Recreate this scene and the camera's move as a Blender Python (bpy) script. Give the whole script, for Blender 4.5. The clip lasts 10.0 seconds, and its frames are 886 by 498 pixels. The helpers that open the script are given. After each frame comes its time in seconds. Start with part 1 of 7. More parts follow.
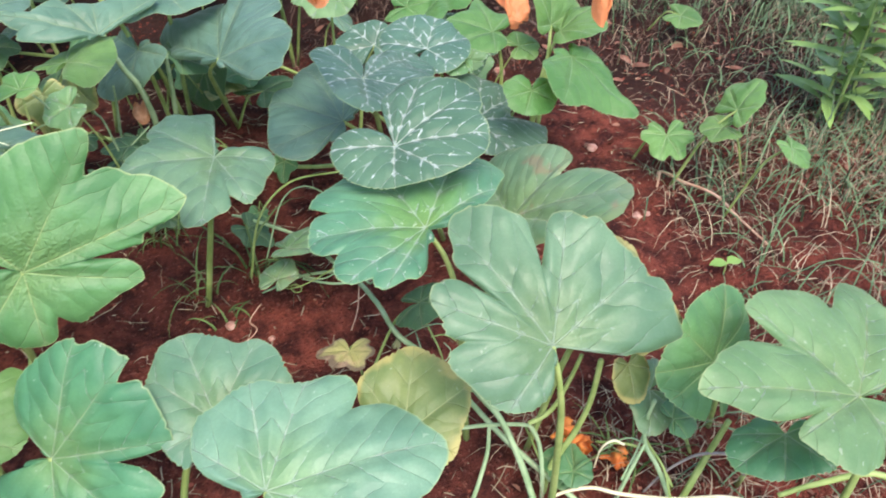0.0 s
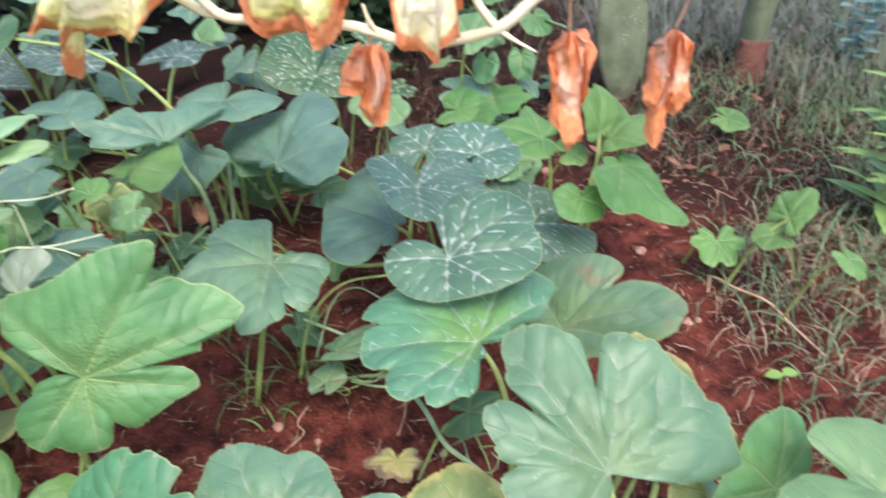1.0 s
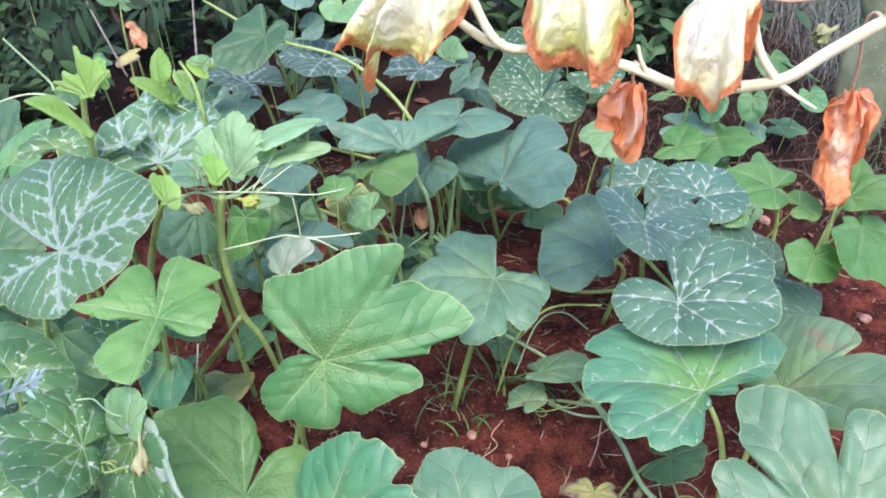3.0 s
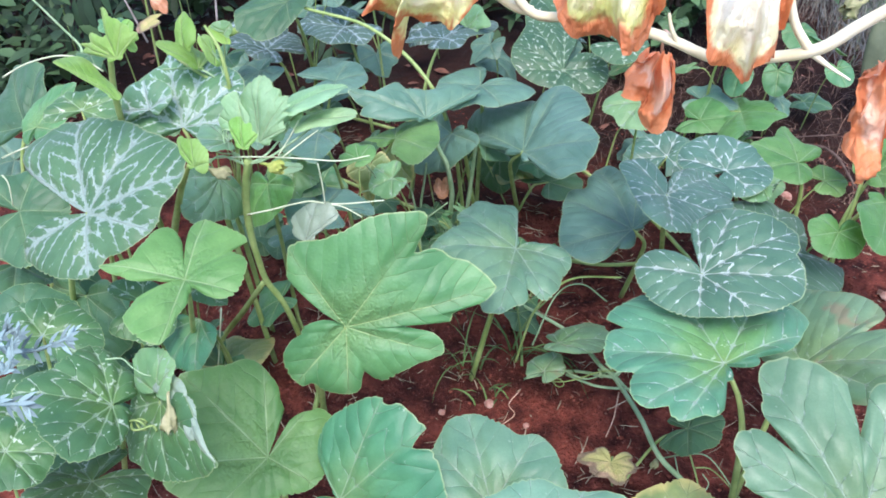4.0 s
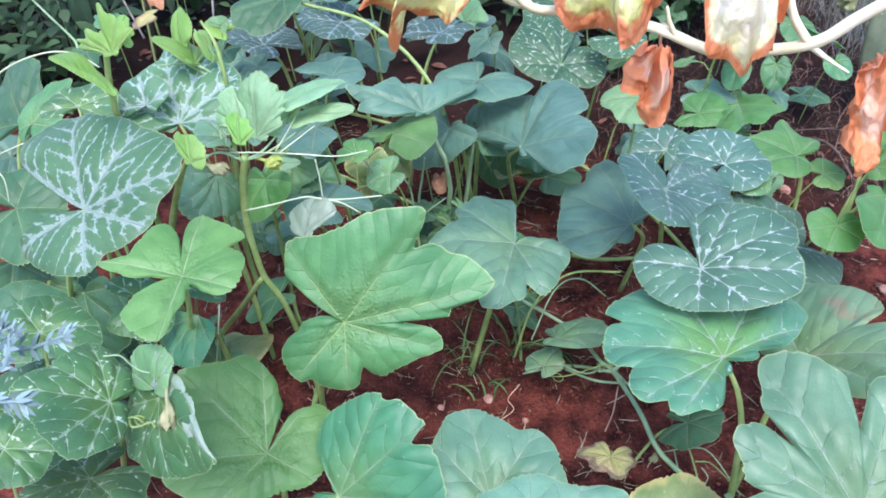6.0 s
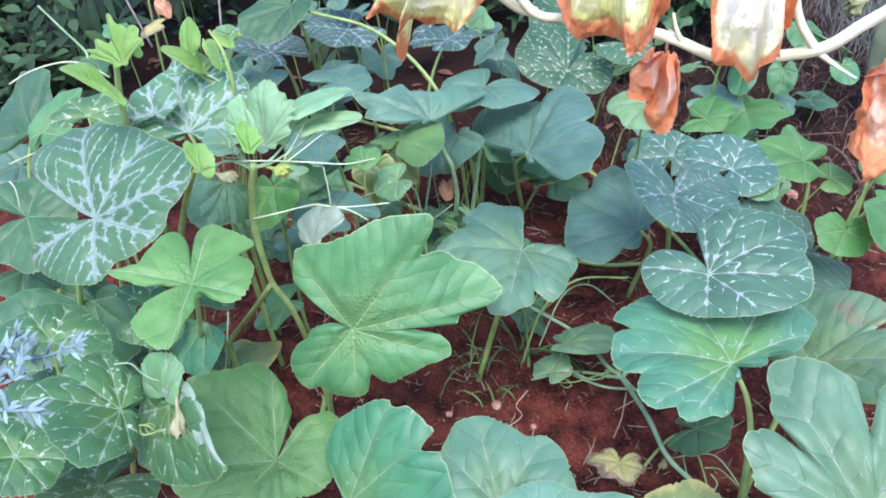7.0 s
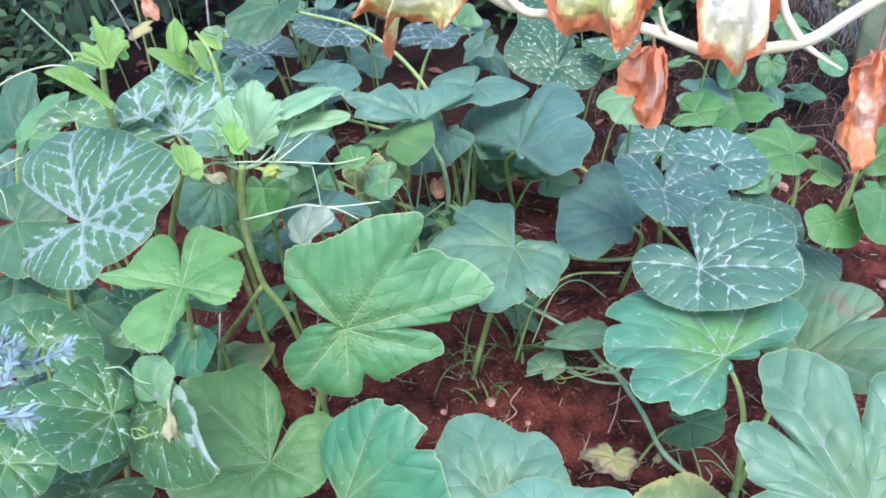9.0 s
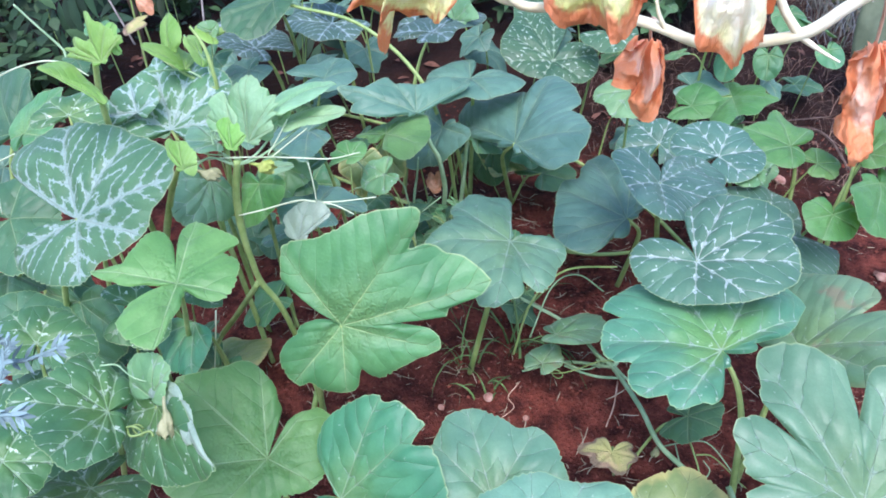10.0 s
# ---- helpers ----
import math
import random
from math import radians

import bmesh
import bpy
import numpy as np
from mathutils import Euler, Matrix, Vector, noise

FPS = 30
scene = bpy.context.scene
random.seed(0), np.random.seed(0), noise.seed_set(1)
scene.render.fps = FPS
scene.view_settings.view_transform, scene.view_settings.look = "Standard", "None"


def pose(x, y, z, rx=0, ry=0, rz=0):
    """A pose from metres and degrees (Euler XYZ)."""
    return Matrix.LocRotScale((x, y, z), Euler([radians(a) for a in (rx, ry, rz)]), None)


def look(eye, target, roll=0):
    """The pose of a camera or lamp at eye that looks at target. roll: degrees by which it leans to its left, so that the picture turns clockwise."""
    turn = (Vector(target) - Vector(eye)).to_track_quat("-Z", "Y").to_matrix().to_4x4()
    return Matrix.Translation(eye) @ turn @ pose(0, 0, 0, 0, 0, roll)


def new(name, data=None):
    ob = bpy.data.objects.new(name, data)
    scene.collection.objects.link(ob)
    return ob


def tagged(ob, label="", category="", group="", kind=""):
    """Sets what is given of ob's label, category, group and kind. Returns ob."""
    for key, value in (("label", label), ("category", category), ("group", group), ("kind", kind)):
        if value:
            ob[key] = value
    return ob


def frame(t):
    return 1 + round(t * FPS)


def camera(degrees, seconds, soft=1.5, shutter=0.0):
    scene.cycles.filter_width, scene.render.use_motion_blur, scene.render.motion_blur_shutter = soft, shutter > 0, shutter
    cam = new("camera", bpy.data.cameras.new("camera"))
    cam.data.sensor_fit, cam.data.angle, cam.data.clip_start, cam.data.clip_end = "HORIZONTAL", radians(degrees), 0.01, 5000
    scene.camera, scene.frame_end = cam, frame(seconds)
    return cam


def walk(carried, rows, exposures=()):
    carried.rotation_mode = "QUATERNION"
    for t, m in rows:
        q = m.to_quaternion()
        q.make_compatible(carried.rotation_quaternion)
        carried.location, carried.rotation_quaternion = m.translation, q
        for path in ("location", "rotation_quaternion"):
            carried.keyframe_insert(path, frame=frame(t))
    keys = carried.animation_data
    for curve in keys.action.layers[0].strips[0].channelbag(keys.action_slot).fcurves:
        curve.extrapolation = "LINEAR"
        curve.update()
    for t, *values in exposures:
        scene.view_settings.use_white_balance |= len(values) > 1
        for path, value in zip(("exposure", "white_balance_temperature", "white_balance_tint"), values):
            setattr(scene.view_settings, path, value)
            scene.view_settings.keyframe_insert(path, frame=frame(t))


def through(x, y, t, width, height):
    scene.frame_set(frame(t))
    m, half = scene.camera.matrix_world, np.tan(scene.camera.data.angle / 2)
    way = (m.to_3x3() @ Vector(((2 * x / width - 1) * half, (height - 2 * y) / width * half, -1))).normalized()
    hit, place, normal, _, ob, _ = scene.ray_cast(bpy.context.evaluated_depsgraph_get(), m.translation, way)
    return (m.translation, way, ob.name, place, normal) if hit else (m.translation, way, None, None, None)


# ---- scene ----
cam = camera(60.1, 10.0, soft=1.75, shutter=0.35)
METRES, EYE, TILT, LEAN, TURN = 0.25, 1.07, -40.0, 0.0, 0.0
ROWS = [
    (0.0, 0.0, 0.0, 0.0, -0.0, 0.0, 0.0),
    (0.5, 0.0551, 0.0265, 0.0546, -1.91, 2.41, 0.18),
    (1.0, -0.0665, -0.0459, 0.1926, 3.0, 5.94, -1.21),
    (1.5, -0.2989, -0.1301, 0.2562, 9.65, 7.77, -5.19),
    (2.0, -0.3987, -0.211, 0.2454, 12.54, 7.81, -7.29),
    (2.5, -0.4299, -0.2319, 0.2325, 13.68, 7.53, -8.28),
    (3.0, -0.4838, -0.241, 0.2045, 14.19, 5.89, -10.5),
    (4.5, -0.5455, -0.2649, 0.1531, 15.1, 3.52, -11.53),
    (5.0, -0.5435, -0.26, 0.1546, 14.89, 3.55, -11.29),
    (6.5, -0.5422, -0.2478, 0.1604, 15.07, 3.37, -11.18),
    (7.0, -0.5495, -0.2656, 0.1655, 15.44, 3.73, -11.03),
    (7.5, -0.5451, -0.265, 0.1701, 15.42, 3.85, -10.91),
    (8.0, -0.5409, -0.2607, 0.172, 15.37, 3.85, -10.53),
    (8.5, -0.5351, -0.2572, 0.1699, 15.15, 3.73, -10.35),
    (9.0, -0.5315, -0.2567, 0.1671, 15.06, 3.68, -10.03),
    (9.5, -0.5367, -0.2545, 0.1701, 15.15, 3.59, -10.25),
    (10.0, -0.5309, -0.2368, 0.1743, 14.9, 3.28, -9.76),
]
walk(cam, [(t, pose(0, 0, EYE, TILT, LEAN, TURN) @ pose(METRES * x, METRES * y, METRES * z, 90 + pitch, roll, yaw)) for t, x, y, z, yaw, pitch, roll in ROWS],
     [(0.0, 1.628, 7050.0, 20.3), (1.5, 1.628, 6900.0, 23.0), (3.0, 1.628, 6450.0, 23.4), (5.0, 1.628, 6070.0, 22.5), (10.0, 1.628, 5790.0, 22.9)])

# ---- light ----
world = bpy.data.worlds.new("sky")
scene.world = world
world.use_nodes = True
wn = world.node_tree.nodes
sky = wn.new("ShaderNodeTexSky")
sky.sky_type, sky.sun_disc = "NISHITA", False
sky.sun_elevation, sky.sun_rotation = radians(60), radians(163)
wn["Background"].inputs["Strength"].default_value = 0.15
world.node_tree.links.new(sky.outputs[0], wn["Background"].inputs["Color"])
sun = new("sun", bpy.data.lights.new("sun", "SUN"))
sun.data.energy, sun.data.angle, sun.data.color = 1.44, radians(30), (1.0, 0.95, 0.88)
sun.matrix_world = look((0.5, -0.5, 3.3), (0, 1.2, 0.2))


# ---- materials ----
def node_tree(name):
    m = bpy.data.materials.new(name)
    m.use_nodes = True
    return m, m.node_tree.nodes, m.node_tree.links, m.node_tree.nodes["Principled BSDF"]


class Nodes:
    """Short forms for building a node tree."""

    def __init__(self, nodes, links):
        self.n, self.l = nodes, links

    def put(self, sock, value):
        if isinstance(value, (int, float)):
            sock.default_value = value
        elif isinstance(value, tuple):
            sock.default_value = (*value, 1.0) if len(value) == 3 and sock.type == "RGBA" else value
        else:
            self.l.new(value, sock)

    def math(self, op, a, b=0.0, c=0.0, clamp=False):
        k = self.n.new("ShaderNodeMath")
        k.operation, k.use_clamp = op, clamp
        for sock, v in zip(k.inputs, (a, b, c)):
            self.put(sock, v)
        return k.outputs[0]

    def ramp(self, v, a, b, lo=0.0, hi=1.0):
        k = self.n.new("ShaderNodeMapRange")
        k.interpolation_type = "SMOOTHSTEP"
        for i, x in enumerate((v, a, b, lo, hi)):
            self.put(k.inputs[i], x)
        return k.outputs[0]

    def mix(self, f, a, b, kind="MIX"):
        k = self.n.new("ShaderNodeMix")
        k.data_type, k.blend_type = "RGBA", kind
        self.put(k.inputs[0], f), self.put(k.inputs[6], a), self.put(k.inputs[7], b)
        return k.outputs[2]

    def noise(self, vec, scale, detail=3.0, rough=0.55, out=0):
        k = self.n.new("ShaderNodeTexNoise")
        self.put(k.inputs["Vector"], vec)
        k.inputs["Scale"].default_value, k.inputs["Detail"].default_value, k.inputs["Roughness"].default_value = scale, detail, rough
        return k.outputs[out]

    def cells(self, vec, scale):
        k = self.n.new("ShaderNodeTexVoronoi")
        k.feature = "DISTANCE_TO_EDGE"
        self.put(k.inputs["Vector"], vec)
        k.inputs["Scale"].default_value = scale
        return k.outputs["Distance"]

    def uv(self, layer):
        k, s = self.n.new("ShaderNodeUVMap"), self.n.new("ShaderNodeSeparateXYZ")
        k.uv_map = layer
        self.l.new(k.outputs[0], s.inputs[0])
        return s.outputs[0], s.outputs[1]

    def object_coords(self):
        return self.n.new("ShaderNodeTexCoord").outputs["Object"]

    def world_coords(self):
        return self.n.new("ShaderNodeNewGeometry").outputs["Position"]

    def rand(self):
        return self.n.new("ShaderNodeObjectInfo").outputs["Random"]

    def island(self):
        return self.n.new("ShaderNodeNewGeometry").outputs["Random Per Island"]

    def bump(self, h, strength, dist):
        k = self.n.new("ShaderNodeBump")
        k.inputs["Strength"].default_value, k.inputs["Distance"].default_value = strength, dist
        self.l.new(h, k.inputs["Height"])
        return k.outputs[0]


def leaf_material(name, deep, bright, vein, fleck=0.0, width=0.0, beads=0.0, low=0.1, comb=0.034, bead=0.014, reach=0.05, fleck_colour=(0.36, 0.45, 0.40), rim=None, blotch=None, through=0.17, gap=1.0, rough=0.40, speckle=0.25, dot=0.70, halo=0.18, heart=0.0, pucker=0.15, furrow=1.0):
    """A leaf blade: palmate veins from the vein map with side veins off them, silver along both where width is given (beaded at the forks),
    a paler or burnt rim, quilted relief between the veins."""
    m, nodes, links, bsdf = node_tree(name)
    k = Nodes(nodes, links)
    s, d = k.uv("vein")
    rho, tone = k.uv("rim")
    obj = k.object_coords()
    grain = k.noise(obj, 11.0)
    fine = k.noise(obj, 55.0, 3.0)
    warp = k.noise(obj, 26.0, 2.0)
    bend = k.math("MULTIPLY", k.math("SUBTRACT", warp, 0.5), 0.006)
    dw = k.math("ABSOLUTE", k.math("ADD", d, k.math("MULTIPLY", bend, k.ramp(s, 0.02, 0.1))))
    taper = k.ramp(s, 0.0, 0.24, 0.0011, 0.0004)
    main = k.math("MULTIPLY", k.ramp(k.math("DIVIDE", dw, taper), 0.5, 1.5, 1.0, 0.0), k.ramp(s, 0.0, 0.012, 0.4, 1.0))
    # side veins leave a main vein at about 45 degrees and bow towards the tip
    bow = k.math("MULTIPLY", k.math("POWER", k.math("MULTIPLY", d, 9.0), 1.5), 0.03)
    phase = k.math("ADD", k.math("DIVIDE", k.math("SUBTRACT", k.math("SUBTRACT", s, k.math("MULTIPLY", d, 0.85)), bow), comb), k.math("MULTIPLY", k.noise(obj, 14.0, 2.0), 0.9))
    side = k.math("MULTIPLY", k.math("ABSOLUTE", k.math("SUBTRACT", k.math("FRACT", phase), 0.5)), comb * 0.75)
    near = k.ramp(k.math("DIVIDE", d, k.math("ADD", s, 0.006)), 0.10, 0.42, 1.0, 0.0)
    second = k.math("MULTIPLY", k.ramp(side, 0.0001, 0.0009, 1.0, 0.0), near)
    # cross veins between the side veins
    rung = k.math("ADD", k.math("ADD", k.math("DIVIDE", d, bead), k.math("MULTIPLY", k.math("FLOOR", phase), 0.37)), k.math("MULTIPLY", k.noise(obj, 40.0, 2.0), 2.2))
    beat = k.math("MULTIPLY", k.math("ABSOLUTE", k.math("SUBTRACT", k.math("FRACT", rung), 0.5)), 2.0)
    base = k.mix(k.ramp(grain, 0.35, 0.68), deep, bright)
    base = k.mix(k.math("MULTIPLY", k.math("ABSOLUTE", k.math("SUBTRACT", fine, 0.5)), 0.5), base, bright)
    net = k.ramp(k.cells(obj, 150.0), 0.02, 0.14, 1.0, 0.0)
    base = k.mix(k.math("MULTIPLY", k.ramp(dw, 0.0, 0.014, halo, 0.0), k.ramp(s, 0.0, 0.05, 0.25, 0.8)), base, vein)
    # yellow-green middle: pigment, and light shining through, painted into the base
    if heart > 0:
        base = k.mix(k.math("MULTIPLY", k.ramp(rho, 0.0, 0.75, heart, 0.0), k.math("MULTIPLY_ADD", warp, 1.2, 0.4)), base, (0.17, 0.29, 0.055))
    base = k.mix(k.math("MULTIPLY", second, 0.22), base, vein)
    base = k.mix(k.math("MULTIPLY", net, 0.10), base, k.mix(0.6, deep, (0.01, 0.03, 0.012)))
    base = k.mix(k.math("MULTIPLY", k.ramp(k.noise(obj, 38.0, 3.0, 0.6), 0.46, 0.62), 0.14), base, k.mix(0.4, deep, (0.02, 0.07, 0.03)))
    if width > 0:
        jag = k.math("MULTIPLY_ADD", k.noise(obj, 230.0, 4.0, 0.7), 4.4, -1.3)
        fork = k.ramp(side, 0.0, comb * 0.30, 1.0, 0.0)
        whole = k.math("ADD", low, k.math("MULTIPLY", fork, beads))
        stout = k.math("MULTIPLY", k.math("MULTIPLY", whole, k.math("MULTIPLY", k.ramp(s, 0.0, 0.03, 0.3, 1.0), k.ramp(s, 0.03, 0.16, width, width * 0.6))), jag)
        along = k.ramp(k.math("SUBTRACT", stout, dw), -0.0003, 0.0005)
        pulse = k.math("ADD", low * 0.55, k.math("MULTIPLY", k.math("MULTIPLY", k.ramp(beat, 0.45, 1.0), k.ramp(k.noise(obj, 34.0, 1.0), 0.36, 0.52, 1.0 - gap, 1.0)), beads))
        fade = k.ramp(k.math("ADD", d, k.math("MULTIPLY", k.noise(obj, 18.0, 1.0), 0.02)), 0.2 * reach, reach, 1.0, 0.25)
        slim = k.math("MULTIPLY", k.math("MULTIPLY", pulse, fade), k.math("MULTIPLY", jag, width * 0.66))
        branch = k.math("MULTIPLY", k.ramp(k.math("SUBTRACT", slim, side), -0.0003, 0.0005), k.ramp(k.math("DIVIDE", d, k.math("ADD", s, 0.004)), 0.6, 0.9, 1.0, 0.4))
        patch = k.math("MAXIMUM", along, branch)
        base = k.mix(k.math("MULTIPLY", patch, k.ramp(rho, 0.93, 0.99, fleck, fleck * 0.2)), base, fleck_colour)
    if speckle > 0:
        dots = k.ramp(k.noise(obj, 95.0, 2.0, 0.6), dot, dot + 0.025)
        base = k.mix(k.math("MULTIPLY", dots, speckle), base, (0.55, 0.66, 0.5))
    base = k.mix(k.math("MULTIPLY", main, k.ramp(rho, 0.5, 1.0, 0.62, 0.2)), base, vein)
    if blotch:
        spot = k.ramp(k.noise(obj, 14.0, 4.0, 0.6), 0.60, 0.70)
        base = k.mix(k.math("MULTIPLY", spot, 0.5), base, blotch)
    base = k.mix(k.ramp(rho, 0.984, 0.998, 0.0, 0.55), base, (0.36, 0.46, 0.20))
    if rim:
        edge = k.ramp(k.math("ADD", rho, k.math("MULTIPLY", k.math("SUBTRACT", warp, 0.5), 0.5)), 0.86, 1.02)
        base = k.mix(edge, base, rim)
    shade = k.math("MULTIPLY_ADD", k.rand(), 0.3, 0.85)
    hsv = nodes.new("ShaderNodeHueSaturation")
    k.put(hsv.inputs["Value"], shade), k.put(hsv.inputs["Color"], base)
    k.put(hsv.inputs["Hue"], k.math("MULTIPLY_ADD", tone, 0.03, 0.485))
    col = hsv.outputs[0]
    swell = k.math("SINE", k.math("MULTIPLY", side, 1.5708 / (comb * 0.375)))
    depth = min(1.0, comb / 0.03) ** 1.5
    relief = k.math("ADD", k.math("ADD", k.math("MULTIPLY", swell, 0.34 * furrow * depth), k.math("MULTIPLY", second, -0.30 * depth)), k.math("MULTIPLY", main, -0.6))
    quilt = k.math("MULTIPLY", k.ramp(k.cells(obj, 120.0), 0.0, 0.45), k.ramp(rho, 0.15, 0.7, pucker * 0.7, pucker * 0.12))
    relief = k.math("ADD", relief, k.math("ADD", k.math("ADD", k.math("MULTIPLY", k.noise(obj, 170.0, 3.0, 0.6), 0.13), k.math("MULTIPLY", k.noise(obj, 48.0, 2.0, 0.5), 0.36)), quilt))
    nrm = k.bump(relief, 0.75, 0.0042)
    links.new(col, bsdf.inputs["Base Color"])
    links.new(nrm, bsdf.inputs["Normal"])
    k.put(bsdf.inputs["Roughness"], k.math("MULTIPLY_ADD", fine, 0.2, rough))
    bsdf.inputs["Specular IOR Level"].default_value = 0.45
    bsdf.inputs["Sheen Weight"].default_value, bsdf.inputs["Sheen Roughness"].default_value = 0.04, 0.45
    thin, both = nodes.new("ShaderNodeBsdfTranslucent"), nodes.new("ShaderNodeMixShader")
    links.new(k.mix(0.45, col, (0.36, 0.55, 0.06)), thin.inputs["Color"])
    both.inputs[0].default_value = through
    links.new(bsdf.outputs[0], both.inputs[1]), links.new(thin.outputs[0], both.inputs[2])
    links.new(both.outputs[0], nodes["Material Output"].inputs["Surface"])
    return m


def plain_material(name, dark, light, scale=20.0, rough=0.7, bump=0.4, dist=0.004, per="object", spec=0.3):
    m, nodes, links, bsdf = node_tree(name)
    k = Nodes(nodes, links)
    obj = k.object_coords() if per != "world" else k.world_coords()
    f = k.noise(obj, scale, 4.0, 0.6)
    g = k.noise(obj, scale * 5.0, 3.0)
    col = k.mix(k.ramp(f, 0.32, 0.68), dark, light)
    col = k.mix(k.math("MULTIPLY", g, 0.35), col, dark)
    if per == "island":
        col = k.mix(k.math("MULTIPLY", k.island(), 0.75), col, k.mix(0.5, light, dark))
        hsv = nodes.new("ShaderNodeHueSaturation")
        k.put(hsv.inputs["Value"], k.math("MULTIPLY_ADD", k.island(), 0.9, 0.5)), k.put(hsv.inputs["Color"], col)
        col = hsv.outputs[0]
    links.new(col, bsdf.inputs["Base Color"])
    links.new(k.bump(k.math("ADD", f, g), bump, dist), bsdf.inputs["Normal"])
    k.put(bsdf.inputs["Roughness"], k.math("MULTIPLY_ADD", g, 0.2, rough - 0.1))
    bsdf.inputs["Specular IOR Level"].default_value = spec
    return m


def soil_material():
    m, nodes, links, bsdf = node_tree("red_soil")
    k = Nodes(nodes, links)
    p = k.world_coords()
    big, mid, fine = k.noise(p, 2.2, 4.0), k.noise(p, 18.0, 5.0, 0.65), k.noise(p, 130.0, 4.0, 0.7)
    col = k.mix(k.ramp(mid, 0.3, 0.7), (0.042, 0.012, 0.010), (0.32, 0.082, 0.052))
    col = k.mix(k.ramp(big, 0.42, 0.66), col, k.mix(0.60, col, (0.055, 0.018, 0.014)))
    col = k.mix(k.ramp(fine, 0.30, 0.46, 0.6, 0.0), col, (0.035, 0.010, 0.008))
    col = k.mix(k.ramp(fine, 0.58, 0.70, 0.0, 0.7), col, (0.40, 0.17, 0.12))
    # towards the back the soil is painted near-black: dark litter and shade together
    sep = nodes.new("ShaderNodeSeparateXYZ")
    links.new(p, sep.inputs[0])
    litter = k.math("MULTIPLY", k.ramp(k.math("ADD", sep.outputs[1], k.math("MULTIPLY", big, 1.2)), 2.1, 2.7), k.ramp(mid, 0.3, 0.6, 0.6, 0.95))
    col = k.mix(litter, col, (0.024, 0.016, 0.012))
    links.new(col, bsdf.inputs["Base Color"])
    links.new(k.bump(k.math("ADD", k.math("MULTIPLY", mid, 1.5), fine), 1.0, 0.02), bsdf.inputs["Normal"])
    bsdf.inputs["Roughness"].default_value, bsdf.inputs["Specular IOR Level"].default_value = 0.92, 0.15
    return m


def wilted_material(name, centre, middle, edge, start, through=0.25):
    """A dying leaf: pale yellow in the middle, burnt orange-brown towards the rim."""
    m, nodes, links, bsdf = node_tree(name)
    k = Nodes(nodes, links)
    obj = k.object_coords()
    rho, tone = k.uv("rim")
    warp = k.noise(obj, 30.0, 4.0, 0.6)
    stretch = nodes.new("ShaderNodeMapping")
    stretch.inputs["Scale"].default_value = (1.0, 1.0, 0.35)
    links.new(obj, stretch.inputs["Vector"])
    fine = k.noise(stretch.outputs[0], 170.0, 4.0, 0.65)
    crease = k.ramp(k.cells(stretch.outputs[0], 75.0), 0.0, 0.12)
    f = k.math("ADD", k.math("ADD", rho, k.math("MULTIPLY", k.math("SUBTRACT", k.noise(obj, 11.0, 2.0), 0.5), 0.75)), k.math("MULTIPLY", k.math("SUBTRACT", warp, 0.5), 0.5))
    col = k.mix(k.ramp(f, start - 0.3, start), centre, middle)
    col = k.mix(k.ramp(f, start - 0.02, start + 0.13), col, edge)
    # pale peach patches by noise, painted as highlights on the crumpled blade
    col = k.mix(k.math("MULTIPLY", k.ramp(k.noise(obj, 48.0, 3.0, 0.6), 0.5, 0.7), 0.55), col, k.mix(0.5, col, (0.85, 0.55, 0.36)))
    col = k.mix(k.math("MULTIPLY", k.ramp(fine, 0.52, 0.78), k.ramp(f, start - 0.3, start, 0.04, 0.3)), col, k.mix(0.35, edge, (0.12, 0.04, 0.02)))
    links.new(col, bsdf.inputs["Base Color"])
    links.new(k.bump(k.math("ADD", k.math("ADD", warp, k.math("MULTIPLY", crease, 0.10)), k.math("MULTIPLY", fine, 0.5)), 0.8, 0.008), bsdf.inputs["Normal"])
    bsdf.inputs["Roughness"].default_value = 0.55
    thin, both = nodes.new("ShaderNodeBsdfTranslucent"), nodes.new("ShaderNodeMixShader")
    links.new(col, thin.inputs["Color"])
    both.inputs[0].default_value = through
    links.new(bsdf.outputs[0], both.inputs[1]), links.new(thin.outputs[0], both.inputs[2])
    links.new(both.outputs[0], nodes["Material Output"].inputs["Surface"])
    return m


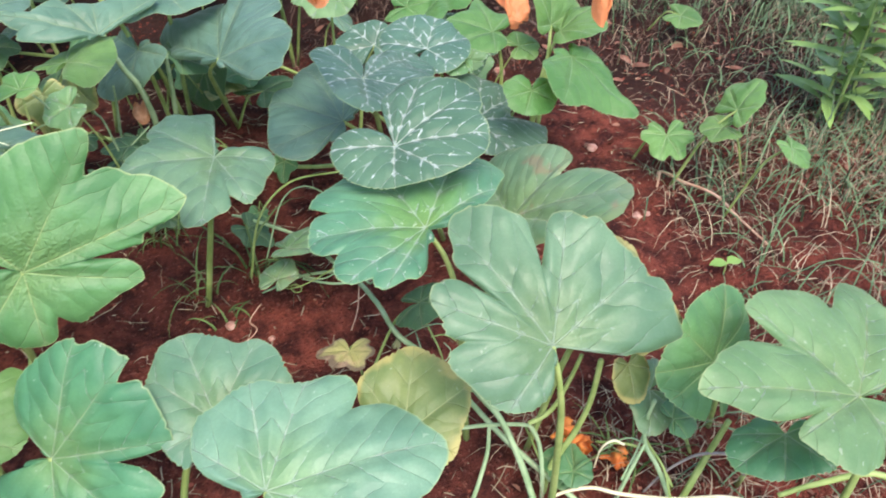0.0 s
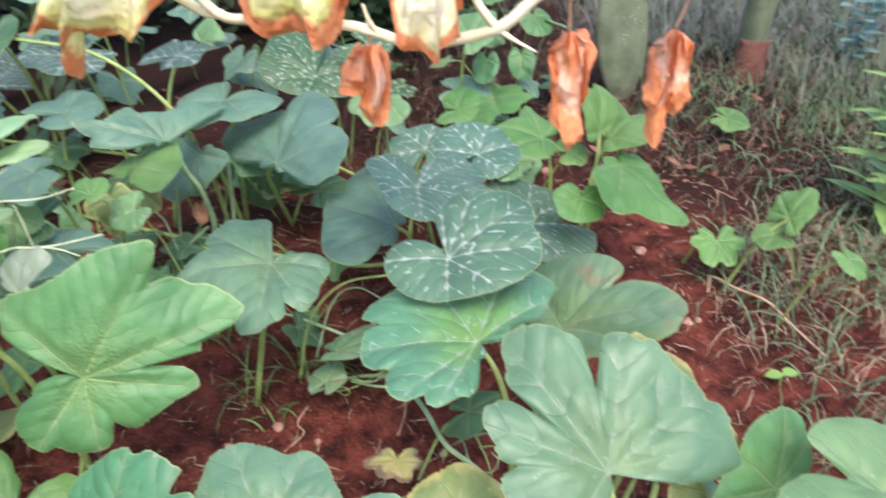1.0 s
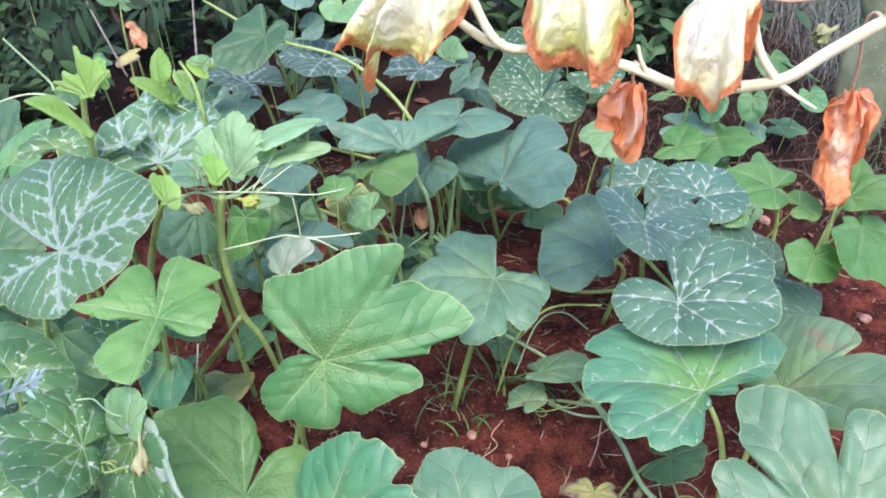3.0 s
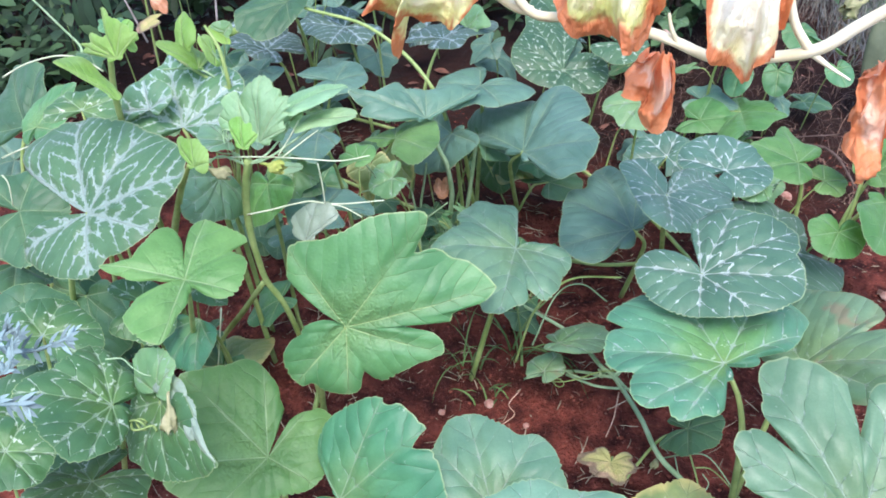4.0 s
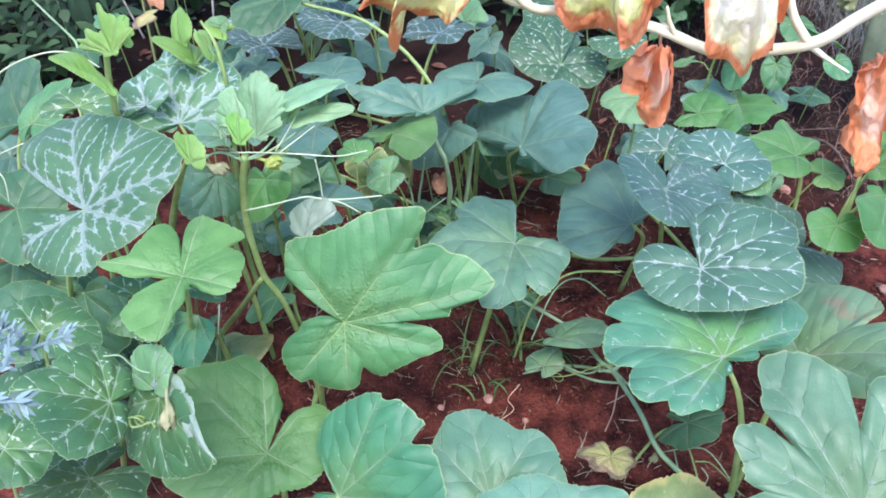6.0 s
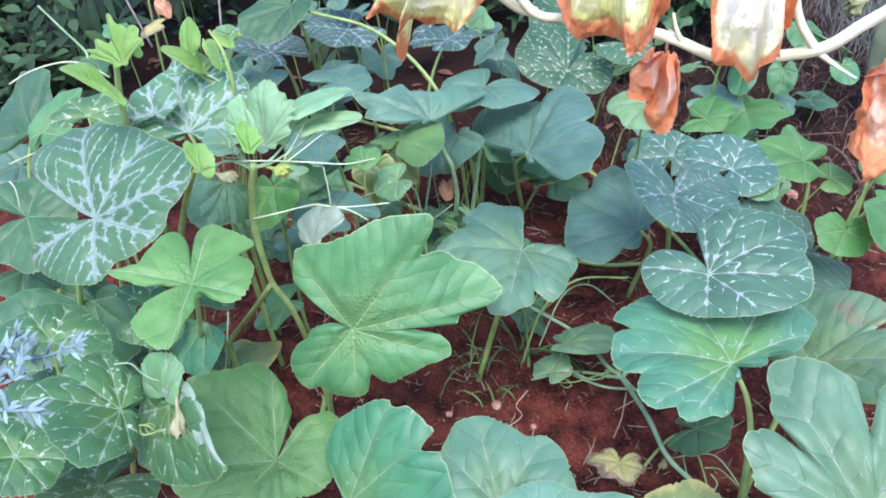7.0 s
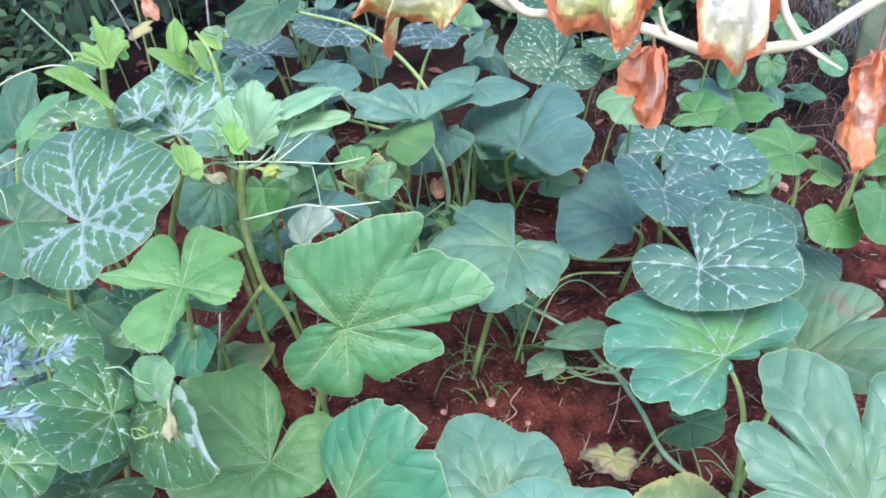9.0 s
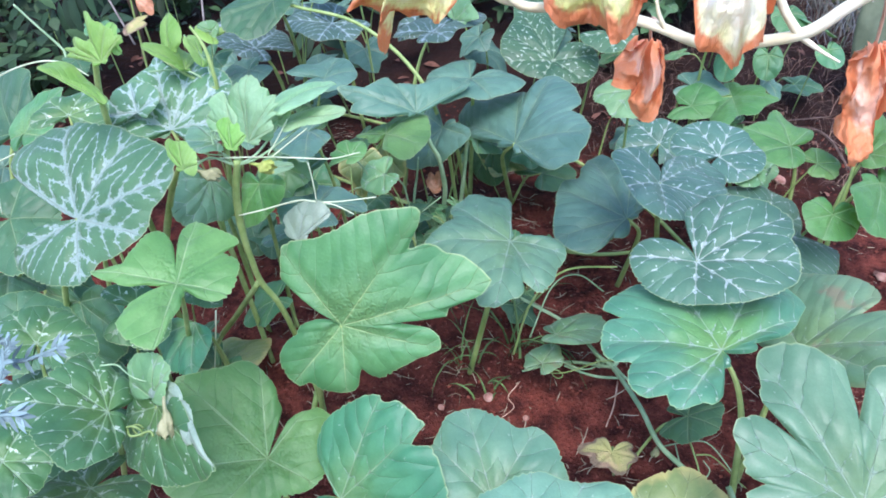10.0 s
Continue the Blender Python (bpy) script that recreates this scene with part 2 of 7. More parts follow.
LEAF = {
    "plain": leaf_material("leaf_pale_green", (0.085, 0.200, 0.113), (0.146, 0.287, 0.164), (0.28, 0.43, 0.27), fleck=0.35, width=0.004, beads=0.8, low=0.0, rough=0.36, heart=0.34, furrow=1.6, comb=0.040),
    "green": leaf_material("leaf_green", (0.036, 0.170, 0.083), (0.068, 0.248, 0.120), (0.25, 0.40, 0.20), fleck=0.3, width=0.003, beads=0.7, low=0.0, halo=0.20, heart=0.40, furrow=1.5),
    "teal": leaf_material("leaf_teal_green", (0.046, 0.168, 0.080), (0.084, 0.245, 0.118), (0.30, 0.46, 0.26), fleck=0.55, width=0.0036, beads=0.9, low=0.0, bead=0.020, speckle=0.45, dot=0.69, halo=0.20, heart=0.58, furrow=1.6),
    "light": leaf_material("leaf_light_green", (0.122, 0.280, 0.120), (0.195, 0.380, 0.165), (0.30, 0.45, 0.19), fleck=0.5, width=0.004, beads=0.8, low=0.0, bead=0.022, speckle=0.4, dot=0.68, through=0.30, heart=0.25),
    "young": leaf_material("leaf_young", (0.080, 0.225, 0.058), (0.142, 0.318, 0.090), (0.36, 0.54, 0.25), speckle=0.08, through=0.30, pucker=0.7),
    "pale": leaf_material("leaf_mint_green", (0.095, 0.232, 0.143), (0.158, 0.319, 0.196), (0.32, 0.47, 0.30), fleck=0.4, width=0.003, beads=0.7, low=0.0, rough=0.36, heart=0.4),
    "leafy": leaf_material("leaf_grass_green", (0.048, 0.167, 0.064), (0.088, 0.245, 0.094), (0.30, 0.44, 0.18), heart=0.22, pucker=0.6, speckle=0.06, halo=0.12),
    "sprout": leaf_material("leaf_sprout", (0.205, 0.400, 0.190), (0.325, 0.540, 0.290), (0.40, 0.56, 0.30), speckle=0.0, through=0.30, halo=0.12, comb=0.014, pucker=0.4),
    "shoot": leaf_material("leaf_shoot", (0.185, 0.385, 0.065), (0.315, 0.520, 0.135), (0.36, 0.52, 0.18), speckle=0.0, through=0.30, halo=0.15, comb=0.014, pucker=0.4),
    # deep: leaf green darkened to stand for blades lying in shade
    "deep": leaf_material("leaf_shaded_green", (0.034, 0.108, 0.046), (0.059, 0.153, 0.067), (0.22, 0.34, 0.16), speckle=0.1),
    "dead_brown": wilted_material("leaf_dead_brown", (0.62, 0.27, 0.13), (0.70, 0.36, 0.20), (0.50, 0.22, 0.10), 0.6),
    "dark": leaf_material("leaf_blue_green", (0.068, 0.160, 0.110), (0.112, 0.228, 0.156), (0.25, 0.36, 0.20), rough=0.36, speckle=0.12),
    "worn": leaf_material("leaf_worn", (0.098, 0.216, 0.115), (0.160, 0.298, 0.155), (0.30, 0.44, 0.24), fleck=0.4, width=0.004, beads=0.8, low=0.0, heart=0.35, blotch=(0.30, 0.17, 0.11), rim=(0.17, 0.27, 0.13)),
    "yellow": leaf_material("leaf_yellowing", (0.127, 0.207, 0.067), (0.234, 0.288, 0.101), (0.4, 0.48, 0.22), blotch=(0.33, 0.35, 0.12), rim=(0.42, 0.38, 0.14)),
    "spot": leaf_material("leaf_silver_flecked", (0.050, 0.128, 0.082), (0.082, 0.180, 0.114), (0.30, 0.38, 0.28), fleck=1.0, width=0.0035, beads=1.0, low=0.14, comb=0.030, bead=0.021, reach=0.12, speckle=0.5, dot=0.69, fleck_colour=(0.38, 0.47, 0.42), halo=0.08),
    "spotg": leaf_material("leaf_flecked_green", (0.037, 0.106, 0.048), (0.066, 0.144, 0.062), (0.20, 0.32, 0.16), fleck=0.9, width=0.0040, beads=1.0, low=0.02, comb=0.028, bead=0.020, reach=0.12, fleck_colour=(0.42, 0.50, 0.36), speckle=0.75, dot=0.66, halo=0.05),
    "mottled": leaf_material("leaf_silver_veined", (0.055, 0.152, 0.074), (0.090, 0.208, 0.100), (0.30, 0.40, 0.32), fleck=1.0, fleck_colour=(0.29, 0.40, 0.345), width=0.0074, beads=0.75, low=0.50, gap=0.2, comb=0.028, bead=0.0095, reach=0.08, speckle=0.35, halo=0.08),
    "mottled2": leaf_material("leaf_pale_flecked", (0.038, 0.124, 0.042), (0.064, 0.170, 0.060), (0.22, 0.37, 0.16), fleck=0.80, width=0.0027, heart=0.35, beads=1.0, low=0.05, comb=0.026, bead=0.019, reach=0.10, fleck_colour=(0.33, 0.43, 0.31), speckle=0.7, dot=0.66, halo=0.12),
    "bluemot": leaf_material("leaf_blue_silver", (0.045, 0.097, 0.076), (0.074, 0.135, 0.105), (0.30, 0.40, 0.37), fleck=0.85, width=0.0052, beads=0.8, low=0.35, gap=0.3, comb=0.028, bead=0.011, reach=0.10, fleck_colour=(0.30, 0.40, 0.40), halo=0.1),
    # pale colour for a folded-over underside and for painted glare
    "under": leaf_material("leaf_underside_glare", (0.228, 0.324, 0.227), (0.342, 0.432, 0.319), (0.40, 0.52, 0.40), speckle=0.1, halo=0.1),
    "dead_yellow": wilted_material("leaf_dead_yellow", (0.46, 0.46, 0.16), (0.42, 0.40, 0.16), (0.20, 0.15, 0.09), 0.78),
}
LEAF_LABEL = {
    "plain": "broad pale green lobed leaf with powdery specks", "green": "broad lobed green leaf with pale veins", "teal": "broad lobed teal-green leaf with yellow-green middle and pale flecks", "light": "light yellow-green lobed leaf", "young": "fresh bright green young leaf",
    "dark": "dull blue-green lobed leaf", "worn": "worn green leaf with brown blotches", "yellow": "yellowing leaf with pale blotches",
    "spot": "dark green leaf flecked silver along its veins", "spotg": "dark green heart-shaped leaf with pale specks",
    "mottled": "green leaf with broad silver veining", "mottled2": "green leaf with pale silvery flecks",
    "pale": "broad mint-green lobed leaf with fine pale veins", "leafy": "broad grass-green lobed leaf with wrinkled middle",
    "sprout": "pale mint-green pleated young leaf", "shoot": "tender yellow-green unfolding leaf", "deep": "plain green heart-shaped leaf, its colour deepened for shade", "dead_brown": "dry orange-brown fallen leaf",
    "under": "pale folded leaf, underside and glare in one colour", "bluemot": "blue-green leaf mottled with silver", "dead_yellow": "withered yellow leaf with grey edges",
}
stalk = plain_material("green_stalk", (0.20, 0.30, 0.085), (0.33, 0.43, 0.15), 30, 0.5, 0.3, 0.001)
stem_pale = plain_material("pale_stem", (0.22, 0.36, 0.18), (0.36, 0.50, 0.28), 30, 0.5, 0.3, 0.001)
tendril_pale = plain_material("pale_tendril", (0.42, 0.50, 0.30), (0.62, 0.68, 0.46), 30, 0.5, 0.3, 0.001)
# very pale base: strong light on the high vine is put into its colour
stem_cream = plain_material("cream_stem", (0.62, 0.58, 0.36), (0.80, 0.76, 0.55), 18, 0.55, 0.4, 0.002)
stem_dry = plain_material("dry_stem", (0.42, 0.24, 0.15), (0.62, 0.42, 0.30), 40, 0.7, 0.4, 0.001)
straw = plain_material("straw", (0.246, 0.180, 0.107), (0.451, 0.377, 0.262), 30, 0.8, 0.3, 0.001, "island")
# the near-white centres carry strong light as well as the withered yellow
wilt_pale = wilted_material("wilted_pale", (0.88, 0.86, 0.64), (0.74, 0.74, 0.30), (0.62, 0.20, 0.065), 0.80)
wilt_burnt = wilted_material("wilted_burnt", (0.86, 0.84, 0.55), (0.66, 0.70, 0.24), (0.64, 0.22, 0.085), 0.66)
wilt_half = wilted_material("wilted_half", (0.92, 0.90, 0.72), (0.82, 0.80, 0.44), (0.68, 0.23, 0.085), 0.80)
wilt_brown = wilted_material("wilted_brown", (0.88, 0.36, 0.16), (0.95, 0.62, 0.42), (0.86, 0.31, 0.12), 0.55, 0.32)
soil = soil_material()
crumb_mat = plain_material("soil_crumbs", (0.06, 0.017, 0.012), (0.28, 0.085, 0.055), 60, 0.95, 0.6, 0.003, "island", 0.1)
stone_mat = plain_material("pinkish_stone", (0.30, 0.14, 0.10), (0.50, 0.32, 0.25), 50, 0.85, 0.5, 0.002)
grass_mat = plain_material("grass_blades", (0.06, 0.125, 0.055), (0.15, 0.24, 0.12), 12, 0.6, 0.2, 0.001, "island")
grass_fresh = plain_material("fresh_grass", (0.075, 0.14, 0.035), (0.15, 0.23, 0.075), 12, 0.55, 0.2, 0.001, "island")
# the bushes' shade is put into this dark foliage colour
bush_mat = plain_material("shaded_foliage", (0.018, 0.045, 0.018), (0.05, 0.10, 0.035), 8, 0.6, 0.2, 0.001, "island")
# frond green lowered so that the colour itself holds the shrub's shade
frond_mat = plain_material("shaded_frond_leaflets", (0.012, 0.036, 0.016), (0.026, 0.064, 0.028), 10, 0.7, 0.2, 0.001, "island")
scrap_mat = plain_material("leaf_scraps", (0.11, 0.045, 0.03), (0.30, 0.14, 0.09), 30, 0.8, 0.4, 0.002, "island")
lance_mat = plain_material("lance_leaves", (0.12, 0.24, 0.055), (0.24, 0.40, 0.11), 10, 0.5, 0.2, 0.001, "island")
silver_mat = plain_material("silver_leaves", (0.125, 0.20, 0.195), (0.21, 0.30, 0.29), 40, 0.7, 0.3, 0.001, "island")
areole = plain_material("cactus_areoles", (0.30, 0.31, 0.24), (0.42, 0.42, 0.33), 20, 0.8, 0.2, 0.001)
cactus_mat = plain_material("cactus_skin", (0.092, 0.118, 0.068), (0.160, 0.192, 0.112), 14, 0.65, 0.4, 0.003)
bark = plain_material("grey_brown_bark", (0.07, 0.045, 0.035), (0.17, 0.12, 0.095), 22, 0.9, 0.8, 0.01)
wood_red = plain_material("red_brown_wood", (0.10, 0.04, 0.028), (0.2, 0.09, 0.06), 22, 0.85, 0.7, 0.006)

petal_dry = plain_material("withered_petals", (0.20, 0.22, 0.09), (0.38, 0.37, 0.20), 60, 0.7, 0.4, 0.002)
petal_green = plain_material("bud_green", (0.32, 0.40, 0.08), (0.48, 0.52, 0.14), 60, 0.6, 0.4, 0.002)
petal_orange = plain_material("orange_petals", (0.55, 0.13, 0.03), (0.72, 0.27, 0.06), 60, 0.6, 0.4, 0.002)
litter_brown = plain_material("dry_brown_stalks", (0.09, 0.05, 0.035), (0.24, 0.16, 0.11), 30, 0.8, 0.3, 0.001, "island")
twig_grey = plain_material("grey_twig", (0.16, 0.14, 0.12), (0.30, 0.27, 0.24), 40, 0.85, 0.5, 0.002)
herb_blue = plain_material("blue_green_herb", (0.07, 0.15, 0.13), (0.14, 0.25, 0.21), 20, 0.6, 0.3, 0.001, "island")
grass_grey = plain_material("dry_grey_grass", (0.12, 0.125, 0.10), (0.25, 0.25, 0.20), 12, 0.7, 0.2, 0.001, "island")
# blue-grey blades: the background's haze is mixed into the grass colour
grass_pale = plain_material("hazy_grey_grass", (0.095, 0.108, 0.108), (0.21, 0.225, 0.215), 12, 0.75, 0.2, 0.001, "island")
# the same foliage in brighter greens, painted as if lit
bush_lit = plain_material("lit_bush_leaves", (0.035, 0.085, 0.035), (0.085, 0.16, 0.06), 8, 0.6, 0.2, 0.001, "island")


# ---- shapes ----
rng = random.Random(7)


def height(x, y):
    """The bed rises gently away from the path, with clods and hollows."""
    z = 0.07 * (min(max(y, -0.5), 3.0) - 1.1)
    z += 0.03 * noise.noise(Vector((x * 2.1, y * 2.1, 0.3))) + 0.012 * noise.noise(Vector((x * 9, y * 9, 1.7)))
    return z + 0.008 * noise.noise(Vector((x * 26, y * 26, 4.1))) + 0.004 * noise.noise(Vector((x * 70, y * 70, 2.2)))


def mesh_from(name, verts, faces, mat, smooth=True):
    me = bpy.data.meshes.new(name)
    me.from_pydata(verts, [], faces)
    me.materials.append(mat)
    me.polygons.foreach_set("use_smooth", [smooth] * len(me.polygons))
    me.update()
    return me


def thing(name, x, y, z, label, category, group="", kind=""):
    ob = new(name)
    ob.matrix_world = Matrix.Translation((x, y, z))
    return tagged(ob, label, category, group, kind)


def part(name, me, parent, label="", world=None):
    """Links a mesh as one part under a thing or a part. world: its pose in the world (else its vertices are in world places)."""
    ob = new(name, me)
    up = parent.matrix_world.copy()
    if parent.parent:
        up = parent.parent.matrix_world @ parent.matrix_basis
    ob.parent = parent
    ob.matrix_basis = up.inverted() @ (world if world is not None else Matrix())
    return tagged(ob, label)


def smooth_path(points, n):
    """Catmull-Rom through the points, n steps a stretch."""
    p = [Vector(q) for q in points]
    p = [2 * p[0] - p[1]] + p + [2 * p[-1] - p[-2]]
    out = []
    for i in range(1, len(p) - 2):
        a, b, c, d = p[i - 1 : i + 3]
        for j in range(n):
            u = j / n
            out.append(0.5 * (2 * b + (c - a) * u + (2 * a - 5 * b + 4 * c - d) * u * u + (3 * b - a - 3 * c + d) * u ** 3))
    return out + [p[-2]]


def tube(points, radii, sides=8, n=5, ribs=0.0, m=None):
    """Vertices and faces of a tapered, slightly ribbed tube along a path."""
    path = smooth_path(points, n)
    verts, faces = [], []
    side = Vector((0.31, 0.87, 0.2))
    last = len(path) - 1
    for i, q in enumerate(path):
        t = (path[min(i + 1, last)] - path[max(i - 1, 0)]).normalized()
        side = (side - t * side.dot(t)).normalized()
        other = t.cross(side)
        f = i / last * (len(radii) - 1)
        a = min(int(f), len(radii) - 2)
        r = radii[a] + (radii[a + 1] - radii[a]) * (f - a)
        for s in range(sides):
            w = 2 * math.pi * s / sides
            k = r * (1 + ribs * math.cos(3 * w + i * 0.4) + ribs * noise.noise(q * 40 + Vector((s, 0, 0))))
            verts.append(q + (side * math.cos(w) + other * math.sin(w)) * k)
    for i in range(last):
        for s in range(sides):
            b = (s + 1) % sides
            faces.append((i * sides + s, i * sides + b, (i + 1) * sides + b, (i + 1) * sides + s))
    faces.append(tuple(range(sides))[::-1]), faces.append(tuple(last * sides + s for s in range(sides)))
    if m is not None:
        verts = [m @ v for v in verts]
    return verts, faces


def edge_lift(rr, a, size, droop, wave, seed):
    """How far the blade stands off its plane at a distance rr and an angle a: a low dome whose long lobes hang, with slow waves."""
    q, ph = min(rr / size, 1.5), (seed * 2.399) % 6.283
    z = droop * 1.1 * q * (1 - 0.72 * q) + wave * q * q * (0.060 * math.sin(3 * a + ph) + 0.022 * q * math.sin(8 * a + 2 * ph))
    return z * size + 0.13 * min(size, 0.13) * wave * q * noise.noise(Vector((rr * math.cos(a) / size * 1.7, rr * math.sin(a) / size * 1.7, seed * 3.1)))


def blade_mesh(lobes, notch, droop, wave, seed, mat, rings=13, fine=3.6):
    """A palmate leaf blade, its stalk at the origin and its midrib along +x. lobes: angle (degrees, from the midrib) and length (cm) of each
    lobe, which has a main vein; with a 0 behind them, of a shoulder or bay of the margin, which has none."""
    r = random.Random(seed)
    ang = [radians(q[0]) for q in lobes]
    lens = [q[1] / 100 for q in lobes]
    ribs = [radians(q[0]) for q in lobes if len(q) == 2]
    gap = 2 * math.pi - (ang[-1] - ang[0])
    ext = min(0.30 * gap, radians(34)) if gap > 0.7 else 0.08 * gap
    size = sum(lens) / len(lens)
    lines = []

    def line(a, k):
        lines.append((a, k, min(ribs, key=lambda v: abs(v - a))))
    for j in range(8, 0, -1):
        u = j / 8
        line(ang[0] - ext * u, lens[0] * max(0.05, (1 - u ** 2.4) ** 0.55))
    slope = []
    for i in range(len(ang)):
        p, q = max(i - 1, 0), min(i + 1, len(ang) - 1)
        turning = (lens[q] - lens[i]) * (lens[i] - lens[p]) <= 0
        slope.append(0.0 if turning else (lens[q] - lens[p]) / max(0.05, ang[q] - ang[p]) * 0.7)
    for i in range(len(ang) - 1):
        step = ang[i + 1] - ang[i]
        n = max(2, round(math.degrees(step) / fine))
        for j in range(n):
            u = j / n
            f = u * u * (3 - 2 * u)
            run = lens[i] * (1 - f) + lens[i + 1] * f + step * ((u ** 3 - 2 * u * u + u) * slope[i] + (u ** 3 - u * u) * slope[i + 1])
            dip = notch * min(1, step / 0.8) * math.sin(math.pi * u) ** 4
            line(ang[i] + step * u, max(0.1 * size, run * (1 - dip)))
    line(ang[-1], lens[-1])
    for j in range(1, 9):
        u = j / 8
        line(ang[-1] + ext * u, lens[-1] * max(0.05, (1 - u ** 2.4) ** 0.55))
    verts, veins, rims, faces = [Vector((0, 0, 0))], [(0.0, 0.0)], [(0.0, 0.0)], []
    tone, arc, off = r.random(), r.random(), Vector((r.random() * 50, r.random() * 50, 0))
    pitch = 0.0075 + 0.02 * size
    for i, (a, R, v) in enumerate(lines):
        if i:
            b, S, _ = lines[i - 1]
            arc += math.hypot(R * math.cos(a) - S * math.cos(b), R * math.sin(a) - S * math.sin(b)) / pitch
        crest = arc % 1.0
        tooth = (0.0026 * (abs(math.sin(math.pi * crest)) ** 0.7 - 0.6) * (1 + 0.8 * math.sin(arc * 0.9)) + r.uniform(-0.0003, 0.0003)) * min(1, size / 0.08)
        for j in range(1, rings + 1):
            rho = (j / rings) ** 0.85
            rr = R * rho + tooth * (1.0 if j == rings else 0.4 if j == rings - 1 else 0)
            x, y = rr * math.cos(a), rr * math.sin(a)
            d = abs(rr * math.sin(a - v))
            z = edge_lift(rr, a, size, droop, wave, seed)
            valley = min(1, d / (0.14 * size))
            z += 0.052 * size * (valley * valley * (3 - 2 * valley)) * min(1, 3 * rho) * (1 - 0.8 * rho ** 3)
            z += 0.022 * min(size, 0.13) * noise.noise(Vector((x, y, 0)) * 42 + off) * valley * (1 - rho ** 4)
            z -= 0.035 * size * rho ** 9
            verts.append(Vector((x, y, z)))
            veins.append((rr * math.cos(a - v), d))
            rims.append((rho, tone))
    for i in range(len(lines) - 1):
        p, q = 1 + i * rings, 1 + (i + 1) * rings
        faces.append((0, p, q))
        for j in range(rings - 1):
            faces.append((p + j, p + j + 1, q + j + 1, q + j))
    me = mesh_from("leaf", verts, faces, mat)
    for layer, data in (("vein", veins), ("rim", rims)):
        uv = me.uv_layers.new(name=layer)
        loop = np.empty(len(me.loops), dtype=np.int32)
        me.loops.foreach_get("vertex_index", loop)
        uv.data.foreach_set("uv", np.array(data, dtype=np.float32)[loop].ravel())
    return me


made = [0]


def leaf(plant, kind, at, turn, lobes, foot=None, notch=0.16, droop=0.13, wave=0.60, petiole=True, thick=1.0, fine=2.0, rings=15):
    """One leaf with its stalk. turn: heading, rise and roll of the midrib in degrees; foot: where the stalk leaves the vine."""
    made[0] += 1
    h, p, r = turn
    m = Matrix.Translation(at) @ Matrix.Rotation(radians(h), 4, "Z") @ Matrix.Rotation(radians(-p), 4, "Y") @ Matrix.Rotation(radians(r), 4, "X")
    ob = part("leaf", blade_mesh(lobes, notch, droop, wave, made[0], LEAF[kind], rings, fine), plant, LEAF_LABEL[kind], m)
    if petiole:
        j = Vector(at)
        ahead = Vector((math.cos(radians(h)), math.sin(radians(h)), 0))
        if foot is None:
            foot = (j.x - ahead.x * 0.07 + rng.uniform(-0.05, 0.05), j.y - ahead.y * 0.07 + rng.uniform(-0.02, 0.08))
        f = Vector((foot[0], foot[1], 0))
        reach = Vector((f.x - j.x, f.y - j.y, 0))
        most = max(0.06, 0.7 * j.z)
        if reach.length > most:
            f = j + reach.normalized() * most
        f.z = height(f.x, f.y) - 0.01
        size = max(q[1] for q in lobes) / 100
        a = min(0.0052, 0.0072 * (size / 0.2) ** 0.9) * thick
        mid = j.lerp(f, 0.45) + Vector((0, 0, 0.03)) - ahead * 0.02 * (size / 0.2)
        v, q = tube([j - Vector((0, 0, 0.001)), j.lerp(mid, 0.4) + Vector((0, 0, 0.004)) - ahead * 0.012 * (size / 0.2), mid, f], [a * 0.62, a * 0.8, a, a * 1.15], 7, 4, 0.06, m.inverted())
        part("petiole", mesh_from("petiole", v, q, stalk), ob, "", m)
    return ob


def stem(name, plant, points, radii, mat=None, label="", sides=8):
    v, f = tube(points, radii, sides, 6, 0.08)
    return part(name, mesh_from(name, v, f, mat or stem_pale), plant, label)


def tendril(plant, start, end, curl=0.0, radius=0.0011, sag=0.0, mat=None):
    """A thin tendril, ending in a coil where curl is its radius."""
    a, b = Vector(start), Vector(end)
    pts = [a.lerp(b, u) + Vector((0, 0, -sag * math.sin(math.pi * u))) + Vector((0, 0.006 * math.sin(7 * u), 0)) for u in (0, 0.25, 0.5, 0.75, 1)]
    if curl:
        for i in range(1, 15):
            w = i * 0.8
            k = curl * (1 - i / 20)
            pts.append(b + Vector((curl - k * math.cos(w), 0.003 * i * 0.3, k * math.sin(w))))
    v, f = tube(pts, [radius, radius * 0.6], 5, 3)
    return part("tendril", mesh_from("tendril", v, f, stalk if mat is None else mat), plant)


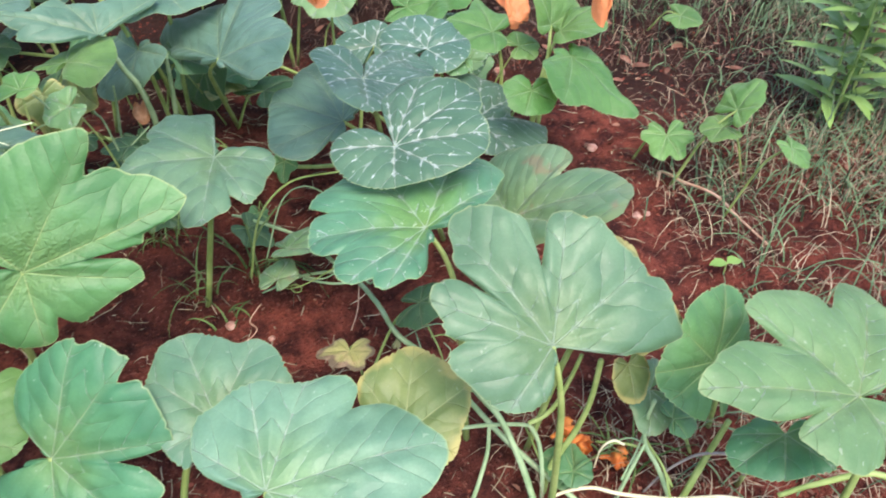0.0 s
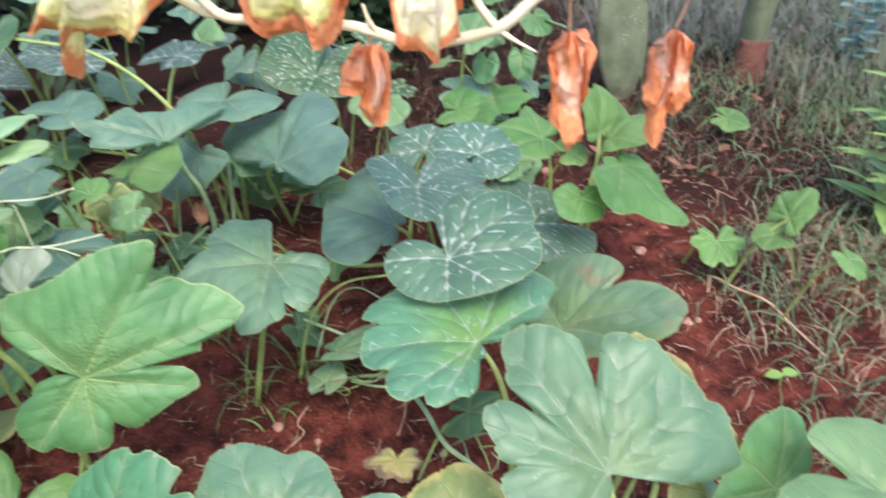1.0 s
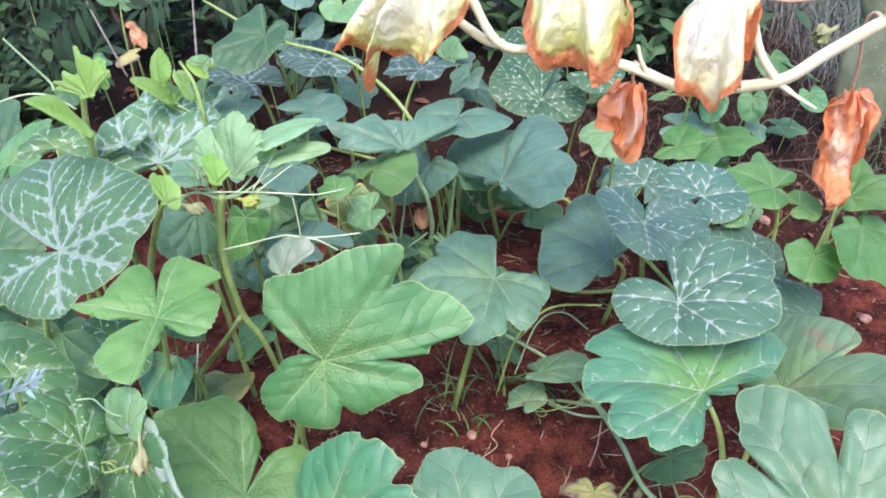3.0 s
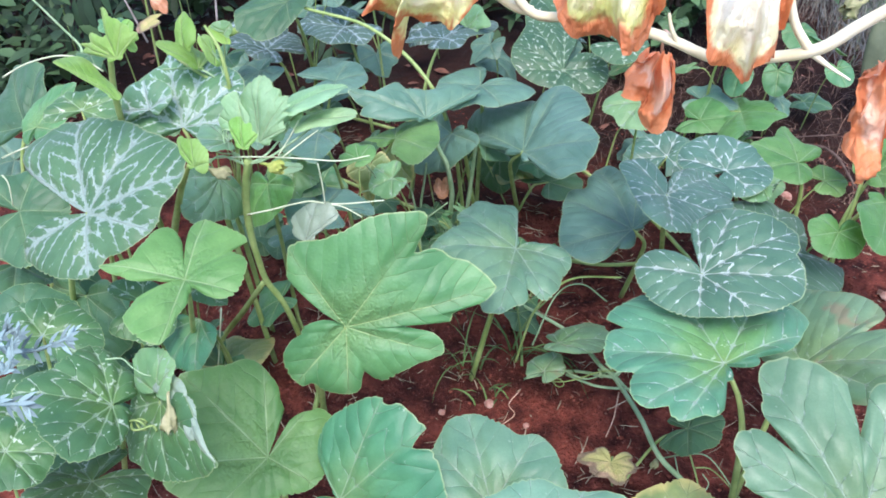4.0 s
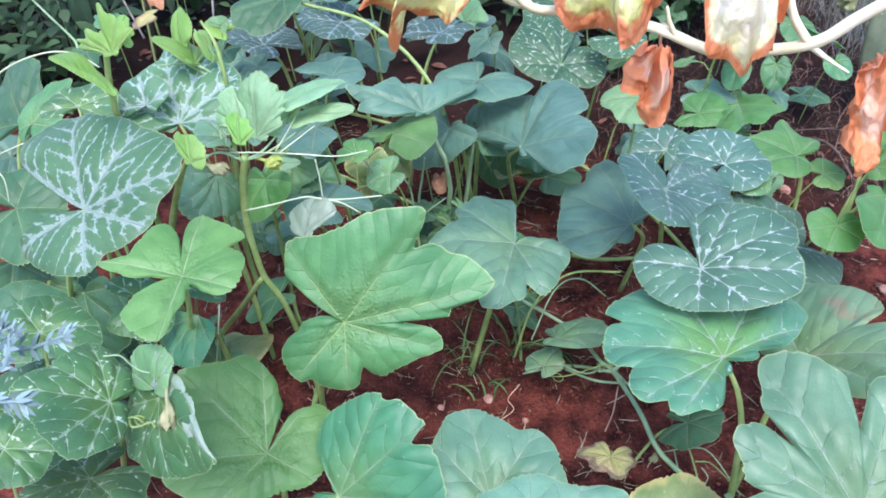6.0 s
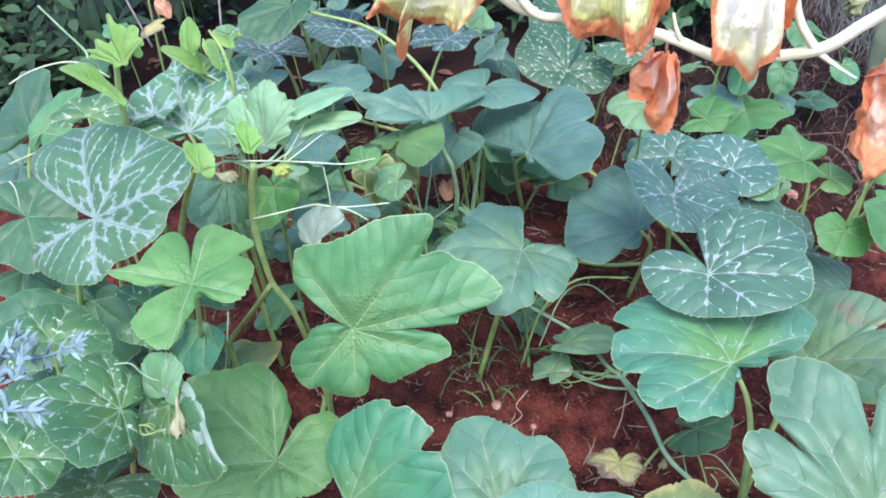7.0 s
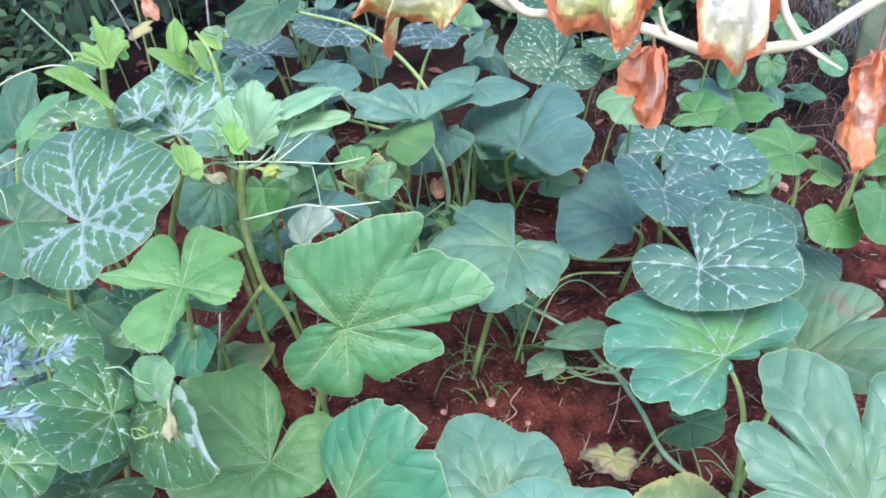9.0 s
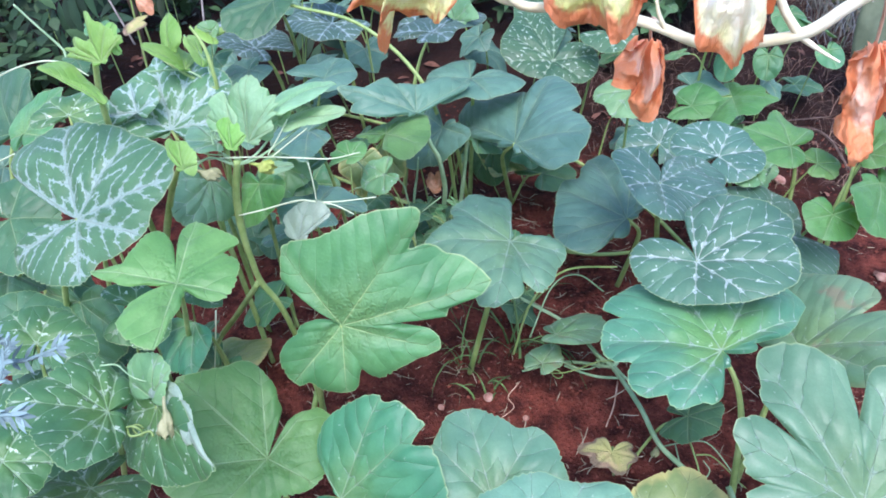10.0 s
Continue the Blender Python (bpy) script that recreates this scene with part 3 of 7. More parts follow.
def draped(plant, top, collar, hem, mat, label, seed, side=0.0, hang=None, crush=1.0, pleats=0.0):
    """A dead leaf hanging folded from its stalk. collar: width at the top (cm); hem: its ragged lower edge, across and down from the top (cm);
    side: how much further it has withered towards one side."""
    r = random.Random(seed)
    n, rings = 110, 44
    verts, rims, faces = [], [], []
    ph, off = r.random() * 6.28, Vector((r.random() * 30, 0, r.random() * 30))
    wide = max(q[0] for q in hem) - min(q[0] for q in hem)
    deep = 0.0048 * wide
    for i in range(n + 1):
        u = i / n
        front = u <= 0.62
        w = u / 0.62 if front else (1 - u) / 0.38
        k = w * (len(hem) - 1)
        a = min(int(k), len(hem) - 2)
        hx = hem[a][0] + (hem[a + 1][0] - hem[a][0]) * (k - a)
        hz = hem[a][1] + (hem[a + 1][1] - hem[a][1]) * (k - a)
        if not front:
            hx, hz = hx * 0.82, hz * (0.72 + 0.2 * noise.noise(Vector((5 * w, seed, 3))))
        tx = collar * (w - 0.5)
        arch = math.sin(math.pi * w) * (-1 if front else 0.8)
        for j in range(rings + 1):
            rho = j / rings
            x = tx + (hx - tx) * (rho ** 0.85)
            z = hz * rho ** 1.15 - (0 if front else 1.0) * (1 - rho) - 0.6 * (1 - math.sin(math.pi * min(1, w * 0.98 + 0.01))) * (1 - rho)
            pleat = math.sin(2 * math.pi * (2.6 * w + 0.4 * rho) + ph) * (0.35 + 0.5 * rho)
            y = deep * (arch * (0.35 + 0.75 * rho ** 0.7 - 0.3 * rho ** 3) + 0.55 * pleat)
            if pleats:
                turn = (pleats * w + 0.9 * rho + 0.5 * noise.noise(Vector((2.2 * w, 2.5 * rho, seed)))) % 1.0
                y += deep * 0.9 * (abs(2 * turn - 1) - 0.5) * min(1.0, 3 * rho + 0.3)
            p = Vector((x / 100, y, z / 100))
            q = p * 26 + off
            rough = noise.noise_vector(q) * 0.006 + noise.noise_vector(q * 2.4) * 0.0024
            fold = 0.5 - abs(noise.noise(Vector((q.x * 1.5, q.y, q.z * 0.7)) + off)) * 1.6
            crease = 0.5 - abs(noise.noise(Vector((q.x * 3.6, q.y * 3, q.z * 2.2)) - off)) * 1.6
            wrinkle = 0.5 - abs(noise.noise(q * 6.5 + off)) * 1.6
            rough.y += (0.008 * fold + 0.0055 * crease + 0.0034 * wrinkle) * (-1 if front else 1)
            rough.x = rough.x * 0.5 + 0.003 * crease
            rough.z *= 0.5
            verts.append(p + rough * crush * (0.35 + 0.65 * rho))
            rims.append((rho + side * max(0.0, w - 0.45) * 1.1, w))
    for i in range(n):
        for j in range(rings):
            a, b = i * (rings + 1) + j, (i + 1) * (rings + 1) + j
            faces.append((a, a + 1, b + 1, b))
    me = mesh_from("withered_leaf", verts, faces, mat)
    uv = me.uv_layers.new(name="rim")
    loop = np.empty(len(me.loops), dtype=np.int32)
    me.loops.foreach_get("vertex_index", loop)
    uv.data.foreach_set("uv", np.array(rims, dtype=np.float32)[loop].ravel())
    m = Matrix.Translation(top)
    ob = part("withered_leaf", me, plant, label, m)
    if hang:
        v, f = tube([Vector(top) + Vector((0, 0, -0.004))] + [Vector(q) for q in hang], [0.0022, 0.0026], 6, 4, 0.05, m.inverted())
        part("petiole", mesh_from("petiole", v, f, stem_dry), ob, "dry shrivelled stalk", m)
    return ob


def blades(spots, mat, seg=4, name="grass"):
    """Grass: one curved, tapered blade a spot (x, y, z, length, heading, lean, width)."""
    verts, faces = [], []
    for x, y, z, length, head, lean, width in spots:
        dx, dy = math.cos(head), math.sin(head)
        base = len(verts)
        px, pz, tilt = 0.0, 0.0, lean * 0.25
        for i in range(seg + 1):
            u = i / seg
            w = width * (1 - u ** 1.6) * 0.5 + 0.0002
            cx, cy, cz = x + dx * px, y + dy * px, z + pz
            verts += [(cx - dy * w, cy + dx * w, cz), (cx, cy, cz - w * 0.5), (cx + dy * w, cy - dx * w, cz)]
            px += length / seg * math.sin(tilt)
            pz += length / seg * math.cos(tilt)
            tilt += lean / seg * 1.5
        for i in range(seg):
            a, b = base + 3 * i, base + 3 * i + 3
            faces += [(a, a + 1, b + 1, b), (a + 1, a + 2, b + 2, b + 1)]
    return mesh_from(name, verts, faces, mat)


def small_leaves(spots, mat, name="leaves"):
    """Many small pointed leaves in one mesh: each (place, direction, up, length, width)."""
    verts, faces = [], []
    for at, d, up, ln, w in spots:
        d = d.normalized()
        s = d.cross(up).normalized()
        n = s.cross(d)
        b = len(verts)
        for u, k in ((0, 0.05), (0.25, 0.8), (0.55, 1.0), (0.82, 0.55), (1, 0.03)):
            c = at + d * (ln * u) - n * (ln * 0.22 * u * u)
            verts += [c - s * (w * 0.5 * k) + n * (w * 0.12 * k), c, c + s * (w * 0.5 * k) + n * (w * 0.12 * k)]
        for i in range(4):
            a = b + 3 * i
            faces += [(a, a + 1, a + 4, a + 3), (a + 1, a + 2, a + 5, a + 4)]
    return mesh_from(name, verts, faces, mat)


def lump(verts, faces, at, size, r):
    """Adds one uneven clod or pebble."""
    b = len(verts)
    for d in ((1, 0, 0), (-1, 0, 0), (0, 1, 0), (0, -1, 0), (0, 0, 0.8), (0, 0, -0.8), (0.6, 0.6, 0.4), (-0.6, 0.6, 0.4), (0.6, -0.6, 0.4), (-0.6, -0.6, 0.4)):
        verts.append(Vector(at) + Vector(d) * size * r.uniform(0.65, 1.15))
    for f in ((4, 0, 6), (4, 6, 2), (4, 2, 7), (4, 7, 1), (4, 1, 9), (4, 9, 3), (4, 3, 8), (4, 8, 0), (0, 2, 6), (2, 1, 7), (1, 3, 9), (3, 0, 8), (5, 2, 0), (5, 1, 2), (5, 3, 1), (5, 0, 3)):
        faces.append(tuple(b + i for i in f))


# ---- ground ----
def build_ground():
    def axis(lo, hi, step, far):
        a = list(np.arange(lo, hi + 1e-6, step))
        k, d = [], step
        while d < far:
            d *= 1.7
            k.append(d)
        out, x = [], a[0]
        for d in k:
            x -= d
            out.append(x)
        tail, x = [], a[-1]
        for d in k:
            x += d
            tail.append(x)
        return out[::-1] + a + tail
    xs, ys = axis(-1.5, 1.3, 0.013, 60), axis(0.4, 2.4, 0.013, 60)
    verts = [(x, y, height(x, y)) for y in ys for x in xs]
    w = len(xs)
    faces = [(j * w + i, j * w + i + 1, (j + 1) * w + i + 1, (j + 1) * w + i) for j in range(len(ys) - 1) for i in range(w - 1)]
    return tagged(new("ground", mesh_from("ground", verts, faces, soil)), "crumbly red-brown garden soil with litter, painted dark for shade at the back", "soil", kind="structure")


build_ground()


def build_crumbs():
    r = random.Random(3)
    verts, faces = [], []
    for _ in range(15000):
        x, y = r.uniform(-1.3, 1.1), r.uniform(0.5, 2.3)
        s = r.choice((0.0012, 0.0015, 0.002, 0.002, 0.0025, 0.0025, 0.0035, 0.0048)) * r.uniform(0.6, 1.3)
        lump(verts, faces, (x, y, height(x, y) + s * 0.3), s, r)
    tagged(new("soil_crumbs", mesh_from("soil_crumbs", verts, faces, crumb_mat, False)), "loose red soil crumbs and clods on the bed", "soil", kind="stuff")
    verts, faces = [], []
    for _ in range(2600):
        x, y = r.uniform(-1.2, 1.2), r.uniform(0.5, 2.0)
        ln, w, h = r.choice((0.008, 0.012, 0.02, 0.03, 0.05)) * r.uniform(0.7, 1.4), r.uniform(0.0005, 0.0012), r.uniform(0, 6.28)
        dx, dy, b = math.cos(h), math.sin(h), len(verts)
        for u in (-0.5, -0.1, 0.2, 0.5):
            px, py = x + dx * ln * u - dy * ln * 0.15 * (u * u), y + dy * ln * u + dx * ln * 0.15 * (u * u)
            pz = height(px, py) + 0.003 + ln * 0.12 * u * (r.random() - 0.2)
            k = w * (1.1 - abs(u))
            verts += [(px - dy * k, py + dx * k, pz), (px, py, pz + k * 1.4), (px + dy * k, py - dx * k, pz)]
        for i in range(3):
            a = b + 3 * i
            faces += [(a, a + 3, a + 4, a + 1), (a + 1, a + 4, a + 5, a + 2)]
    tagged(new("straw_litter", mesh_from("straw_litter", verts, faces, straw)), "scattered dry straw and stalk bits on the soil", "litter", kind="stuff")


build_crumbs()


def pebble(x, y, size, seed):
    r = random.Random(seed)
    bm = bmesh.new()
    bmesh.ops.create_icosphere(bm, subdivisions=2, radius=size)
    for v in bm.verts:
        v.co *= 1 + 0.35 * noise.noise(v.co / size * 1.3 + Vector((seed, 0, 0)))
        v.co.z *= 0.7
    me = bpy.data.meshes.new("pebble")
    bm.to_mesh(me), bm.free()
    me.materials.append(stone_mat)
    ob = new("pebble", me)
    ob.matrix_world = pose(x, y, height(x, y) + size * 0.3, 0, 0, r.uniform(0, 360))
    tagged(ob, "small pale pinkish stone lying on red soil", "stone", "pebbles on the bed")


for i, (x, y, s) in enumerate(((0.365, 1.60, 0.013), (-0.415, 1.05, 0.010), (0.43, 1.35, 0.010), (0.16, 2.0, 0.018), (0.455, 1.36, 0.008), (-0.33, 1.02, 0.007), (-0.50, 1.0, 0.007))):
    pebble(x, y, s, i)


# ---- pumpkin vines ----
def vine(x, y, label):
    return thing("pumpkin_vine", x, y, height(x, y), label, "pumpkin plant", "pumpkin vines in the bed")


patch_near = vine(-0.2, 0.9, "sprawling pumpkin vine with broad plain green leaves on red soil")
patch_spot = vine(0.0, 1.5, "pumpkin vine with dark leaves flecked silver on red soil")
patch_mot = vine(-0.85, 0.95, "pumpkin vine with silver-veined leaves and upright young shoots")
patch_dark = vine(-0.5, 1.45, "pumpkin vine with dull blue-green lobed leaves on red soil")
patch_far = vine(-1.1, 1.9, "pumpkin vine with blue-green silvered leaves at the bed's back edge")
patch_young = vine(0.2, 1.62, "young light green squash plant standing on bare red soil")
leaf(patch_near, "leafy", (-0.585, 0.796, 0.359), (10, -11, 68), [(-192, 2.3, 0), (-182, 4.0, 0), (-164, 6.9, 0), (-157, 7.2, 0), (-152, 9.1, 0), (-141, 11.3, 0), (-132, 12.0, 0), (-118, 12.4), (-113, 12.3, 0), (-107, 10.9, 0), (-96, 11.4, 0), (-87, 11.3, 0), (-76, 11.2), (-67, 10.6, 0), (-61, 8.9, 0), (-56, 7.7, 0), (-49, 9.5, 0), (-43, 10.5, 0), (-29, 11.0, 0), (-15, 12.4, 0), (-8, 14.0, 0), (-1, 15.9), (6, 15.3, 0), (11, 13.6, 0), (13, 11.2, 0), (16, 8.9, 0), (17, 11.9, 0), (18, 16.5, 0), (22, 16.9, 0), (23, 18.6, 0), (24, 21.4, 0), (26, 23.3, 0), (29, 24.3), (32, 23.9, 0), (38, 22.6, 0), (42, 21.5, 0), (46, 19.8, 0), (50, 19.5, 0), (55, 18.8, 0), (58, 17.5, 0), (61, 16.2, 0), (63, 18.0, 0), (64, 19.7, 0), (67, 22.1), (69, 22.2, 0), (77, 20.6, 0), (81, 19.7, 0), (88, 18.4, 0), (93, 17.4, 0), (98, 16.2, 0), (104, 15.3, 0), (115, 14.5, 0), (124, 14.8, 0), (131, 15.3, 0), (138, 15.2), (147, 12.9, 0), (153, 11.7, 0), (155, 9.3, 0), (156, 7.0, 0), (157, 6.2, 0), (158, 4.7, 0)], foot=(-0.72, 0.91), notch=0)
leaf(patch_near, "teal", (-0.025, 0.854, 0.393), (176, 0, 0), [(-147, 5.2, 0), (-146, 7.7, 0), (-145, 9.7, 0), (-142, 11.1, 0), (-133, 14.5), (-122, 20.9, 0), (-119, 21.8, 0), (-112, 21.6, 0), (-101, 19.9), (-89, 20.6, 0), (-73, 15.5, 0), (-55, 14.8), (-44, 17.7, 0), (-39, 18.3, 0), (-28, 18.1, 0), (-12, 17.9, 0), (-11, 14.7, 0), (-8, 16.0, 0), (-2, 16.7, 0), (10, 16.6), (22, 16.5, 0), (29, 15.4, 0), (31, 13.4, 0), (42, 15.2, 0), (49, 16.2, 0), (56, 15.9), (60, 15.0, 0), (64, 13.4, 0), (69, 14.6, 0), (75, 14.6), (80, 12.9, 0), (84, 11.7, 0), (89, 11.5, 0), (96, 9.4, 0), (98, 7.0, 0), (101, 3.5, 0)], foot=(0.04, 0.79), notch=0)
leaf(patch_near, "worn", (0.118, 1.051, 0.259), (61, 22, -34), [(-122, 12.6, 0), (-110, 17.4, 0), (-102, 20.8), (-98, 23.9, 0), (-94, 25.6, 0), (-86, 25.5, 0), (-78, 23.7), (-64, 19.7, 0), (-50, 15.1, 0), (-39, 10.7, 0), (-37, 13.8, 0), (-30, 14.9), (-13, 15.6, 0), (10, 16.1, 0), (38, 20.0, 0), (52, 20.6), (61, 18.0, 0), (76, 9.6, 0)], notch=0)
leaf(patch_near, "plain", (0.133, 0.635, 0.384), (108, 36, -2), [(-114, 0.8, 0), (-113, 4.0, 0), (-112, 6.9), (-111, 9.3, 0), (-108, 10.8, 0), (-107, 12.3, 0), (-103, 14.8, 0), (-98, 17.9, 0), (-87, 17.3, 0), (-81, 17.6, 0), (-73, 17.3, 0), (-69, 15.8, 0), (-64, 16.3), (-50, 16.0, 0), (-41, 16.8, 0), (-34, 17.5, 0), (-31, 16.7, 0), (-22, 17.5), (-17, 16.8, 0), (-14, 15.5, 0), (-12, 12.8, 0), (-7, 9.8, 0), (-6, 13.6, 0), (-5, 16.1, 0), (0, 17.4, 0), (7, 19.2, 0), (14, 20.3, 0), (21, 20.6, 0), (24, 19.7), (31, 16.8, 0), (36, 15.3, 0), (37, 12.5, 0), (38, 9.7, 0), (39, 11.4, 0), (41, 13.7, 0), (45, 15.2, 0), (51, 16.3, 0), (57, 16.0), (63, 14.2, 0), (71, 13.2, 0), (73, 12.1, 0), (74, 10.8, 0), (79, 12.5, 0), (85, 13.0, 0), (91, 12.6, 0), (100, 11.5, 0), (109, 10.9, 0), (122, 10.3, 0), (130, 9.8), (144, 8.4, 0), (154, 6.8, 0), (162, 5.3, 0), (163, 2.6, 0)], foot=(0.17, 0.66), notch=0)
leaf(patch_near, "pale", (-0.209, 0.508, 0.271), (90, 11, 0), [(-148, 4.9, 0), (-132, 9.0), (-118, 13.3, 0), (-104, 17.4), (-93, 18.0, 0), (-90, 19.3, 0), (-84, 20.7, 0), (-77, 22.2, 0), (-73, 22.3), (-67, 20.9, 0), (-57, 19.5, 0), (-48, 18.0, 0), (-42, 15.7, 0), (-40, 14.4, 0), (-36, 16.8, 0), (-30, 17.6, 0), (-23, 16.9, 0), (-12, 15.0), (-1, 14.3, 0), (10, 14.8, 0), (16, 14.5), (25, 14.0, 0), (36, 13.4, 0), (46, 13.7, 0), (53, 12.7, 0), (62, 11.3), (69, 9.9, 0), (76, 7.8, 0), (82, 5.4, 0), (93, 2.9, 0)], notch=0)
leaf(patch_near, "yellow", (-0.053, 0.631, 0.212), (19, 8, 23), [(-120, 6.1, 0), (-86, 6.6), (-63, 6.7, 0), (-39, 7.6), (-16, 7.9, 0), (10, 10.6, 0), (17, 11.3), (41, 11.9, 0), (64, 12.8), (81, 11.3, 0), (107, 10.0), (138, 6.2, 0)], notch=0)
leaf(patch_near, "green", (-0.517, 0.597, 0.207), (-15, 0, 52), [(-153, 4.3, 0), (-152, 7.8, 0), (-140, 10.6, 0), (-112, 9.8, 0), (-73, 10.0), (-46, 11.4, 0), (-24, 14.1), (-11, 15.8, 0), (-2, 16.5, 0), (3, 15.1, 0), (8, 12.8, 0), (10, 9.6, 0), (14, 13.2, 0), (17, 16.2, 0), (20, 17.5), (32, 17.2, 0), (44, 17.4, 0), (50, 17.0, 0), (55, 15.0, 0), (58, 16.5, 0), (59, 17.8), (68, 17.6, 0), (75, 17.6, 0), (83, 16.0, 0), (85, 16.7), (93, 15.8, 0), (103, 14.1, 0), (115, 12.6, 0), (123, 11.6, 0), (133, 9.9, 0), (145, 7.5), (146, 5.3, 0), (153, 2.1, 0)], notch=0)
leaf(patch_near, "pale", (-0.296, 0.625, 0.251), (33, 9, 14), [(-116, 7.7, 0), (-90, 8.0), (-45, 7.5, 0), (-7, 10.8), (7, 11.0, 0), (28, 12.3, 0), (39, 12.6), (51, 11.3, 0), (67, 12.8, 0), (86, 14.9), (97, 14.6, 0), (110, 12.8, 0), (116, 12.2), (146, 8.3, 0), (181, 7.4), (212, 7.0, 0)], notch=0)
leaf(patch_near, "young", (-0.636, 0.608, 0.244), (-95, -22, -24), [(-172, 5.3, 0), (-171, 7.3, 0), (-164, 8.7, 0), (-161, 10.4, 0), (-155, 12.0, 0), (-149, 13.7), (-144, 15.0, 0), (-138, 15.6, 0), (-131, 15.4, 0), (-127, 15.5, 0), (-117, 16.9, 0), (-108, 18.6), (-98, 16.8, 0), (-80, 14.9, 0), (-60, 14.7), (-51, 14.8, 0), (-36, 12.6, 0), (-18, 10.4), (0, 7.7, 0), (47, 6.0, 0), (85, 8.2), (115, 9.5, 0), (134, 11.0, 0), (144, 11.7, 0), (150, 11.2, 0), (160, 10.6, 0), (167, 8.8), (177, 6.2, 0), (178, 2.8, 0)], notch=0)
leaf(patch_near, "yellow", (-0.939, 0.925, 0.060), (78, -6, -19), [(-133, 4.3), (-83, 9.0), (0, 11.9), (47, 12.5), (77, 13.8)], notch=0.1)
leaf(patch_near, "light", (0.508, 0.601, 0.331), (141, 20, 3), [(-122, 4.1, 0), (-114, 7.3), (-101, 12.5, 0), (-90, 17.6, 0), (-82, 19.1, 0), (-77, 21.9), (-71, 22.0, 0), (-62, 17.9, 0), (-52, 12.9, 0), (-48, 14.7, 0), (-40, 15.7, 0), (-26, 16.1, 0), (-7, 16.8, 0), (3, 17.1), (8, 16.1, 0), (9, 12.6, 0), (10, 10.7, 0), (20, 14.5, 0), (25, 16.7, 0), (36, 20.0, 0), (42, 22.0, 0), (46, 22.4), (49, 20.7, 0), (53, 18.0, 0), (57, 16.1, 0), (62, 13.9, 0), (64, 11.4, 0), (65, 8.8, 0), (67, 10.9, 0), (73, 12.7), (83, 12.4, 0), (96, 12.1, 0), (108, 11.7, 0), (118, 10.0, 0), (145, 6.0), (200, 4.9, 0)], notch=0)
leaf(patch_near, "leafy", (0.384, 0.729, 0.250), (-162, 16, -54), [(-258, 8.2), (-233, 6.2, 0), (-182, 4.5), (-147, 7.3, 0), (-129, 9.3), (-117, 11.1, 0), (-101, 11.2), (-88, 10.4, 0), (-61, 9.3, 0), (-36, 8.7), (-7, 9.2, 0), (7, 10.0), (17, 9.8, 0), (35, 9.0), (55, 8.6, 0), (80, 8.4, 0)], notch=0)
leaf(patch_near, "green", (0.459, 0.627, 0.220), (-103, -3, 12), [(-113, 4.5, 0), (-82, 6.9), (-64, 8.5, 0), (-48, 8.9), (-30, 7.9, 0), (-5, 7.1), (24, 6.7, 0), (46, 7.5), (70, 5.5, 0), (116, 4.0)], notch=0)
leaf(patch_near, "worn", (0.317, 0.761, 0.150), (-157, 11, -26), [(-132, 5.4), (-78, 4.9), (0, 4.9), (64, 7.2), (124, 6.3)], notch=0.1)
leaf(patch_near, "dead_yellow", (-0.154, 0.859, 0.130), (-66, 4, 1), [(-163, 3.5), (-111, 5.6), (-54, 4.4), (0, 4.9), (57, 4.3), (110, 4.0)], notch=0.2)
leaf(patch_near, "deep", (-0.040, 0.964, 0.140), (15, 23, -6), [(-155, 5.8), (-99, 6.5), (-44, 6.1), (0, 6.2), (67, 4.1), (133, 4.3)], notch=0.08)
leaf(patch_near, "mottled2", (-0.909, 0.728, 0.380), (46, -6, 23), [(-136, 7.2), (-83, 7.8), (0, 4.4), (79, 4.3), (134, 6.1)], notch=0.05)
# this folded blade takes the pale kind as painted glare
leaf(patch_near, "under", (-0.664, 0.840, 0.477), (63, 59, 11), [(-43, 2.0, 0), (-38, 4.5, 0), (-36, 6.4, 0), (-31, 7.3), (-18, 7.5, 0), (5, 6.4), (32, 5.1, 0), (64, 4.4, 0), (70, 3.2, 0)], notch=0, petiole=False)
leaf(patch_near, "yellow", (0.229, 0.773, 0.330), (34, -6, 27), [(-81, 9.2), (-44, 12.6), (0, 9.1), (37, 11.1), (66, 13.4)], notch=0.05)
leaf(patch_near, "leafy", (0.201, 0.683, 0.050), (-105, -12, -0), [(-145, 3.0), (-67, 2.7), (0, 2.7), (77, 3.0), (137, 3.3)], notch=0.1, petiole=False)
leaf(patch_spot, "spot", (-0.073, 0.980, 0.449), (-80, -9, 13), [(-164, 2.2, 0), (-151, 4.4, 0), (-143, 6.9, 0), (-134, 9.1, 0), (-121, 9.7, 0), (-102, 9.9), (-85, 9.5, 0), (-67, 9.0, 0), (-40, 8.7, 0), (-23, 8.4, 0), (-7, 8.5), (16, 9.9, 0), (36, 11.0), (54, 12.9, 0), (65, 14.2, 0), (83, 14.3), (94, 14.5, 0), (101, 14.2, 0), (110, 15.5, 0), (121, 17.0), (131, 16.5, 0), (143, 15.4, 0), (155, 15.2), (167, 15.5, 0), (178, 12.7), (184, 10.7, 0), (186, 7.4, 0), (186, 2.5, 0)], foot=(0.04, 1.44), notch=0)
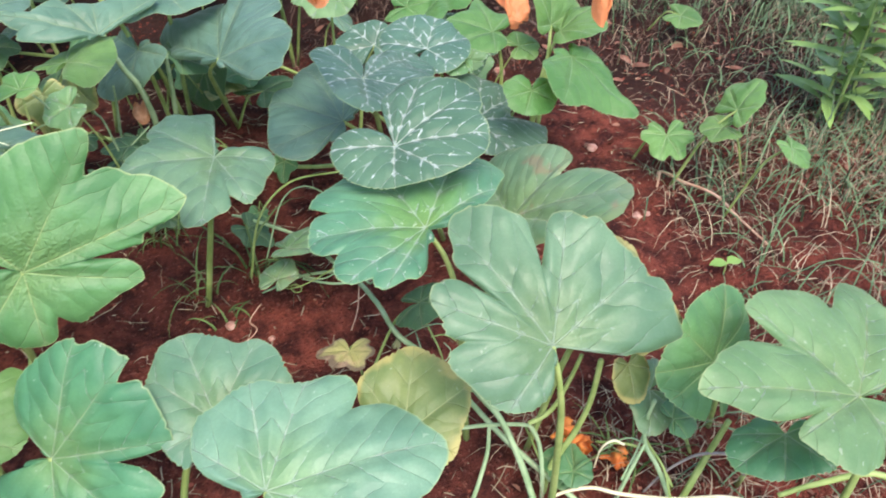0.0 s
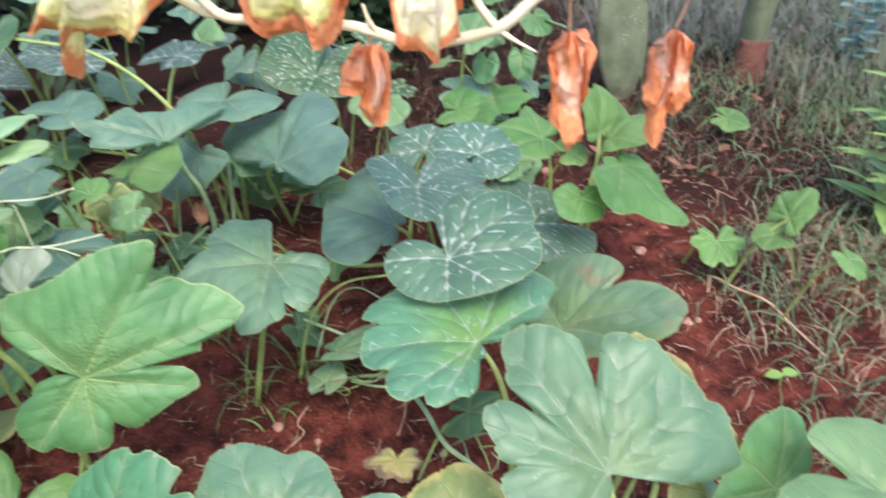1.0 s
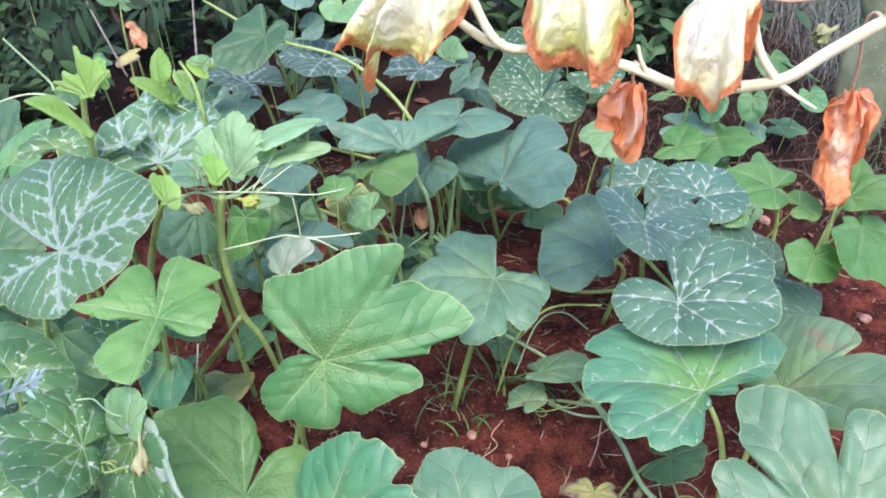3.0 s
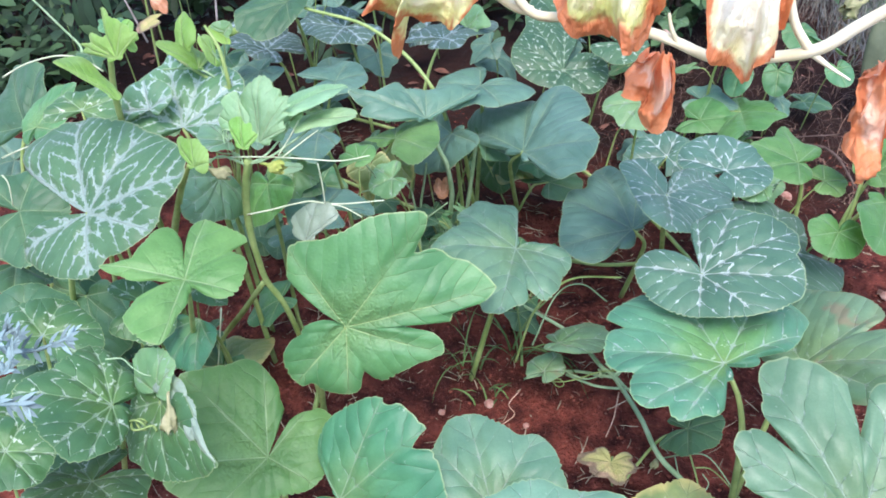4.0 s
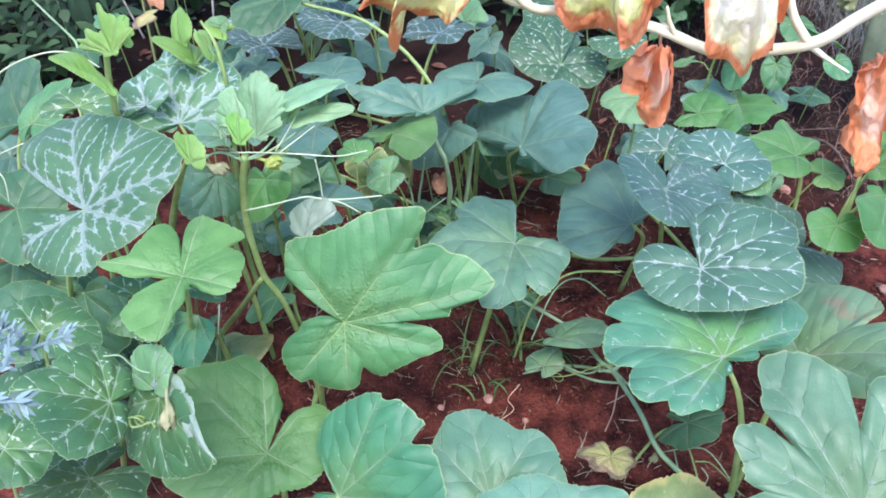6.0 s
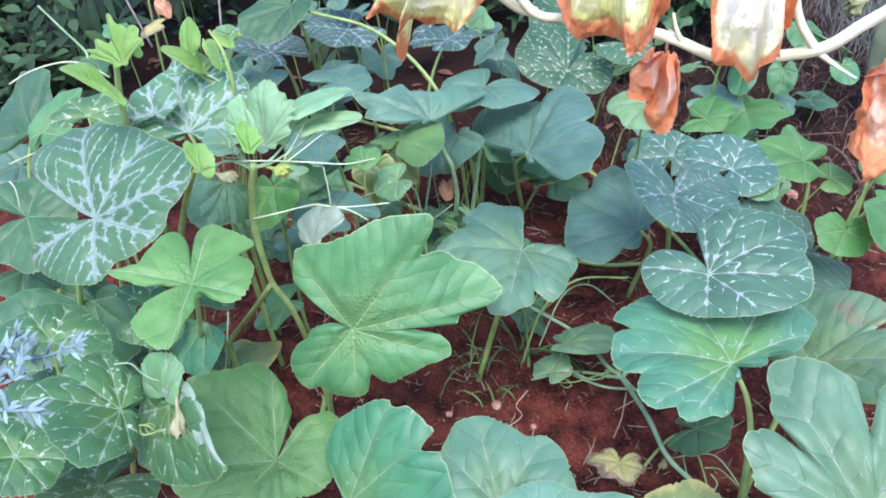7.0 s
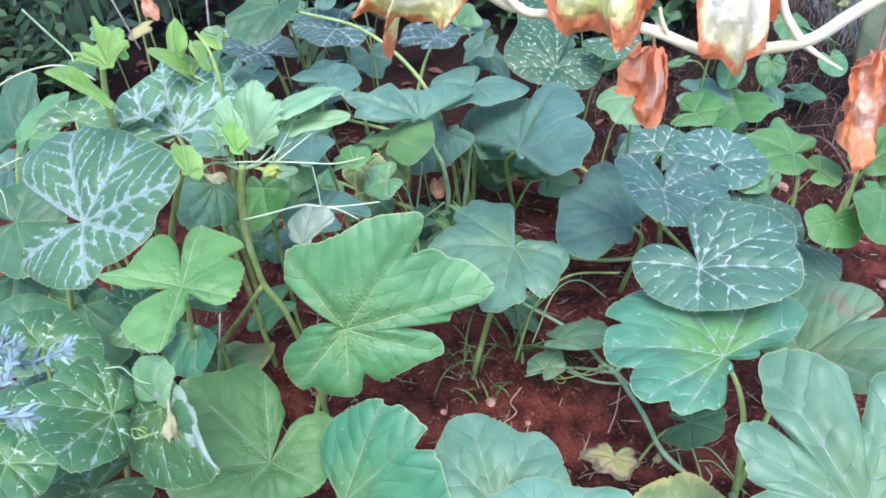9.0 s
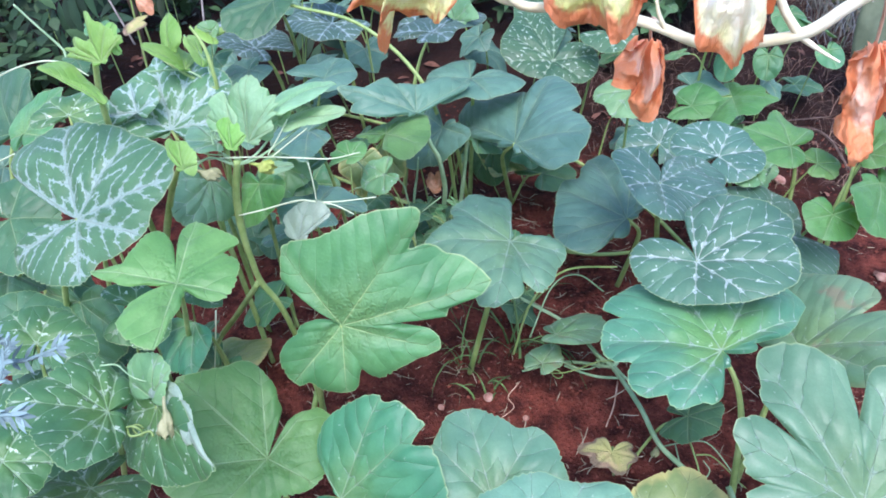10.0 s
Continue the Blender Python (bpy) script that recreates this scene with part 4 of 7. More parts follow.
leaf(patch_spot, "spot", (-0.146, 1.271, 0.410), (-78, 1, -24), [(-181, 7.2, 0), (-171, 8.9, 0), (-162, 10.7, 0), (-138, 10.4), (-105, 10.4, 0), (-81, 8.9, 0), (-49, 9.8), (-24, 14.5, 0), (-5, 13.7), (7, 12.7, 0), (47, 9.5, 0), (94, 12.9), (120, 18.3, 0), (140, 28.1, 0), (146, 27.7), (152, 22.4, 0), (159, 19.2), (165, 12.1, 0), (169, 6.7, 0)], foot=(-0.12, 1.72), notch=0)
leaf(patch_spot, "spot", (-0.036, 1.549, 0.336), (160, 6, -15), [(-269, 8.5, 0), (-241, 7.9, 0), (-203, 9.1), (-161, 9.6, 0), (-138, 9.6), (-105, 9.9, 0), (-81, 10.3), (-54, 10.7, 0), (-36, 11.6), (-18, 11.6, 0), (14, 10.5), (59, 7.7, 0)], notch=0)
leaf(patch_spot, "spot", (-0.165, 1.723, 0.263), (44, 24, 14), [(-133, 6.0, 0), (-95, 5.7), (-4, 5.8, 0), (27, 6.9), (64, 8.2, 0), (89, 8.5), (126, 9.6, 0), (147, 10.5), (196, 7.0, 0)], notch=0)
leaf(patch_spot, "spot", (0.067, 1.397, 0.250), (5, -17, 11), [(-73, 10.7, 0), (-49, 13.6), (-29, 15.4, 0), (1, 16.6, 0), (14, 17.4), (19, 11.6, 0), (23, 9.1, 0), (48, 13.3), (64, 15.8, 0), (82, 14.2), (107, 14.0, 0), (131, 13.6), (176, 7.6, 0)], notch=0)
leaf(patch_spot, "spotg", (-0.472, 1.938, 0.365), (-113, -15, -19), [(-164, 11.3, 0), (-163, 18.0, 0), (-159, 25.1, 0), (-146, 31.0), (-132, 32.2, 0), (-119, 24.6), (-110, 18.7, 0), (-87, 15.7), (-59, 14.4, 0), (-44, 12.6), (-17, 10.0, 0), (11, 8.4), (54, 8.3, 0), (85, 10.7), (109, 11.8, 0), (137, 12.3), (161, 10.8, 0), (182, 8.2, 0), (186, 3.7, 0)], notch=0)
leaf(patch_spot, "spotg", (-0.333, 1.983, 0.438), (-10, -3, 16), [(-143, 8.4), (-65, 8.7), (0, 7.2), (71, 7.1), (139, 7.0)], notch=0.05)
leaf(patch_spot, "light", (-0.232, 1.537, 0.473), (-82, -26, 11), [(-155, 3.0, 0), (-122, 6.4), (-86, 8.2), (-56, 6.7, 0), (-30, 7.6), (7, 7.2, 0), (28, 7.6), (48, 7.1, 0), (79, 3.5)], notch=0)
leaf(patch_spot, "light", (-0.066, 2.103, 0.414), (-26, 12, 30), [(-68, 6.7), (0, 8.1), (77, 10.9), (129, 11.2)], notch=0.1)
leaf(patch_spot, "light", (0.043, 1.540, 0.315), (168, 11, -12), [(-59, 2.8, 0), (-50, 6.3, 0), (-31, 7.5), (-6, 7.8, 0), (12, 7.6), (35, 5.5, 0), (72, 6.2), (99, 5.4, 0), (127, 3.8), (177, 2.2, 0), (249, 1.4, 0)], notch=0)
leaf(patch_mot, "mottled", (-0.925, 0.692, 0.566), (-8, 6, 40), [(-163, 1.6, 0), (-160, 7.0, 0), (-154, 10.2, 0), (-148, 12.1, 0), (-140, 12.4), (-121, 10.8, 0), (-101, 10.1, 0), (-81, 10.0, 0), (-58, 10.5), (-48, 10.0, 0), (-38, 9.1, 0), (-25, 10.3, 0), (-12, 11.5, 0), (-3, 12.5), (4, 13.2, 0), (12, 13.5, 0), (20, 15.9, 0), (27, 17.2), (35, 17.9, 0), (43, 17.2, 0), (56, 15.6, 0), (73, 14.4), (96, 15.1, 0), (107, 15.4, 0), (127, 18.3), (139, 20.6, 0), (147, 20.7, 0), (153, 20.9, 0), (160, 19.4, 0), (163, 16.4), (165, 12.0, 0), (167, 7.2, 0), (171, 3.1, 0)], foot=(-1.51, 0.98), notch=0)
leaf(patch_mot, "mottled", (-0.966, 0.984, 0.561), (163, 19, -27), [(-153, 6.0, 0), (-134, 9.8), (-114, 11.8, 0), (-96, 13.6), (-77, 14.3, 0), (-62, 14.9), (-50, 15.1, 0), (-40, 16.1, 0), (-33, 17.8), (-27, 14.8, 0), (-7, 13.1, 0), (15, 12.1), (40, 10.0, 0)], notch=0)
leaf(patch_mot, "mottled2", (-0.733, 0.464, 0.465), (-143, 32, -4), [(-129, 4.2, 0), (-111, 6.5, 0), (-97, 7.3), (-84, 9.4, 0), (-73, 10.4), (-62, 9.4, 0), (-48, 8.4, 0), (-29, 8.3), (-18, 9.4, 0), (-7, 10.3, 0), (3, 10.9), (15, 9.7, 0), (29, 9.2, 0), (44, 9.8, 0), (53, 9.8), (59, 10.2, 0), (67, 10.2, 0), (76, 9.3), (84, 8.2, 0), (92, 7.3, 0), (102, 6.1), (113, 4.7, 0), (147, 2.7, 0)], foot=(-1.22, 0.79), notch=0)
leaf(patch_mot, "mottled2", (-0.679, 0.487, 0.466), (110, 48, -42), [(-314, 5.4, 0), (-283, 6.9, 0), (-261, 8.4), (-249, 11.9, 0), (-235, 11.2, 0), (-204, 8.5), (-186, 9.2, 0), (-163, 9.6), (-143, 10.9, 0), (-125, 13.1, 0), (-117, 14.1), (-115, 11.7, 0), (-110, 9.5, 0), (-95, 7.6, 0), (-69, 5.0), (-36, 4.2, 0), (-5, 4.4), (24, 5.2, 0)], foot=(-0.99, 0.79), notch=0)
leaf(patch_mot, "under", (-0.632, 0.475, 0.493), (-37, -11, 55), [(-7, 5.1, 0), (-6, 6.9), (-3, 8.0, 0), (0, 9.4, 0), (1, 8.6, 0), (2, 7.1, 0), (11, 3.4), (88, 0.9, 0), (165, 3.2, 0), (185, 6.7, 0), (188, 8.8, 0)], notch=0, petiole=False)
leaf(patch_mot, "light", (-0.682, 0.487, 0.480), (93, 55, -28), [(-76, 3.5, 0), (-39, 5.3), (0, 5.2), (64, 6.8, 0), (80, 5.3)], notch=0.05, petiole=False)
leaf(patch_mot, "mottled2", (-0.956, 0.577, 0.421), (109, 12, 10), [(-139, 8.6, 0), (-116, 9.6), (-96, 8.8, 0), (-72, 7.7), (-41, 6.7, 0), (-6, 6.7), (20, 6.7, 0), (46, 7.0), (73, 8.2, 0), (106, 6.8), (152, 6.2, 0), (186, 5.0, 0)], notch=0)
leaf(patch_mot, "mottled2", (-0.845, 0.392, 0.420), (99, 9, 18), [(-169, 5.1), (-117, 6.0), (-76, 5.6), (0, 4.6), (54, 5.7), (113, 4.6)], notch=0.05)
leaf(patch_mot, "mottled2", (-0.844, 0.480, 0.260), (-131, 9, 13), [(-128, 8.6), (-76, 6.3), (-45, 9.5), (0, 9.2), (67, 10.0), (105, 12.5), (157, 8.3)], notch=0.1)
leaf(patch_mot, "young", (-0.704, 0.605, 0.560), (-77, -14, -8), [(-53, 4.8, 0), (-51, 6.2, 0), (-45, 7.2, 0), (-40, 8.6, 0), (-33, 9.0, 0), (-19, 9.7, 0), (-6, 10.2, 0), (2, 10.3), (6, 8.1, 0), (8, 6.0, 0), (23, 4.0, 0), (29, 2.7, 0), (54, 1.8, 0), (58, 3.8, 0), (68, 5.8, 0), (82, 6.8), (103, 7.4, 0), (120, 8.0, 0), (143, 7.3, 0), (144, 8.8, 0), (145, 10.0, 0), (150, 10.4, 0), (159, 10.1, 0), (172, 10.4, 0), (184, 11.2), (193, 9.3, 0), (196, 6.4, 0), (199, 3.1, 0), (200, 5.9, 0), (207, 8.7, 0), (213, 9.4, 0), (222, 9.3, 0), (237, 8.2, 0), (256, 7.5, 0), (264, 9.3, 0), (267, 11.3), (270, 10.4, 0), (277, 7.5, 0), (284, 5.7, 0), (284, 3.7, 0), (297, 1.7, 0)], foot=(-1.19, 1.07), notch=0)
leaf(patch_mot, "green", (-0.824, 0.749, 0.350), (-120, -44, -0), [(-41, 8.7), (0, 8.6), (45, 9.0), (77, 6.7)], notch=0.05)
leaf(patch_mot, "deep", (-1.351, 1.001, 0.500), (58, 43, 12), [(-112, 4.6), (0, 7.9), (29, 13.2), (67, 16.1), (130, 11.0)], notch=0.1)
leaf(patch_mot, "leafy", (-1.273, 0.956, 0.530), (-158, -24, -28), [(-263, 4.0, 0), (-215, 5.7), (-187, 6.9, 0), (-165, 8.4, 0), (-149, 10.9), (-130, 9.0, 0), (-99, 7.3, 0), (-70, 5.3, 0), (-2, 3.1), (65, 3.7, 0)], notch=0)
leaf(patch_mot, "deep", (-1.248, 0.841, 0.420), (23, -4, 28), [(-122, 9.5), (-66, 12.5), (0, 8.8), (81, 8.6), (140, 9.3)], notch=0.1)
leaf(patch_mot, "plain", (-0.934, 1.014, 0.450), (-60, -32, -64), [(-66, 10.0), (-44, 15.9), (-32, 14.2), (0, 8.8), (79, 8.0), (131, 3.8)], notch=0.05)
leaf(patch_mot, "young", (-0.858, 1.052, 0.430), (-56, -18, 58), [(-132, 8.1), (-70, 8.8), (0, 8.4), (46, 11.2), (66, 6.8)], notch=0.05)
leaf(patch_mot, "dark", (-0.762, 1.083, 0.380), (151, 6, 6), [(-127, 9.7), (-62, 7.3), (0, 9.6), (59, 7.4), (113, 9.5), (167, 8.1)], notch=0.05)
leaf(patch_mot, "dark", (-0.792, 1.148, 0.500), (-114, -3, 2), [(-157, 4.8), (-89, 6.7), (0, 8.1), (45, 10.0), (79, 6.4)], notch=0.05)
leaf(patch_mot, "deep", (-1.098, 0.790, 0.300), (-41, -38, 51), [(-128, 9.8), (-111, 14.9), (0, 13.2), (37, 14.8), (72, 7.7)], notch=0.05)
leaf(patch_mot, "sprout", (-0.714, 0.833, 0.643), (93, 67, -17), [(-72, 2.5, 0), (-63, 5.6), (-50, 5.6, 0), (-49, 7.0, 0), (-43, 6.8, 0), (-42, 8.1, 0), (-38, 7.6, 0), (-34, 8.5), (-25, 7.5, 0), (-23, 8.4, 0), (-14, 8.3, 0), (-9, 9.0, 0), (1, 9.5), (7, 9.0, 0), (10, 8.6), (21, 8.0, 0), (33, 7.1, 0), (41, 5.5, 0), (53, 3.5, 0), (56, 1.7, 0)], notch=0, petiole=False)
leaf(patch_mot, "sprout", (-0.737, 0.836, 0.654), (156, 45, -58), [(-72, 1.2, 0), (-48, 2.7, 0), (-28, 4.2, 0), (-24, 5.8), (-7, 6.1, 0), (9, 5.7, 0), (10, 4.6, 0), (27, 4.8)], notch=0, petiole=False)
leaf(patch_mot, "sprout", (-0.707, 0.843, 0.647), (32, 35, 63), [(-27, 2.7, 0), (0, 4.4), (21, 5.5, 0), (36, 7.3), (48, 5.9)], notch=0, petiole=False)
leaf(patch_mot, "mottled", (-1.013, 0.966, 0.596), (128, 41, -27), [(-122, 2.4, 0), (-78, 4.8), (-42, 5.4, 0), (0, 5.6), (41, 6.4, 0), (75, 6.2)], notch=0, petiole=False)
leaf(patch_mot, "sprout", (-0.687, 0.867, 0.680), (34, 15, -5), [(-56, 3.6, 0), (-40, 5.4, 0), (-15, 7.0, 0), (23, 10.6), (40, 7.5, 0), (67, 6.0, 0), (84, 2.8, 0)], notch=0, petiole=False)
leaf(patch_mot, "sprout", (-0.681, 0.885, 0.650), (14, 20, 0), [(-56, 4.1, 0), (-34, 5.2, 0), (-20, 8.2, 0), (-8, 10.0), (24, 5.1, 0), (69, 3.0, 0)], notch=0, petiole=False)
leaf(patch_mot, "shoot", (-0.683, 0.747, 0.679), (62, 65, 26), [(-51, 1.1, 0), (-41, 2.2, 0), (-32, 3.1), (-17, 3.0, 0), (-4, 3.7, 0), (11, 3.4, 0), (19, 4.3), (39, 4.3, 0), (52, 4.0), (57, 2.8, 0), (66, 1.3, 0)], notch=0, petiole=False)
leaf(patch_mot, "plain", (-0.751, 0.812, 0.649), (-142, 16, -2), [(-94, 4.6), (-62, 5.5), (0, 4.3), (47, 4.9), (84, 3.0)], notch=0.05, petiole=False)
leaf(patch_mot, "shoot", (-0.731, 0.703, 0.667), (118, 52, -52), [(-93, 4.2), (0, 3.7), (42, 6.2), (66, 1.6)], notch=0.1, petiole=False)
leaf(patch_mot, "sprout", (-0.687, 0.864, 0.661), (55, 25, 27), [(-45, 2.0, 0), (0, 3.3), (27, 4.2, 0), (58, 2.9)], notch=0, petiole=False)
leaf(patch_mot, "shoot", (-0.894, 0.792, 0.763), (53, 66, 20), [(-56, 1.4, 0), (-39, 2.8, 0), (-38, 4.6, 0), (-34, 5.6), (-24, 4.8, 0), (-13, 5.1, 0), (2, 4.9), (12, 5.3, 0), (25, 5.5, 0), (46, 7.7), (47, 5.0, 0), (48, 3.7, 0), (64, 4.1, 0), (86, 8.0), (90, 6.9, 0), (97, 9.6), (98, 8.1, 0), (103, 8.8, 0), (104, 5.1), (107, 2.0, 0)], notch=0, petiole=False)
leaf(patch_mot, "shoot", (-0.874, 0.754, 0.720), (163, 30, 28), [(-35, 2.3, 0), (-22, 4.0, 0), (-11, 6.0, 0), (-7, 7.8, 0), (-1, 8.7, 0), (12, 9.1, 0), (33, 9.1), (34, 7.9, 0), (35, 5.7, 0), (36, 3.7, 0), (43, 1.5, 0)], notch=0, petiole=False)
leaf(patch_mot, "shoot", (-0.886, 0.809, 0.789), (63, 57, 37), [(-119, 2.4), (-68, 2.0), (0, 2.4), (79, 2.7)], notch=0.3, petiole=False)
leaf(patch_mot, "shoot", (-0.963, 1.054, 0.643), (148, 27, 41), [(-54, 2.1, 0), (-52, 6.3, 0), (-51, 13.1, 0), (-45, 14.6), (-40, 8.2, 0), (-24, 7.4, 0), (-23, 11.7), (10, 4.8, 0), (27, 5.6, 0), (50, 7.0, 0), (71, 8.7), (80, 7.2, 0), (88, 5.3, 0), (99, 3.3, 0)], notch=0, petiole=False)
leaf(patch_mot, "shoot", (-0.997, 1.069, 0.668), (35, 62, 37), [(-51, 1.9, 0), (-36, 3.6, 0), (-12, 4.6, 0), (13, 5.6, 0), (36, 6.7), (45, 5.8, 0), (59, 4.2, 0), (85, 2.5, 0)], notch=0, petiole=False)
leaf(patch_mot, "shoot", (-0.947, 1.084, 0.656), (-62, -25, -61), [(-149, 4.3), (-104, 4.5), (0, 2.3), (77, 2.0)], notch=0.1, petiole=False)
leaf(patch_mot, "shoot", (-1.238, 1.543, 0.510), (-170, 24, -4), [(-88, 5.1), (-56, 6.9), (0, 4.8), (113, 3.8)], notch=0.1, petiole=False)
leaf(patch_mot, "mottled2", (-1.092, 0.898, 0.613), (98, 16, 2), [(-107, 7.5), (-55, 6.3), (0, 6.2), (61, 5.8), (115, 6.3)], notch=0.1)
leaf(patch_mot, "young", (-0.744, 1.211, 0.418), (89, 20, 1), [(-183, 1.9, 0), (-115, 2.2, 0), (-76, 2.9), (-42, 3.9, 0), (-10, 4.7), (15, 3.7, 0), (31, 5.0), (54, 4.7, 0), (69, 3.8), (86, 4.5, 0), (105, 3.6, 0), (139, 4.7)], notch=0)
leaf(patch_mot, "light", (-0.693, 1.257, 0.360), (-151, -24, -22), [(-126, 4.2), (-62, 5.4), (0, 5.3), (72, 4.8), (128, 3.8)], notch=0.1)
leaf(patch_mot, "plain", (-1.264, 1.104, 0.360), (70, 24, 2), [(-96, 9.1), (-60, 13.6), (0, 10.3), (63, 12.5), (103, 8.4)], notch=0.1)
leaf(patch_mot, "dark", (-1.512, 1.080, 0.360), (-118, -1, -28), [(-150, 5.7), (-80, 7.7), (0, 7.0), (58, 7.6), (125, 6.4)], notch=0.1)
leaf(patch_mot, "dark", (-1.233, 1.658, 0.380), (-96, -10, 13), [(-165, 6.5), (-116, 9.1), (0, 11.5), (34, 14.7), (68, 10.5)], notch=0.1)
leaf(patch_mot, "deep", (-1.292, 0.828, 0.300), (51, -13, 9), [(-146, 7.8), (-101, 8.9), (-54, 8.7), (0, 8.3), (71, 7.9), (121, 8.2)], foot=(-1.62, 1.12), notch=0.05)
leaf(patch_mot, "deep", (-1.160, 0.690, 0.260), (56, 13, 25), [(-105, 9.9), (-58, 11.9), (0, 10.5), (64, 11.1), (107, 11.0), (168, 9.3)], foot=(-1.41, 0.89), notch=0.05)
leaf(patch_mot, "deep", (-1.020, 0.655, 0.200), (-121, -12, -21), [(-176, 8.9), (-118, 10.7), (-66, 9.3), (0, 9.1), (67, 9.2), (116, 10.0)], foot=(-1.20, 0.80), notch=0.05)
leaf(patch_dark, "plain", (-0.386, 1.089, 0.359), (-92, -3, -3), [(-179, 2.2, 0), (-167, 5.5, 0), (-166, 12.1), (-159, 14.4, 0), (-148, 15.2, 0), (-141, 17.6, 0), (-128, 15.2, 0), (-118, 15.0), (-107, 13.1, 0), (-102, 11.6, 0), (-84, 12.8, 0), (-77, 14.1, 0), (-67, 15.4), (-62, 14.0, 0), (-51, 12.0, 0), (-23, 11.0, 0), (-9, 13.5, 0), (-5, 15.7, 0), (-1, 17.1, 0), (8, 18.3), (16, 15.9, 0), (25, 14.2, 0), (26, 11.8, 0), (30, 13.1, 0), (36, 14.5), (47, 13.4, 0), (65, 10.8, 0), (88, 10.4), (99, 9.7, 0), (108, 8.9, 0), (114, 7.9, 0), (118, 4.9, 0)], foot=(-0.47, 1.10), notch=0)
leaf(patch_dark, "dark", (-0.201, 1.342, 0.280), (164, 4, -1), [(-114, 3.0, 0), (-107, 6.9), (-90, 10.1, 0), (-70, 18.9), (-61, 24.9, 0), (-56, 28.2, 0), (-50, 26.2), (-38, 20.0, 0), (-25, 15.9, 0), (-14, 17.0, 0), (-3, 16.1), (21, 14.6, 0), (39, 15.2, 0), (59, 16.9), (70, 17.5, 0), (80, 16.7, 0), (88, 15.1), (92, 12.1, 0), (93, 8.1, 0)], foot=(-0.21, 1.45), notch=0)
leaf(patch_dark, "dark", (-0.470, 1.486, 0.345), (47, 27, -8), [(-102, 4.5, 0), (-100, 9.3, 0), (-97, 13.7, 0), (-93, 17.3), (-86, 18.5, 0), (-80, 20.6, 0), (-75, 19.7, 0), (-69, 20.3, 0), (-57, 19.3), (-39, 16.7, 0), (-24, 14.6, 0), (-20, 14.2, 0), (-17, 16.6, 0), (-3, 18.2, 0), (19, 21.8, 0), (30, 23.0), (39, 20.7, 0), (43, 17.3, 0), (44, 13.1, 0), (45, 17.0, 0), (51, 18.8), (66, 20.4, 0), (77, 22.1, 0), (84, 29.6, 0), (91, 29.1, 0), (96, 24.7), (104, 17.6, 0), (113, 9.8, 0), (114, 4.9, 0)], foot=(-0.53, 1.73), notch=0)
leaf(patch_dark, "dark", (-0.672, 1.411, 0.431), (144, 28, -4), [(-112, 1.2, 0), (-95, 3.8, 0), (-88, 8.7, 0), (-87, 13.1, 0), (-81, 16.4), (-68, 15.2, 0), (-52, 10.0, 0), (-29, 7.9), (2, 8.6, 0), (4, 10.8), (18, 11.4, 0), (35, 12.7, 0), (37, 15.1, 0), (43, 17.9), (49, 15.8, 0), (54, 13.8, 0), (60, 14.2, 0), (68, 11.4, 0), (77, 6.8, 0), (81, 2.3, 0)], foot=(-0.71, 1.70), notch=0, petiole=False)
leaf(patch_dark, "dark", (-0.614, 1.630, 0.427), (-98, -1, -4), [(-154, 9.3), (-109, 8.5, 0), (-57, 10.3), (0, 14.4), (21, 10.3, 0), (49, 11.4), (92, 13.1, 0), (114, 12.9), (141, 9.2)], notch=0)
leaf(patch_dark, "dark", (-0.998, 1.629, 0.391), (47, 0, 4), [(-160, 7.3, 0), (-109, 7.6), (-47, 7.7, 0), (0, 8.8), (49, 11.0), (92, 10.0, 0), (135, 10.4)], notch=0)
leaf(patch_dark, "young", (-0.732, 1.374, 0.390), (37, 15, -6), [(-108, 8.4), (-92, 12.3, 0), (-80, 13.1, 0), (-68, 12.9), (-32, 10.4, 0), (-18, 9.9, 0), (22, 9.5), (55, 8.4, 0), (71, 5.7), (125, 6.3, 0), (132, 8.3), (161, 4.1, 0), (228, 4.2, 0)], notch=0)
leaf(patch_dark, "dark", (-0.650, 1.520, 0.346), (-103, -47, 25), [(-111, 10.5), (-80, 13.0, 0), (-50, 14.3), (0, 9.5), (51, 9.6, 0), (81, 11.3), (112, 4.1)], notch=0)
leaf(patch_dark, "deep", (-0.582, 1.710, 0.200), (-64, -54, 50), [(-115, 7.9), (-47, 8.9), (0, 9.5), (45, 7.4, 0), (93, 7.0), (168, 4.0, 0)], notch=0)
leaf(patch_dark, "deep", (-0.449, 1.725, 0.140), (35, 5, 7), [(-114, 7.1), (-50, 9.0), (0, 8.2), (66, 6.3, 0), (144, 7.7)], notch=0)
leaf(patch_dark, "worn", (-0.296, 1.110, 0.140), (23, 3, -24), [(-130, 4.3), (-62, 9.2), (0, 11.1), (47, 14.1), (91, 5.6)], notch=0.1, petiole=False)
leaf(patch_dark, "worn", (-0.312, 1.066, 0.100), (70, 12, -10), [(-137, 3.3), (-65, 4.2), (0, 5.1), (73, 4.4), (139, 3.5)], notch=0.1, petiole=False)
